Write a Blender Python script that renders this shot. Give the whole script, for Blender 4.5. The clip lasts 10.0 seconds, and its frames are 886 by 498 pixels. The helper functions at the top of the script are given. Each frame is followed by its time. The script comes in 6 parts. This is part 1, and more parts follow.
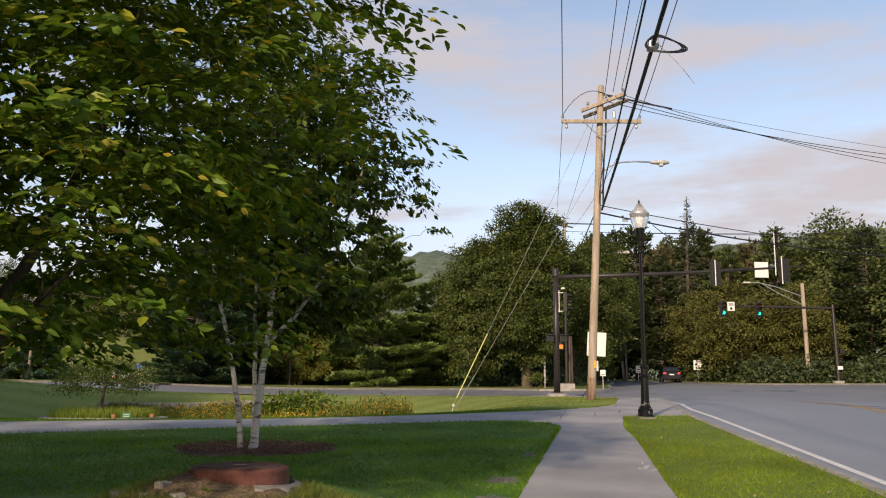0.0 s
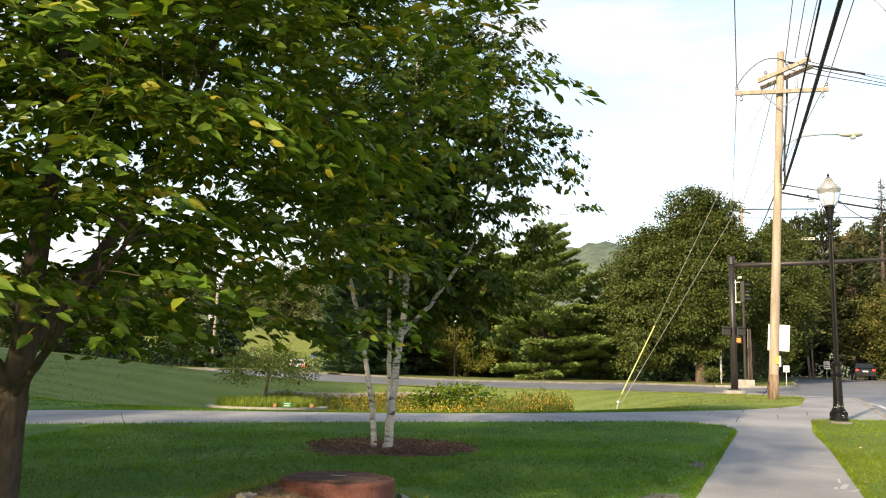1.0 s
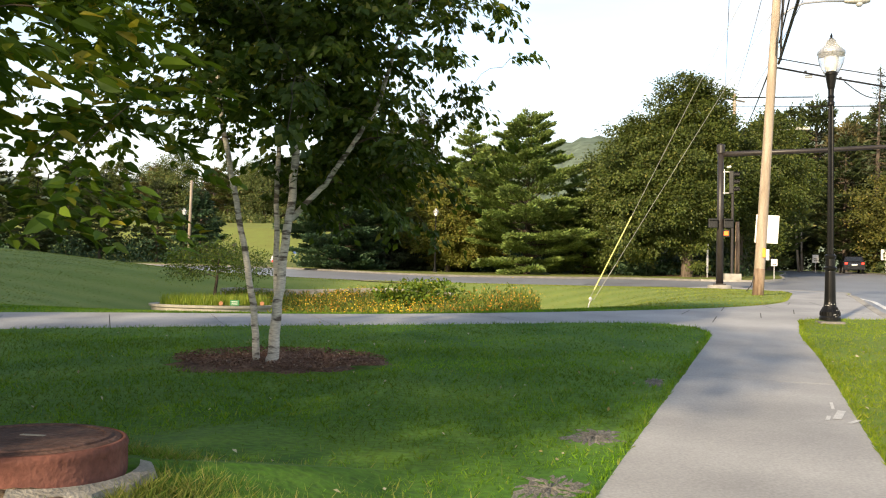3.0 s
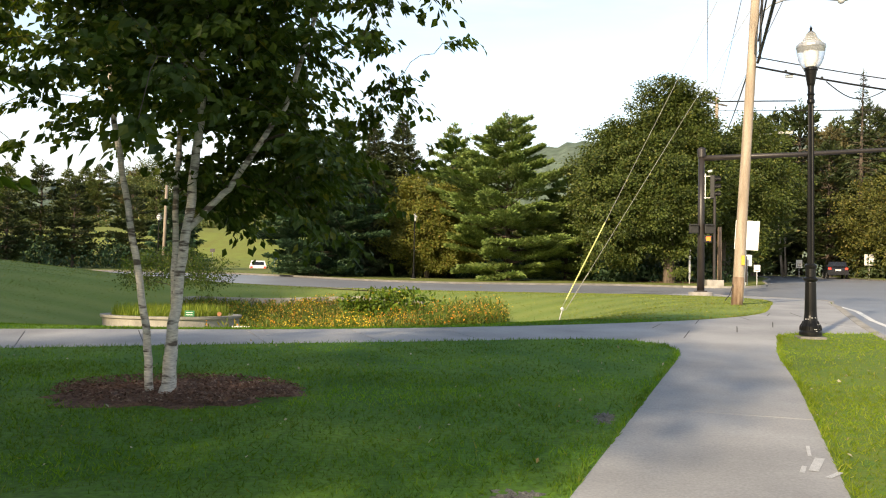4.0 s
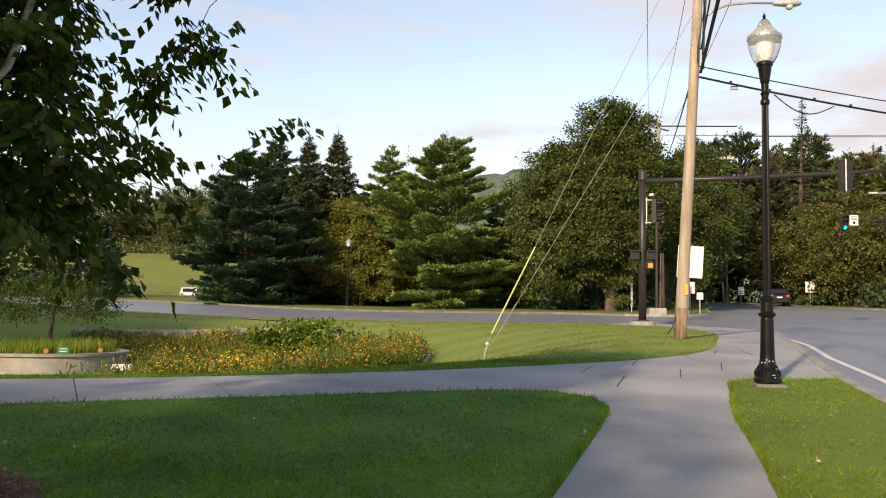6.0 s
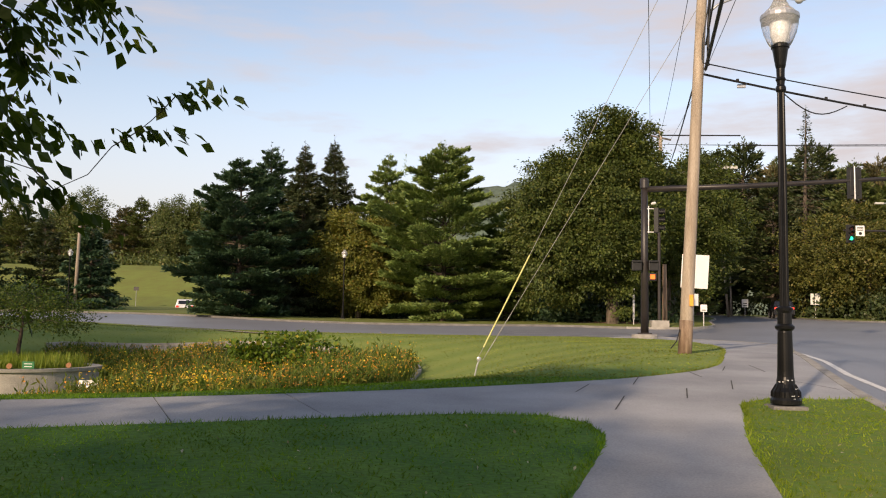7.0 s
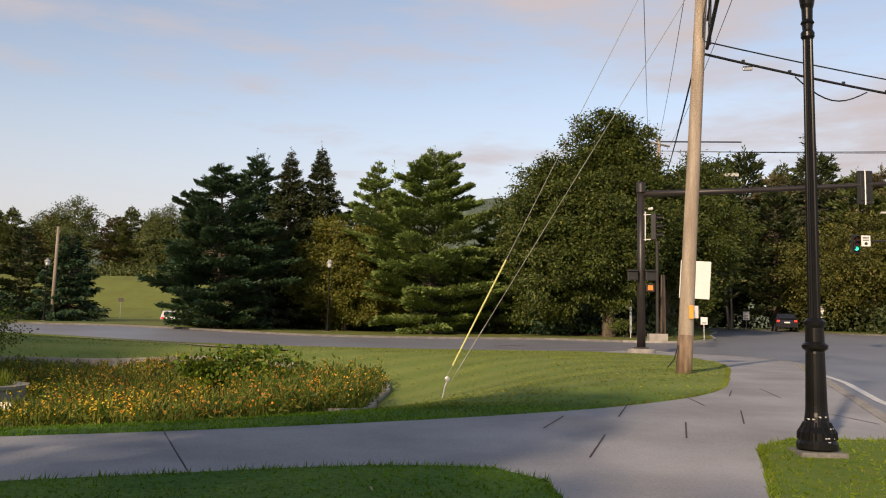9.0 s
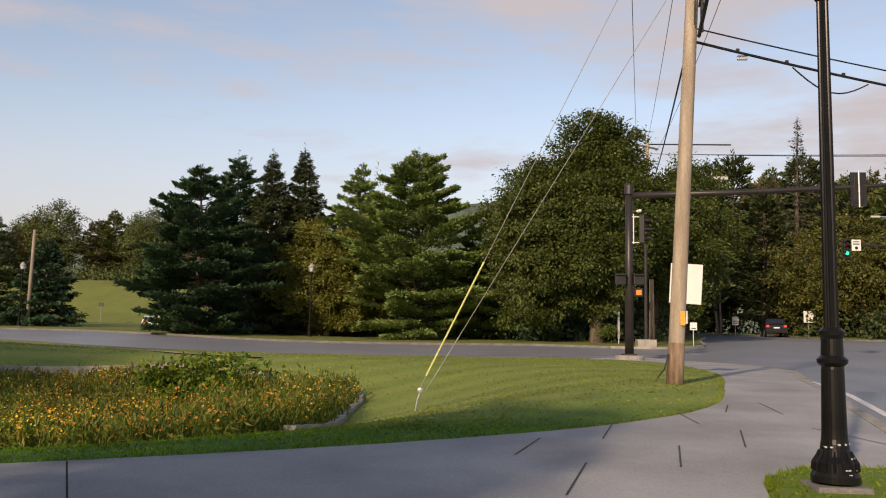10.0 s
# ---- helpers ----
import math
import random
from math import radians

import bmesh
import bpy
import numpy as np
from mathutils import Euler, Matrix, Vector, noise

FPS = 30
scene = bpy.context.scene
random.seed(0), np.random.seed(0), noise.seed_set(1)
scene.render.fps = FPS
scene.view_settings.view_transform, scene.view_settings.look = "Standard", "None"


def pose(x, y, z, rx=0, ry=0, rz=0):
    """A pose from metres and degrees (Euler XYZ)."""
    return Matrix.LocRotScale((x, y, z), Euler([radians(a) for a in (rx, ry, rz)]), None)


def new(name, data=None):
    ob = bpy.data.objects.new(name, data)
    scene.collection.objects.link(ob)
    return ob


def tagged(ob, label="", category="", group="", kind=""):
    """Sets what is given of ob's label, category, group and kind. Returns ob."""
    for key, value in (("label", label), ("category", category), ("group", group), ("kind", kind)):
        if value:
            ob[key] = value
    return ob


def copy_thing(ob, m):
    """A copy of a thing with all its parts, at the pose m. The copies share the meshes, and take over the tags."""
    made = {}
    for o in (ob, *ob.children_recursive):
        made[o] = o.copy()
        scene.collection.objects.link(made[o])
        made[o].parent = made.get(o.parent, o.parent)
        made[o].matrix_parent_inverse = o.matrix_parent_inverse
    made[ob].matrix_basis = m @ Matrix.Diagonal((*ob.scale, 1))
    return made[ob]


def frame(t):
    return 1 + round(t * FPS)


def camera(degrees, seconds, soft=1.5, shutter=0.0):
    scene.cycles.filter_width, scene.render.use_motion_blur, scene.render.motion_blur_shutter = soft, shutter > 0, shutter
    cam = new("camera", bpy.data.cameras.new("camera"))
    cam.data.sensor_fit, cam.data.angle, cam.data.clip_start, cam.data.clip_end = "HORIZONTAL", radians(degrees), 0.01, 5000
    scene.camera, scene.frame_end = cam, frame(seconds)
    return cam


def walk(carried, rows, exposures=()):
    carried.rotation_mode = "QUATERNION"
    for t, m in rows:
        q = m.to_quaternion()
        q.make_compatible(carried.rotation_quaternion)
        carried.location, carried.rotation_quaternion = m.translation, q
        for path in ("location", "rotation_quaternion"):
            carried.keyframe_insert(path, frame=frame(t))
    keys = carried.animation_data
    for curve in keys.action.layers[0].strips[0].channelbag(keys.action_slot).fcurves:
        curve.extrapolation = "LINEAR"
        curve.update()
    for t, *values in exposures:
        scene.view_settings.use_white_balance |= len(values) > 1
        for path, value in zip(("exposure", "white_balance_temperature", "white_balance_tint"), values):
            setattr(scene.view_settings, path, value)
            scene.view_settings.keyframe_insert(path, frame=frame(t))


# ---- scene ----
cam = camera(54.1, 10.0, soft=1.1)
METRES, EYE, TILT, LEAN, TURN = 12.6, 1.35, 0.0, 0.0, -2.4
ROWS = [
    (0.0, 0.0, 0.0, 0.0, -0.07, 9.7, -0.42),
    (0.5, 0.0081, 0.0499, 0.0032, 7.26, 9.49, -1.09),
    (1.0, 0.0175, 0.1007, 0.0056, 10.96, 9.0, -1.46),
    (1.5, 0.0285, 0.1482, 0.0059, 11.33, 6.85, -1.46),
    (2.0, 0.037, 0.1977, 0.008, 11.26, 2.89, -1.42),
    (2.5, 0.0454, 0.2476, 0.0086, 10.75, 2.03, -1.3),
    (4.0, 0.0841, 0.3929, 0.0207, 9.62, 2.47, -1.12),
    (4.5, 0.0972, 0.4431, 0.0264, 8.05, 2.78, -1.01),
    (5.0, 0.1048, 0.4943, 0.0285, 6.71, 3.82, -1.02),
    (5.5, 0.1113, 0.5454, 0.032, 6.14, 3.89, -1.04),
    (7.0, 0.1288, 0.6964, 0.0333, 6.28, 5.09, -1.05),
    (7.5, 0.1399, 0.7438, 0.034, 6.83, 5.04, -1.05),
    (8.0, 0.1497, 0.793, 0.0343, 6.75, 5.17, -1.07),
    (8.5, 0.1548, 0.8412, 0.0366, 6.78, 5.38, -1.18),
    (9.0, 0.161, 0.8881, 0.0383, 6.24, 5.89, -1.16),
    (9.5, 0.1675, 0.9345, 0.0398, 6.08, 6.11, -1.18),
    (10.0, 0.1727, 0.9814, 0.0434, 5.51, 6.22, -1.14),
]
walk(cam, [(t, pose(0, 0, EYE, TILT, LEAN, TURN) @ pose(METRES * x, METRES * y, METRES * z, 90 + pitch, roll, yaw)) for t, x, y, z, yaw, pitch, roll in ROWS],
     exposures=[(0.0, -0.26, 6600, 15), (0.5, 0.12, 6750, 11), (1.0, 0.58, 6850, 7), (2.5, 0.6, 6850, 7), (4.5, 0.44, 6800, 7), (5.5, 0.2, 6800, 10), (7.0, -0.14, 6850, 16), (8.5, -0.32, 6900, 17), (10.0, -0.38, 6900, 17)])

# ---- world, sun ----
SUN_AZ, SUN_EL = 204.0, 23.0     # compass of the sun from +y towards +x, height in degrees
sun_dir = Vector((math.sin(radians(SUN_AZ)) * math.cos(radians(SUN_EL)), math.cos(radians(SUN_AZ)) * math.cos(radians(SUN_EL)), math.sin(radians(SUN_EL))))
sun = new("sun", bpy.data.lights.new("sun", "SUN"))
sun.data.energy, sun.data.angle, sun.data.color = 5.0, radians(2.0), (1.0, 0.80, 0.56)
sun.rotation_mode = "QUATERNION"
sun.rotation_quaternion = sun_dir.to_track_quat("Z", "Y")

world = bpy.data.worlds.new("sky")
scene.world = world
world.use_nodes = True
wn, wl = world.node_tree.nodes, world.node_tree.links
wn.clear()
sky = wn.new("ShaderNodeTexSky")
sky.sky_type, sky.sun_disc = "NISHITA", False
sky.sun_elevation, sky.sun_rotation = radians(SUN_EL), radians(SUN_AZ)
sky.air_density, sky.dust_density, sky.ozone_density = 1.0, 0.6, 2.0
w_coord = wn.new("ShaderNodeTexCoord")
w_map = wn.new("ShaderNodeMapping")
w_map.inputs["Scale"].default_value = (1.0, 1.0, 5.0)
w_map.inputs["Location"].default_value = (0.35, 0.1, 0.62)
w_noise = wn.new("ShaderNodeTexNoise")
w_noise.inputs["Scale"].default_value, w_noise.inputs["Detail"].default_value, w_noise.inputs["Roughness"].default_value = 2.6, 8.0, 0.56
w_ramp = wn.new("ShaderNodeMapRange")
w_ramp.inputs[1].default_value, w_ramp.inputs[2].default_value = 0.42, 0.68
w_ramp.interpolation_type = "SMOOTHSTEP"
w_cloud = wn.new("ShaderNodeMix")
w_cloud.data_type = "RGBA"
w_cloud.inputs[7].default_value = (6.2, 5.92, 6.12, 1)
w_bg = wn.new("ShaderNodeBackground")
w_bg.inputs["Strength"].default_value = 0.12
w_out = wn.new("ShaderNodeOutputWorld")
w_gain = wn.new("ShaderNodeMix")
w_gain.data_type, w_gain.blend_type = "RGBA", "MULTIPLY"
w_gain.inputs[0].default_value = 1.0
w_gain.inputs[7].default_value = (2.55, 2.12, 1.8, 1)
wl.new(w_coord.outputs["Generated"], w_map.inputs["Vector"])
wl.new(w_map.outputs[0], w_noise.inputs["Vector"])
wl.new(w_noise.outputs[0], w_ramp.inputs[0])
w_sep = wn.new("ShaderNodeSeparateXYZ")          # haze and thin cloud lie low, the sky overhead is clear
w_low = wn.new("ShaderNodeMapRange")
w_low.inputs[1].default_value, w_low.inputs[2].default_value = 0.42, 0.8
w_low.inputs[3].default_value, w_low.inputs[4].default_value = 1.0, 0.25
w_cover = wn.new("ShaderNodeMath")
w_cover.operation = "MULTIPLY"
wl.new(w_coord.outputs["Generated"], w_sep.inputs[0])
wl.new(w_sep.outputs["Z"], w_low.inputs[0])
wl.new(w_low.outputs[0], w_gain.inputs[0])
wl.new(w_ramp.outputs[0], w_cover.inputs[0])
wl.new(w_low.outputs[0], w_cover.inputs[1])
w_haze = wn.new("ShaderNodeMapRange")            # pale haze towards the horizon
w_haze.inputs[1].default_value, w_haze.inputs[2].default_value = 0.02, 0.3
w_haze.inputs[3].default_value, w_haze.inputs[4].default_value = 0.9, 0.0
w_haze.interpolation_type = "SMOOTHSTEP"
w_most = wn.new("ShaderNodeMath")
w_most.operation = "MAXIMUM"
wl.new(w_sep.outputs["Z"], w_haze.inputs[0])
wl.new(w_cover.outputs[0], w_most.inputs[0])
wl.new(w_haze.outputs[0], w_most.inputs[1])
wl.new(w_most.outputs[0], w_cloud.inputs[0])
wl.new(sky.outputs[0], w_gain.inputs[6])
wl.new(w_gain.outputs[2], w_cloud.inputs[6])
wl.new(w_cloud.outputs[2], w_bg.inputs["Color"])
wl.new(w_bg.outputs[0], w_out.inputs["Surface"])


# ---- materials ----
def material(name, a, b, rough=0.8, scale=6.0, fine=60.0, bump=0.15, metal=0.0, speck=0.25, stretch=(1, 1, 1), spec=0.35):
    """Two colours mixed by a coarse and a fine noise, with relief."""
    m = bpy.data.materials.new(name)
    m.use_nodes = True
    n, l = m.node_tree.nodes, m.node_tree.links
    p = n["Principled BSDF"]
    co = n.new("ShaderNodeTexCoord")
    mp = n.new("ShaderNodeMapping")
    mp.inputs["Scale"].default_value = stretch
    l.new(co.outputs["Object"], mp.inputs["Vector"])
    big, small = n.new("ShaderNodeTexNoise"), n.new("ShaderNodeTexNoise")
    big.inputs["Scale"].default_value, big.inputs["Detail"].default_value = scale, 5.0
    small.inputs["Scale"].default_value, small.inputs["Detail"].default_value = fine, 3.0
    for t in (big, small):
        l.new(mp.outputs[0], t.inputs["Vector"])
    mr = n.new("ShaderNodeMapRange")
    mr.inputs[1].default_value, mr.inputs[2].default_value = 0.32, 0.68
    l.new(big.outputs[0], mr.inputs[0])
    mix = n.new("ShaderNodeMix")
    mix.data_type = "RGBA"
    mix.inputs[6].default_value, mix.inputs[7].default_value = (*a, 1), (*b, 1)
    l.new(mr.outputs[0], mix.inputs[0])
    mr2 = n.new("ShaderNodeMapRange")
    mr2.inputs[1].default_value, mr2.inputs[2].default_value = 0.25, 0.75
    mr2.inputs[3].default_value, mr2.inputs[4].default_value = 1 - speck, 1 + speck
    l.new(small.outputs[0], mr2.inputs[0])
    mul = n.new("ShaderNodeVectorMath")
    mul.operation = "SCALE"
    l.new(mix.outputs[2], mul.inputs[0])
    l.new(mr2.outputs[0], mul.inputs["Scale"])
    l.new(mul.outputs[0], p.inputs["Base Color"])
    p.inputs["Roughness"].default_value, p.inputs["Metallic"].default_value = rough, metal
    p.inputs["Specular IOR Level"].default_value = spec
    if bump:
        bp = n.new("ShaderNodeBump")
        bp.inputs["Strength"].default_value, bp.inputs["Distance"].default_value = bump, 0.02
        l.new(small.outputs[0], bp.inputs["Height"])
        l.new(bp.outputs[0], p.inputs["Normal"])
    return m


def leaf_material(name, a, b, c, share=0.15, trans=0.35, rough=0.5, stripes=0.0):
    """Leaves: colour by leaf (island), a share of a third colour, light shining through."""
    m = bpy.data.materials.new(name)
    m.use_nodes = True
    n, l = m.node_tree.nodes, m.node_tree.links
    p, out = n["Principled BSDF"], n["Material Output"]
    geo = n.new("ShaderNodeNewGeometry")
    ramp = n.new("ShaderNodeValToRGB")
    e = ramp.color_ramp.elements
    e[0].position, e[0].color = 0.0, (*a, 1)
    e[1].position, e[1].color = 1.0 - share, (*b, 1)
    k = ramp.color_ramp.elements.new(1.0)
    k.color = (*c, 1)
    l.new(geo.outputs["Random Per Island"], ramp.inputs[0])
    co = n.new("ShaderNodeTexCoord")
    big = n.new("ShaderNodeTexNoise")
    big.inputs["Scale"].default_value = 0.8
    l.new(co.outputs["Object"], big.inputs["Vector"])
    mr = n.new("ShaderNodeMapRange")
    mr.inputs[1].default_value, mr.inputs[2].default_value, mr.inputs[3].default_value, mr.inputs[4].default_value = 0.3, 0.7, 0.72, 1.28
    l.new(big.outputs[0], mr.inputs[0])
    mul = n.new("ShaderNodeVectorMath")
    mul.operation = "SCALE"
    l.new(ramp.outputs[0], mul.inputs[0])
    l.new(mr.outputs[0], mul.inputs["Scale"])
    if stripes:
        # passes of the mower
        wave = n.new("ShaderNodeTexWave")
        wave.inputs["Scale"].default_value, wave.inputs["Distortion"].default_value, wave.inputs["Detail Scale"].default_value = 0.16, 5.0, 0.6
        tilt = n.new("ShaderNodeMapping")
        tilt.inputs["Rotation"].default_value = (0, 0, radians(62))
        l.new(co.outputs["Object"], tilt.inputs["Vector"])
        l.new(tilt.outputs[0], wave.inputs["Vector"])
        band = n.new("ShaderNodeMapRange")
        band.inputs[3].default_value, band.inputs[4].default_value = 1 - stripes, 1 + stripes
        l.new(wave.outputs[1], band.inputs[0])
        both = n.new("ShaderNodeMath")
        both.operation = "MULTIPLY"
        l.new(mr.outputs[0], both.inputs[0])
        l.new(band.outputs[0], both.inputs[1])
        l.new(both.outputs[0], mul.inputs["Scale"])
        # thin and yellowed patches
        worn = n.new("ShaderNodeTexNoise")
        worn.inputs["Scale"].default_value, worn.inputs["Detail"].default_value = 1.1, 6.0
        l.new(co.outputs["Object"], worn.inputs["Vector"])
        much = n.new("ShaderNodeMapRange")
        much.inputs[1].default_value, much.inputs[2].default_value, much.inputs[4].default_value = 0.5, 0.76, 0.6
        l.new(worn.outputs[0], much.inputs[0])
        tone = n.new("ShaderNodeMix")
        tone.data_type = "RGBA"
        tone.inputs[7].default_value = (0.13, 0.20, 0.03, 1)
        l.new(much.outputs[0], tone.inputs[0])
        l.new(ramp.outputs[0], tone.inputs[6])
        l.new(tone.outputs[2], mul.inputs[0])
    l.new(mul.outputs[0], p.inputs["Base Color"])
    p.inputs["Roughness"].default_value = rough
    p.inputs["Specular IOR Level"].default_value = 0.3
    tr = n.new("ShaderNodeBsdfTranslucent")
    warm = n.new("ShaderNodeVectorMath")
    warm.operation = "MULTIPLY"
    warm.inputs[1].default_value = (1.5, 1.35, 0.5)
    l.new(mul.outputs[0], warm.inputs[0])
    l.new(warm.outputs[0], tr.inputs["Color"])
    ms = n.new("ShaderNodeMixShader")
    ms.inputs[0].default_value = trans
    l.new(p.outputs[0], ms.inputs[1])
    l.new(tr.outputs[0], ms.inputs[2])
    l.new(ms.outputs[0], out.inputs["Surface"])
    return m


M_lawn = material("lawn_soil", (0.046, 0.135, 0.008), (0.10, 0.20, 0.016), 0.95, 1.1, 22, 0.6, speck=0.35)
def dry_far_lawn(m):
    """The lawn past the branch path is drier, and shows the mower's passes."""
    n, l = m.node_tree.nodes, m.node_tree.links
    p = n["Principled BSDF"]
    src = p.inputs["Base Color"].links[0].from_socket
    co = n.new("ShaderNodeTexCoord")
    sep = n.new("ShaderNodeSeparateXYZ")
    l.new(co.outputs["Object"], sep.inputs[0])
    far = n.new("ShaderNodeMapRange")
    far.inputs[1].default_value, far.inputs[2].default_value = 21.5, 25.0
    l.new(sep.outputs["Y"], far.inputs[0])
    tilt = n.new("ShaderNodeMapping")
    tilt.inputs["Rotation"].default_value = (0, 0, radians(62))
    l.new(co.outputs["Object"], tilt.inputs["Vector"])
    wave = n.new("ShaderNodeTexWave")
    wave.inputs["Scale"].default_value, wave.inputs["Distortion"].default_value, wave.inputs["Detail Scale"].default_value = 0.16, 5.0, 0.6
    l.new(tilt.outputs[0], wave.inputs["Vector"])
    band = n.new("ShaderNodeMapRange")
    band.inputs[3].default_value, band.inputs[4].default_value = 0.53, 0.77
    l.new(wave.outputs[1], band.inputs[0])
    amount = n.new("ShaderNodeMath")
    amount.operation = "MULTIPLY"
    beyond = n.new("ShaderNodeMapRange")       # no stripes on the rough grass past the road
    beyond.inputs[1].default_value, beyond.inputs[2].default_value = 44.0, 58.0
    l.new(sep.outputs["Y"], beyond.inputs[0])
    rough = n.new("ShaderNodeMix")
    rough.inputs[3].default_value = 0.6
    l.new(beyond.outputs[0], rough.inputs[0])
    l.new(band.outputs[0], rough.inputs[2])
    l.new(far.outputs[0], amount.inputs[0])
    l.new(rough.outputs[0], amount.inputs[1])
    mix = n.new("ShaderNodeMix")
    mix.data_type = "RGBA"
    mix.inputs[7].default_value = (0.25, 0.285, 0.07, 1)
    l.new(amount.outputs[0], mix.inputs[0])
    l.new(src, mix.inputs[6])
    bank = n.new("ShaderNodeMix")              # long olive grass on the far bank
    bank.data_type = "RGBA"
    bank.inputs[7].default_value = (0.15, 0.16, 0.036, 1)
    full = n.new("ShaderNodeMath")
    full.operation, full.inputs[1].default_value = "MULTIPLY", 0.85
    l.new(beyond.outputs[0], full.inputs[0])
    l.new(full.outputs[0], bank.inputs[0])
    l.new(mix.outputs[2], bank.inputs[6])
    slant = n.new("ShaderNodeMath")            # yellow-green strip beside the road, its sunlight put into the colour
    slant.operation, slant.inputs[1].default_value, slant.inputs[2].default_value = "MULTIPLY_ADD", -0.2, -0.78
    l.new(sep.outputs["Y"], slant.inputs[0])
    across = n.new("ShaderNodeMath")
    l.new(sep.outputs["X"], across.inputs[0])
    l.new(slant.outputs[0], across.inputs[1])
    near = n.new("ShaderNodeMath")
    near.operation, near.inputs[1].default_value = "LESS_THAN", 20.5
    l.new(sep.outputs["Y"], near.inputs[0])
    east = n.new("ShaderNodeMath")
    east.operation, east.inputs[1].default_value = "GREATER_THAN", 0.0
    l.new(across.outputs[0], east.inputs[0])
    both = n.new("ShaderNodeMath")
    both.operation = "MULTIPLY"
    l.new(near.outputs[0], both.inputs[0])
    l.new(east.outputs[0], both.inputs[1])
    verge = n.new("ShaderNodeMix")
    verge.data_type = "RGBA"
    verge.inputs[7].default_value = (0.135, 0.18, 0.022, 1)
    tuft = n.new("ShaderNodeTexNoise")
    tuft.inputs["Scale"].default_value, tuft.inputs["Detail"].default_value = 9.0, 8.0
    l.new(co.outputs["Object"], tuft.inputs["Vector"])
    thin = n.new("ShaderNodeMapRange")
    thin.inputs[1].default_value, thin.inputs[2].default_value, thin.inputs[3].default_value = 0.3, 0.62, 0.25
    l.new(tuft.outputs[0], thin.inputs[0])
    patchy = n.new("ShaderNodeMath")
    patchy.operation = "MULTIPLY"
    l.new(both.outputs[0], patchy.inputs[0])
    l.new(thin.outputs[0], patchy.inputs[1])
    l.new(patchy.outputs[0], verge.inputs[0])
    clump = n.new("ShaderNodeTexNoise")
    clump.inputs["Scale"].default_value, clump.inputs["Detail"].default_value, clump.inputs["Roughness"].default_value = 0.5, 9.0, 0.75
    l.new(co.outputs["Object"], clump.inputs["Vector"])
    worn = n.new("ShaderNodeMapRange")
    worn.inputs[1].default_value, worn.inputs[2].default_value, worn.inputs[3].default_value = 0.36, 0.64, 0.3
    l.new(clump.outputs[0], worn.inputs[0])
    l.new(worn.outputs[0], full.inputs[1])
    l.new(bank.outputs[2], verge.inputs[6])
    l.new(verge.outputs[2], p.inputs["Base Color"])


dry_far_lawn(M_lawn)
M_concrete = material("concrete", (0.27, 0.272, 0.278), (0.405, 0.405, 0.41), 0.9, 0.75, 55, 0.18, speck=0.16)
M_concrete_old = material("old_concrete", (0.26, 0.245, 0.22), (0.40, 0.38, 0.34), 0.92, 2.2, 45, 0.35, speck=0.2)
M_joint = material("joint_dirt", (0.05, 0.05, 0.048), (0.09, 0.085, 0.08), 0.95, 5, 80, 0.2)
M_asphalt = material("asphalt", (0.2, 0.21, 0.232), (0.255, 0.265, 0.29), 0.47, 0.22, 70, 0.12, speck=0.14, spec=0.5)
M_white = material("road_paint", (0.62, 0.62, 0.6), (0.74, 0.74, 0.72), 0.7, 3, 40, 0.1, speck=0.15)
M_yellowline = material("yellow_road_paint", (0.42, 0.28, 0.06), (0.5, 0.33, 0.08), 0.7, 3, 40, 0.1, speck=0.2)
M_wood = material("pole_wood", (0.29, 0.23, 0.17), (0.46, 0.385, 0.30), 0.85, 1.6, 30, 0.3, speck=0.25, stretch=(6, 6, 0.35))
M_wood_old = material("grey_pole_wood", (0.24, 0.2, 0.16), (0.33, 0.28, 0.22), 0.9, 1.6, 30, 0.3, stretch=(6, 6, 0.35))
M_black = material("black_enamel", (0.006, 0.006, 0.006), (0.011, 0.011, 0.011), 0.3, 3, 60, 0.03, spec=0.22)
M_brownmetal = material("dark_bronze_metal", (0.022, 0.018, 0.017), (0.035, 0.029, 0.026), 0.42, 2, 60, 0.05, spec=0.5)
M_cable = material("cable_rubber", (0.012, 0.012, 0.013), (0.02, 0.02, 0.02), 0.6, 3, 40, 0)
M_wire = material("aluminium_wire", (0.10, 0.10, 0.11), (0.16, 0.16, 0.17), 0.5, 3, 40, 0)
M_galv = material("galvanised_steel", (0.36, 0.37, 0.38), (0.5, 0.5, 0.51), 0.45, 4, 50, 0.05, metal=0.6)
M_bark = material("brown_bark", (0.045, 0.034, 0.026), (0.10, 0.08, 0.06), 0.95, 5, 26, 0.9, speck=0.4, stretch=(1, 1, 0.4))
M_bark_far = material("grey_brown_bark", (0.07, 0.055, 0.042), (0.14, 0.11, 0.085), 0.95, 2, 12, 0.5, speck=0.3, stretch=(1, 1, 0.3))
M_leaf_near = leaf_material("hornbeam_leaves", (0.055, 0.115, 0.011), (0.15, 0.225, 0.022), (0.38, 0.31, 0.035), 0.14, 0.26)
M_leaf_birch = leaf_material("birch_leaves", (0.036, 0.072, 0.010), (0.085, 0.13, 0.018), (0.19, 0.20, 0.035), 0.10, 0.40)
M_leaf_big = leaf_material("oak_leaves", (0.042, 0.068, 0.015), (0.10, 0.125, 0.026), (0.19, 0.19, 0.05), 0.1, 0.2)
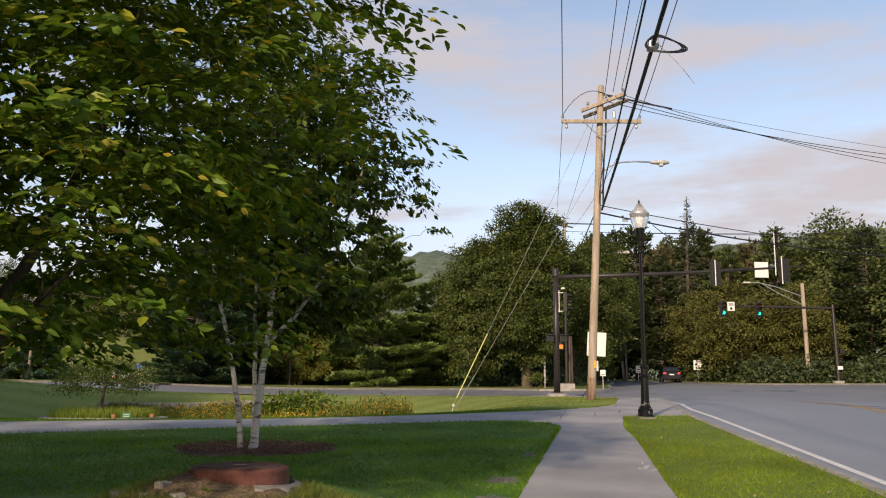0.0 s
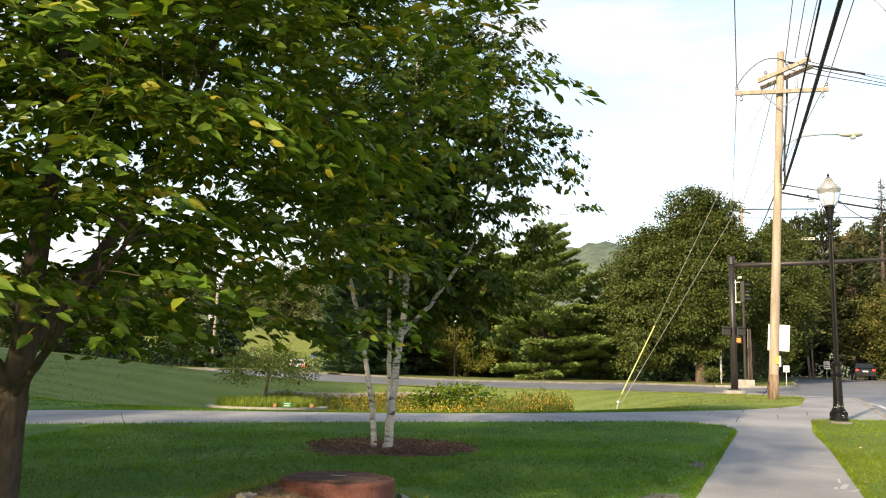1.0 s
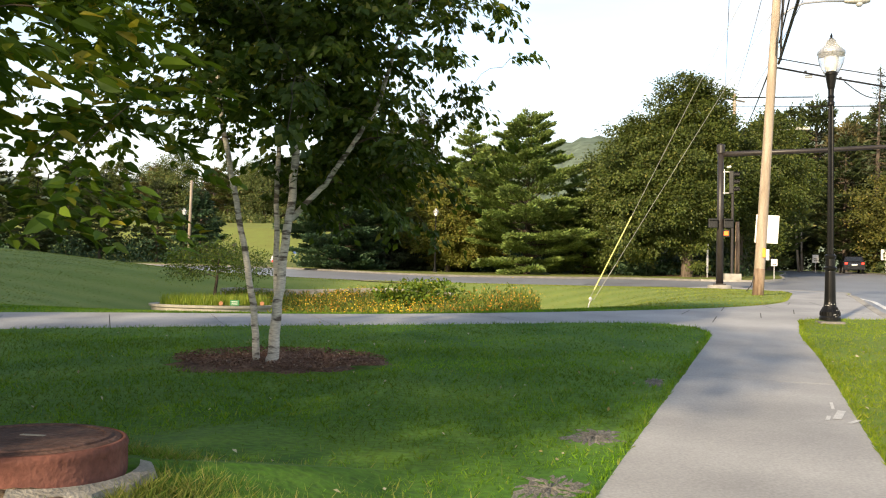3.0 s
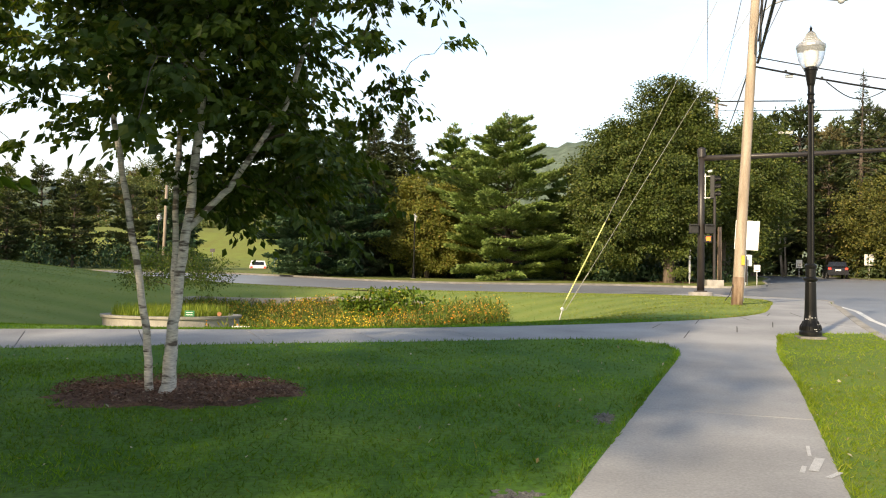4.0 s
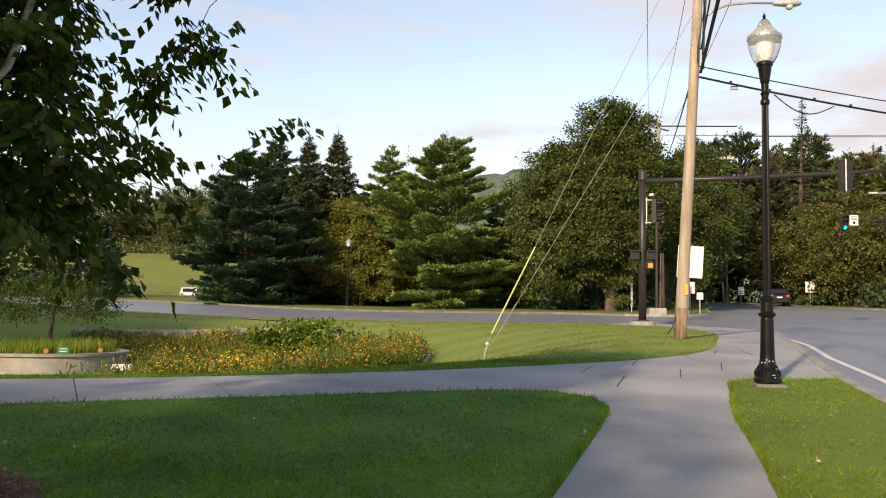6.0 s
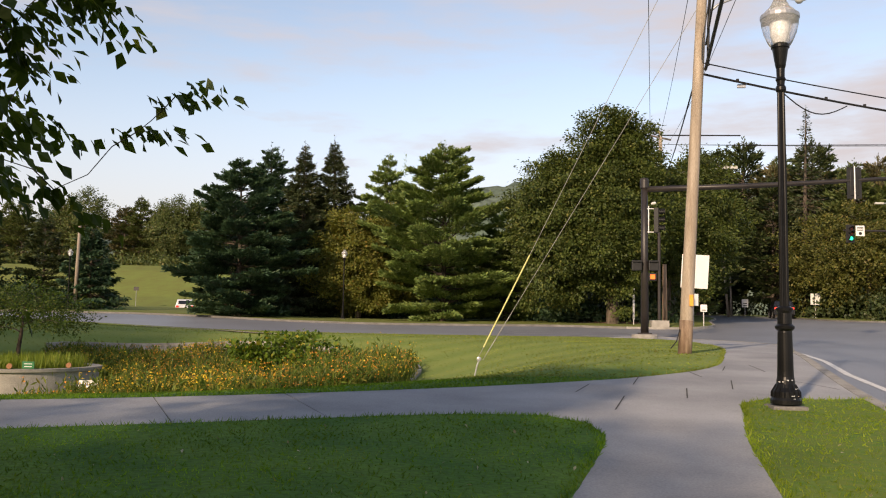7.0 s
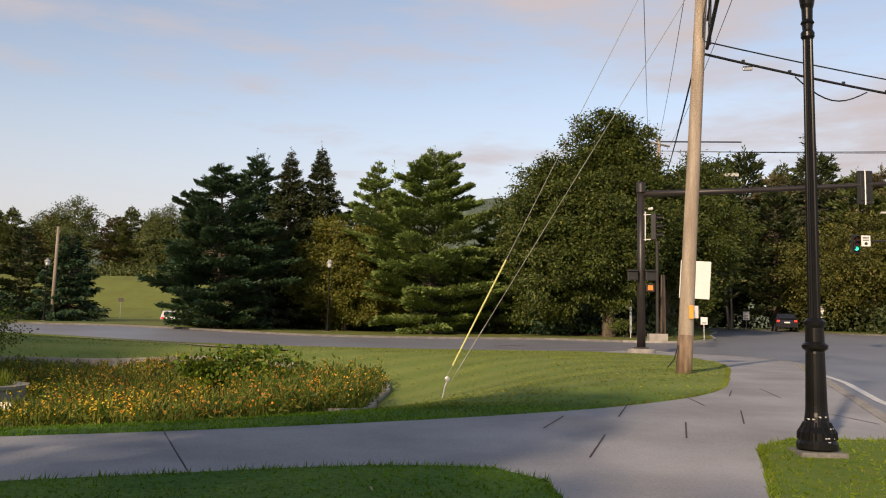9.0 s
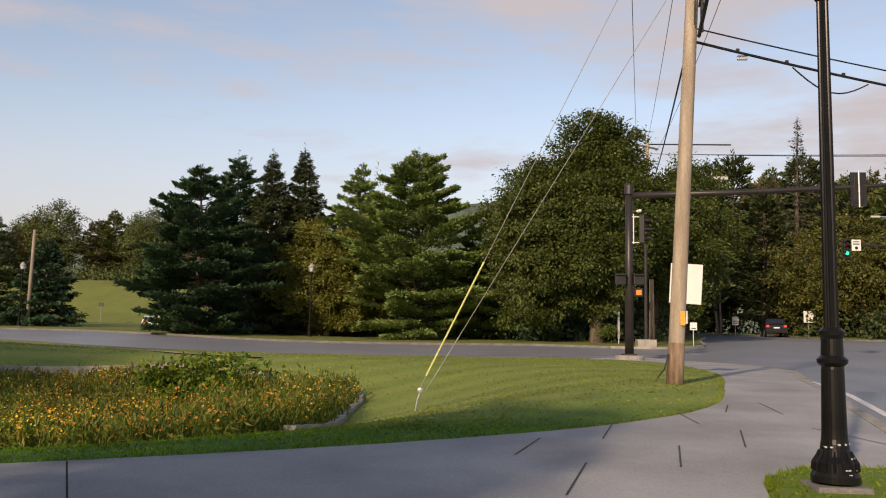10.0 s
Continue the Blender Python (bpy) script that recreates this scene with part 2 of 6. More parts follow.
M_leaf_maple = leaf_material("maple_leaves", (0.10, 0.125, 0.022), (0.19, 0.19, 0.04), (0.27, 0.19, 0.045), 0.12, 0.25)
M_pine = leaf_material("white_pine_needles", (0.11, 0.18, 0.048), (0.22, 0.29, 0.08), (0.30, 0.33, 0.10), 0.10, 0.15)
# pine needles darkened, with the shade they stand in put into the colour
M_pine_shaded = leaf_material("shaded_pine_needles", (0.026, 0.062, 0.032), (0.055, 0.10, 0.045), (0.08, 0.12, 0.045), 0.1, 0.12)
M_spruce = leaf_material("spruce_needles", (0.04, 0.06, 0.024), (0.075, 0.092, 0.035), (0.12, 0.10, 0.045), 0.12, 0.1)
M_woods = leaf_material("mixed_wood_leaves", (0.06, 0.09, 0.028), (0.125, 0.155, 0.045), (0.20, 0.175, 0.065), 0.15, 0.2)


# ---- mesh helpers ----
def mesh_np(name, co, faces, mats, smooth=False, slots=None):
    """A mesh from arrays: co (n,3); faces, an array (m,k) or a list of such arrays."""
    faces = faces if isinstance(faces, list) else [faces]
    faces = [np.asarray(f, dtype=np.int32) for f in faces if len(f)]
    me = bpy.data.meshes.new(name)
    me.vertices.add(len(co))
    me.vertices.foreach_set("co", np.asarray(co, dtype=np.float32).ravel())
    loops = np.concatenate([f.ravel() for f in faces])
    sizes = np.concatenate([np.full(len(f), f.shape[1], dtype=np.int32) for f in faces])
    me.loops.add(len(loops))
    me.loops.foreach_set("vertex_index", loops)
    me.polygons.add(len(sizes))
    me.polygons.foreach_set("loop_start", np.concatenate([[0], np.cumsum(sizes)[:-1]]).astype(np.int32))
    for m in mats:
        me.materials.append(m)
    if slots is not None:
        me.polygons.foreach_set("material_index", np.asarray(slots, dtype=np.int32))
    me.polygons.foreach_set("use_smooth", np.full(len(sizes), smooth, dtype=bool))
    me.update(calc_edges=True)
    me.validate()
    return me


def child(ob, parent, label=""):
    ob.parent = parent
    return tagged(ob, label) if label else ob


def part(name, bm, mat, parent, label="", smooth=False):
    """A bmesh as one mesh object under a thing or a part."""
    me = bpy.data.meshes.new(name)
    for f in bm.faces:
        f.smooth = smooth
    bm.to_mesh(me)
    bm.free()
    me.materials.append(mat)
    return child(new(name, me), parent, label)


def thing(name, x, y, z, label, category, group="", turn=0.0, kind=""):
    ob = new(name)
    ob.empty_display_size = 0.2
    ob.location, ob.rotation_euler = (x, y, z), (0, 0, radians(turn))
    return tagged(ob, label, category, group, kind)


def box(bm, x0, x1, y0, y1, z0, z1, bevel=0.0, m=None):
    r = bmesh.ops.create_cube(bm, size=1.0)
    mat = Matrix.Translation(((x0 + x1) / 2, (y0 + y1) / 2, (z0 + z1) / 2)) @ Matrix.Diagonal((x1 - x0, y1 - y0, z1 - z0, 1))
    if m is not None:
        mat = m @ mat
    bmesh.ops.transform(bm, matrix=mat, verts=r["verts"])
    if bevel:
        edges = list({e for v in r["verts"] for e in v.link_edges})
        bmesh.ops.bevel(bm, geom=edges, offset=bevel, segments=2, affect="EDGES", profile=0.6)
    return bm


def lathe(bm, profile, n=24, m=None):
    """A turned body: profile rows (radius, height)."""
    m = m or Matrix()
    rings = []
    for r, z in profile:
        rings.append([bm.verts.new(m @ Vector((r * math.cos(2 * math.pi * i / n), r * math.sin(2 * math.pi * i / n), z))) for i in range(n)])
    for a, b in zip(rings, rings[1:]):
        for i in range(n):
            bm.faces.new((a[i], a[(i + 1) % n], b[(i + 1) % n], b[i]))
    bm.faces.new(rings[0][::-1])
    bm.faces.new(rings[-1])
    return bm


def tube(bm, pts, radii, n=8):
    """A round bar along points; radii one number or one a point."""
    pts = [Vector(p) for p in pts]
    radii = radii if hasattr(radii, "__len__") else [radii] * len(pts)
    rings, u = [], None
    for i, p in enumerate(pts):
        d = (pts[min(i + 1, len(pts) - 1)] - pts[max(i - 1, 0)]).normalized()
        if u is None:
            u = d.orthogonal().normalized()
        u = (u - d * u.dot(d)).normalized()
        v = d.cross(u)
        rings.append([bm.verts.new(p + radii[i] * (math.cos(2 * math.pi * k / n) * u + math.sin(2 * math.pi * k / n) * v)) for k in range(n)])
    for a, b in zip(rings, rings[1:]):
        for k in range(n):
            bm.faces.new((a[k], a[(k + 1) % n], b[(k + 1) % n], b[k]))
    bm.faces.new(rings[0][::-1])
    bm.faces.new(rings[-1])
    return bm


def sagging(a, b, sag, n=24):
    a, b = Vector(a), Vector(b)
    return [a.lerp(b, i / n) - Vector((0, 0, 4 * sag * (i / n) * (1 - i / n))) for i in range(n + 1)]


def unit(v):
    return v / (np.linalg.norm(v, axis=-1, keepdims=True) + 1e-9)


OVAL = (np.array([(0, 0, 0), (0.28, 0.24, 0.05), (0.62, 0.2, 0.03), (1, 0, -0.08), (0.62, -0.2, 0.03), (0.28, -0.24, 0.05), (0.45, 0, -0.02)]),
        np.array([(0, 6, 1), (1, 6, 2), (2, 6, 3), (3, 6, 4), (4, 6, 5), (5, 6, 0)]))
DIAMOND = (np.array([(0, 0, 0), (0.45, 0.32, 0.07), (1, 0, -0.05), (0.45, -0.32, 0.07)]), np.array([(0, 2, 1), (0, 3, 2)]))
SPRIG = (np.array([(0, 0, 0), (0.55, 0.17, 0.04), (1, 0, 0), (0.55, -0.17, 0.04)]), np.array([(0, 2, 1), (0, 3, 2)]))
BLADE = (np.array([(0, 0.06, 0), (0, -0.06, 0), (1, 0, 0)]), np.array([(0, 1, 2)]))


def leaves(P, D, N, S, shape):
    """Leaves at P along D with face normals N and lengths S."""
    T, F = shape
    D = unit(D)
    B = unit(np.cross(N, D))
    N = np.cross(D, B)
    co = (P[:, None, :] + S[:, None, None] * (T[None, :, 0, None] * D[:, None, :] + T[None, :, 1, None] * B[:, None, :] + T[None, :, 2, None] * N[:, None, :])).reshape(-1, 3)
    f = (F[None] + (np.arange(len(P)) * len(T))[:, None, None]).reshape(-1, F.shape[1])
    return co, f


def branch_mesh(name, runs, n, mats):
    """Tubes from runs of (points (k,3), radii (k,))."""
    cos, fcs, base = [], [], 0
    ang = np.linspace(0, 2 * np.pi, n, endpoint=False)
    for P, r in runs:
        d = unit(np.gradient(P, axis=0))
        ref = np.array([0.31, 0.17, 0.93]) if abs(d[0, 2]) < 0.9 else np.array([0.95, 0.2, 0.1])
        u = unit(np.cross(d, ref))
        v = np.cross(d, u)
        ring = P[:, None, :] + r[:, None, None] * (np.cos(ang)[None, :, None] * u[:, None, :] + np.sin(ang)[None, :, None] * v[:, None, :])
        k = len(P)
        cos.append(ring.reshape(-1, 3))
        i, j = np.meshgrid(np.arange(k - 1), np.arange(n), indexing="ij")
        j2 = (j + 1) % n
        fcs.append((np.stack([i * n + j, i * n + j2, (i + 1) * n + j2, (i + 1) * n + j], -1) + base).reshape(-1, 4))
        base += k * n
    return mesh_np(name, np.concatenate(cos), np.concatenate(fcs), mats, smooth=True)


def curve_to(a, b, start, k, rng, wob):
    """A bent line from a, leaving along start, to b."""
    L = np.linalg.norm(b - a)
    t = np.linspace(0, 1, k)[:, None]
    c = a + start * L * 0.5
    P = (1 - t) ** 2 * a + 2 * t * (1 - t) * c + t ** 2 * b
    P[1:-1] += rng.normal(0, wob * L, (k - 2, 3))
    return P


def tip_points(rng, n, centre, radii, lumps, shell=0.55, low=-0.75):
    """Points in a lumpy crown, more near its outside."""
    out = []
    ph = rng.uniform(0, 6.28, (5, 3))
    while len(out) < n:
        d = unit(rng.normal(0, 1, 3))
        if d[2] < low:
            continue
        lump = 1 + lumps * sum(math.sin(3.1 * (i + 1) ** 0.5 * (d @ unit(p)) * 2 + p[0]) for i, p in enumerate(ph)) / 2.5
        r = rng.uniform(shell ** 3, 1) ** (1 / 3) * lump
        out.append(np.array(centre) + d * np.array(radii) * r)
    return np.array(out)


def broad_tree(name, x, y, z, label, category, seed, stems, crown, tips, per_tip, leaf, shape, spread, mats, droop=0.2, lumps=0.16, group="", shell=0.5, twig=0.006, flat=0.6, low=-0.75, facing=1.0, floor=None, spray=0.0, layers=0.0, limb_mat=None, lobes=()):
    """stems: rows of trunk points and radii, from the ground up. Branches join crown tips to the trunks; leaves sit in sprays about the tips."""
    rng = np.random.default_rng(seed)
    tree = thing(name, x, y, z, label, category, group)
    bark, foliage = mats
    nodes, nrad = [], []
    for i, (pts, rad) in enumerate(stems):
        P = np.array(pts, float)
        t = np.linspace(0, len(P) - 1, 6 * len(P))
        Q = np.stack([np.interp(t, np.arange(len(P)), P[:, c]) for c in range(3)], 1)
        Q[3:-1] += rng.normal(0, 0.005, (len(Q) - 4, 3))
        R = np.interp(t, np.arange(len(P)), rad)
        child(new("trunk", branch_mesh("trunk", [(Q, R)], 12, [bark])), tree)
        keep = Q[:, 2] > max(q[2] for q in pts) * 0.22
        nodes += list(Q[keep])
        nrad += list(R[keep])
    nodes, nrad = np.array(nodes), np.array(nrad)
    T = tip_points(rng, tips, crown[0], crown[1], lumps, shell, low)
    for c, r, k in lobes:
        T = np.concatenate([T, tip_points(rng, k, c, r, lumps, shell, low)])
    if floor is not None:
        T[:, 2] = np.where(T[:, 2] < floor, floor + rng.uniform(0, 0.45, len(T)), T[:, 2])
    if layers:
        T[:, 2] += (np.round(T[:, 2] / layers) * layers - T[:, 2]) * 0.75
    d0 = np.linalg.norm(T[:, None] - nodes[None, ::3], axis=2).min(1)
    runs, sites, dirs = [], [], []
    for tip in T[np.argsort(d0)]:
        v = tip - nodes
        dist = np.linalg.norm(v, axis=1)
        cost = dist * (1 + 0.9 * np.clip(-v[:, 2] / (dist + 0.01), 0, 1) + 0.35 * np.clip(0.25 - v[:, 2] / (dist + 0.01), 0, 1))
        i = int(np.argmin(cost))
        L = dist[i]
        if L < 0.03:
            continue
        up = unit(v[i] * np.array([1, 1, 0.3]) + np.array([0, 0, 0.55 * L]))
        k = 4 if L < 0.6 else 7
        P = curve_to(nodes[i], tip, up, k, rng, 0.025)
        r0 = min(nrad[i] * 0.62, 0.012 * L + twig * 1.6)
        R = np.linspace(r0, twig * 0.6, k)
        runs.append((P, R))
        nodes = np.concatenate([nodes, P[1:]])
        nrad = np.concatenate([nrad, R[1:]])
        sites.append(P[-1])
        dirs.append(unit(P[-1] - P[-2]))
    if runs:
        child(new("limb", branch_mesh("limb", runs, 5, [limb_mat or bark])), tree)
    sites, dirs = np.array(sites), np.array(dirs)
    n = len(sites)
    i = np.repeat(np.arange(n), per_tip)
    k = len(i)
    off = rng.normal(0, 1, (k, 3)) * spread * np.array([1, 1, flat])
    P = sites[i] + off
    out = unit(P - np.array(crown[0]))
    D = unit(dirs[i] * 0.6 + unit(off) * 0.6 + rng.normal(0, 0.4, (k, 3)) + np.array([0, 0, -droop]))
    N = unit(np.array([0, 0, 0.5]) + facing * out + rng.normal(0, 0.5, (k, 3)))
    if spray:
        # leaves in two ranks along a flat, slightly drooping twig
        A = dirs[i] * np.array([1, 1, 0.35])
        fan = rng.normal(0, 0.55, (n, 1))[i]
        side = unit(np.cross(A, np.array([0, 0, 1.0])))
        A = unit(A + side * np.round(rng.uniform(-1.4, 1.4, (k, 1))) * 0.6 + side * fan * 0.3)
        side = unit(np.cross(A, np.array([0, 0, 1.0])))
        u = rng.uniform(-0.55, 1.0, (k, 1)) * spray
        s = np.where(rng.uniform(size=(k, 1)) < 0.5, -1.0, 1.0)
        P = sites[i] + A * u + rng.normal(0, 0.025, (k, 3)) - np.array([0, 0, 0.35]) * np.clip(u, 0, 1) ** 2 / max(spray, 0.01)
        D = unit(A * 0.75 + side * s * 0.75 + rng.normal(0, 0.2, (k, 3)) + np.array([0, 0, -droop]))
        N = unit(np.array([0, 0, 0.8]) + facing * out + rng.normal(0, 0.35, (k, 3)))
    S = leaf * rng.uniform(0.65, 1.25, k)
    co, f = leaves(P, D, N, S, shape)
    child(new("crown", mesh_np("crown", co, f, [foliage])), tree)
    return tree


def conifer(name, x, y, z, label, seed, height, width, mats, style="pine", base=0.1, dense=1.0, group="", leaf=0.38, gappy=0.0):
    """A conifer with whorls of branches clothed in needle tufts."""
    rng = np.random.default_rng(seed)
    tree = thing(name, x, y, z, label, "tree", group)
    bark, foliage = mats
    H = height
    zs = np.linspace(0, H, 14)
    lean = rng.normal(0, 0.012, 2) * H
    Q = np.stack([lean[0] * (zs / H) ** 2, lean[1] * (zs / H) ** 2, zs], 1)
    child(new("trunk", branch_mesh("trunk", [(Q, np.linspace(0.017 * H + 0.05, 0.02, 14))], 8, [bark])), tree)
    runs, P, D, N, S = [], [], [], [], []
    step = 0.52 if style == "pine" else 0.42
    zz = base * H
    while zz < H * 0.985:
        f = (zz - base * H) / (H * (1 - base))
        if style == "pine":
            L = width / 2 * (min(1.0, 0.62 + 1.6 * f) if f < 0.25 else (1 - ((f - 0.25) / 0.75) ** 1.7) * 0.98 + 0.04)
            pitch, count = 0.0 + 0.22 * f + 1.4 * max(0.0, f - 0.78), int(rng.integers(5, 8))
        else:
            L = width / 2 * (1 - f) ** 0.95 + 0.04
            pitch, count = -0.28 + 0.75 * f, int(rng.integers(7, 10))
        a0 = rng.uniform(0, 6.28)
        for k in range(count):
            if rng.random() < gappy:
                continue
            a = a0 + 6.283 * k / count + rng.normal(0, 0.18)
            l = L * (rng.uniform(0.6, 1.08) if style == "pine" else rng.uniform(0.75, 1.15))
            dirn = np.array([math.cos(a), math.sin(a), pitch + rng.normal(0, 0.1)])
            t = np.linspace(0, 1, 5)[:, None]
            start = np.array([lean[0] * (zz / H) ** 2, lean[1] * (zz / H) ** 2, zz + rng.normal(0, 0.12)])
            bend = (0.08 if style == "pine" else 0.2) * l
            B = start + dirn * l * t + np.array([0, 0, 1]) * bend * (t ** 2 if style == "pine" else (t ** 2 - t) * 1.6)
            runs.append((B, np.linspace(0.012 * l + 0.02, 0.008, 5)))
            m = max(5, int(dense * (26 if style == "pine" else 22) * l))
            tt = rng.uniform(0.22, 1.03, m) ** 0.75
            pos = np.stack([np.interp(tt, t[:, 0], B[:, c]) for c in range(3)], 1)
            side = unit(np.cross(dirn, [0, 0, 1]))
            wide = (0.30 if style == "pine" else 0.22) * l * np.sqrt(np.clip(1.08 - tt, 0.02, 1)) + 0.08
            lat = rng.uniform(-1, 1, m)
            pos += side * (lat * wide)[:, None] + rng.normal(0, 0.06, (m, 3))
            if style != "pine":
                pos[:, 2] -= rng.uniform(0, 0.35, m) * wide
            P.append(pos)
            D.append(unit(dirn * 0.8 + side * lat[:, None] * 0.9 + rng.normal(0, 0.3, (m, 3)) + np.array([0, 0, 0.25 if style == "pine" else -0.35])))
            N.append(unit(np.array([0, 0, 0.75]) + 0.65 * dirn + rng.normal(0, 0.4, (m, 3))))
            S.append(leaf * rng.uniform(0.7, 1.3, m) * (1.0 if f < 0.75 else 1.0 - 1.6 * (f - 0.75)))
        zz += step * rng.uniform(0.75, 1.25) * (1.0 if f < 0.8 else 0.7)
    tops = [(0.0, 0.0, H)]
    if style == "pine":
        tops += [(rng.normal(0, width * 0.09), rng.normal(0, width * 0.09), H * rng.uniform(0.9, 0.97)) for _ in range(4)]
    for tx, ty, tz in tops:             # upright leading shoots
        m = 26
        u = rng.uniform(-1.0, 0.35, m) * (1.1 if style == "pine" else 0.9)
        P.append(np.column_stack([tx + lean[0] + rng.normal(0, 0.04, m), ty + lean[1] + rng.normal(0, 0.04, m), tz + u]))
        D.append(unit(rng.normal(0, 0.55, (m, 3)) + np.array([0, 0, 0.9])))
        N.append(unit(rng.normal(0, 1, (m, 3))))
        S.append(np.full(m, leaf * 0.75) * (0.9 - 0.5 * np.clip(u, 0, 1)))
    child(new("limb", branch_mesh("limb", runs, 4, [bark])), tree)
    co, f = leaves(np.concatenate(P), np.concatenate(D), np.concatenate(N), np.concatenate(S), SPRIG)
    child(new("crown", mesh_np("crown", co, f, [foliage])), tree)
    return tree


# ---- the lie of the land ----
KNOTS_Y = (-60, 0, 21, 27, 34, 46, 60, 76, 110, 400, 3000)
KNOTS_Z = (-3, 0, 1.05, 1.3, 1.38, 1.42, 1.95, 2.4, 3.4, 8, 20)


def ease(a, b, v):
    v = np.clip((v - a) / (b - a), 0, 1)
    return v * v * (3 - 2 * v)


def height(x, y):
    x, y = np.asarray(x, float), np.asarray(y, float)
    z = np.interp(y, KNOTS_Y, KNOTS_Z)
    z = z + 0.011 * np.clip(x, -6, 80) * ease(45, 75, y) + 0.26 * ease(-4, -24, x) * ease(48, 64, y)
    z = z - 1.35 * (1 - ease(0.35, 1.42, np.hypot((x + 6.5) / 8.6, (y - 29) / 8.4)))
    z = z + 1.3 * np.exp(-0.5 * (((x + 27) / 7.5) ** 2 + ((y - 37) / 6.5) ** 2))
    z = z + 0.43 * np.exp(-0.5 * ((x + 1.4) ** 2 + (y - 6.9) ** 2) / 0.75 ** 2)
    z = z + 5.6 * ease(100, 127, y) * ease(-14, -24, x)
    return z


def at(x, y):
    return float(height(x, y))


SIDEWALK = [(-9.4, -40), (-3.0, -10.5), (0.9, 7.6), (2.3, 13.7), (2.74, 15.6), (2.92, 16.6), (2.83, 17.3), (2.45, 17.7), (1.5, 17.65), (0.3, 17.2), (-1.05, 16.65), (-2.5, 16.1), (-5.2, 15.0), (-7.1, 14.15), (-14, 11), (-40, -1),
            (-40, 1.6), (-14, 13.9), (-8.74, 16.4), (-6.3, 17.15), (-2.95, 18.05), (-0.4, 19.0), (1.7, 20.05), (3.67, 21.4), (5.07, 22.95), (5.75, 24.2), (6.12, 25.35), (6.45, 26.6), (6.9, 28.3), (7.5, 31), (8.35, 38), (8.45, 42), (7.9, 44.6), (6.4, 46.3),
            (8.0, 48.2), (9.6, 46.6), (10.6, 43.0), (10.75, 38.8), (10.2, 34.5), (8.85, 29.9), (6.91, 21.9), (6.45, 19.7), (5.2, 19.5), (4.75, 19.0), (4.55, 18.2), (4.13, 16.5), (3.7, 14.0), (2.73, 9.08), (-1.0, -10.5), (-6.9, -40)]
ROAD = [(6.45, 19.7), (6.91, 21.9), (8.85, 29.9), (10.2, 34.5), (10.75, 38.8), (10.6, 43.0), (9.6, 46.6), (8.0, 48.2), (6.4, 46.3), (5.6, 46.6), (1.2, 45.6), (-2.5, 44.6), (-8, 45.2), (-14, 47.6), (-19.5, 50.5), (-40, 57), (-90, 66),
        (-90, 78), (-40, 69), (-25, 66.5), (-17, 63.5), (-10, 60.3), (0, 59.6), (5, 60.2), (9, 58.5), (12.2, 58.6), (14.6, 62), (17, 73), (20.5, 86), (22.5, 100), (20, 125), (10, 160),
        (17, 162), (27.5, 126), (29.6, 100), (28.5, 84), (30.5, 77), (38, 74.5), (60, 70), (110, 60), (110, 48), (60, 55), (36, 58), (28, 50), (18, 20), (8.5, -20), (4.0, -40), (-3.2, -40), (1.5, -8), (4.78, 8.7), (5.59, 14.1)]
BED = [(0.1, 23.6), (0.2, 25.2), (0.0, 27.6), (-0.25, 30.2), (-0.23, 32.0), (-0.7, 33.5), (-2.8, 35.6), (-6.0, 37.0), (-9.2, 35.8), (-11.6, 34.0), (-9.6, 31.9), (-7.5, 30.6), (-7.1, 27.5), (-6.9, 24.2), (-4.4, 22.8), (-2, 22.4), (-0.5, 22.6)]


def inside(poly, x, y):
    x, y = np.asarray(x, float), np.asarray(y, float)
    hit = np.zeros(x.shape, bool)
    for (x0, y0), (x1, y1) in zip(poly, poly[1:] + poly[:1]):
        cross = ((y0 > y) != (y1 > y)) & (x < (x1 - x0) * (y - y0) / (y1 - y0 + 1e-12) + x0)
        hit ^= cross
    return hit


def rounded(poly, step):
    """A closed outline, its corners softened, with points no more than step apart."""
    out = []
    n = len(poly)
    for i in range(n):
        p0, p1, p2, p3 = [np.array(poly[(i + k - 1) % n], float) for k in range(4)]
        L = np.linalg.norm(p2 - p1)
        m = max(1, int(math.ceil(L / step)))
        for k in range(m):
            t = k / m
            tan1, tan2 = (p2 - p0) / 2, (p3 - p1) / 2
            lim = L * 0.9
            tan1 = tan1 * min(1, lim / (np.linalg.norm(tan1) + 1e-9))
            tan2 = tan2 * min(1, lim / (np.linalg.norm(tan2) + 1e-9))
            if L > 14:
                q = p1 + (p2 - p1) * t
            else:
                q = (2 * t ** 3 - 3 * t ** 2 + 1) * p1 + (t ** 3 - 2 * t ** 2 + t) * tan1 + (-2 * t ** 3 + 3 * t ** 2) * p2 + (t ** 3 - t ** 2) * tan2
            out.append((float(q[0]), float(q[1])))
    return out


from mathutils.geometry import delaunay_2d_cdt

# shared border points of pavement and road lie on the same straight runs
pave_line, road_line, bed_line = rounded(SIDEWALK, 0.8), rounded(ROAD, 1.6), rounded(BED, 0.8)


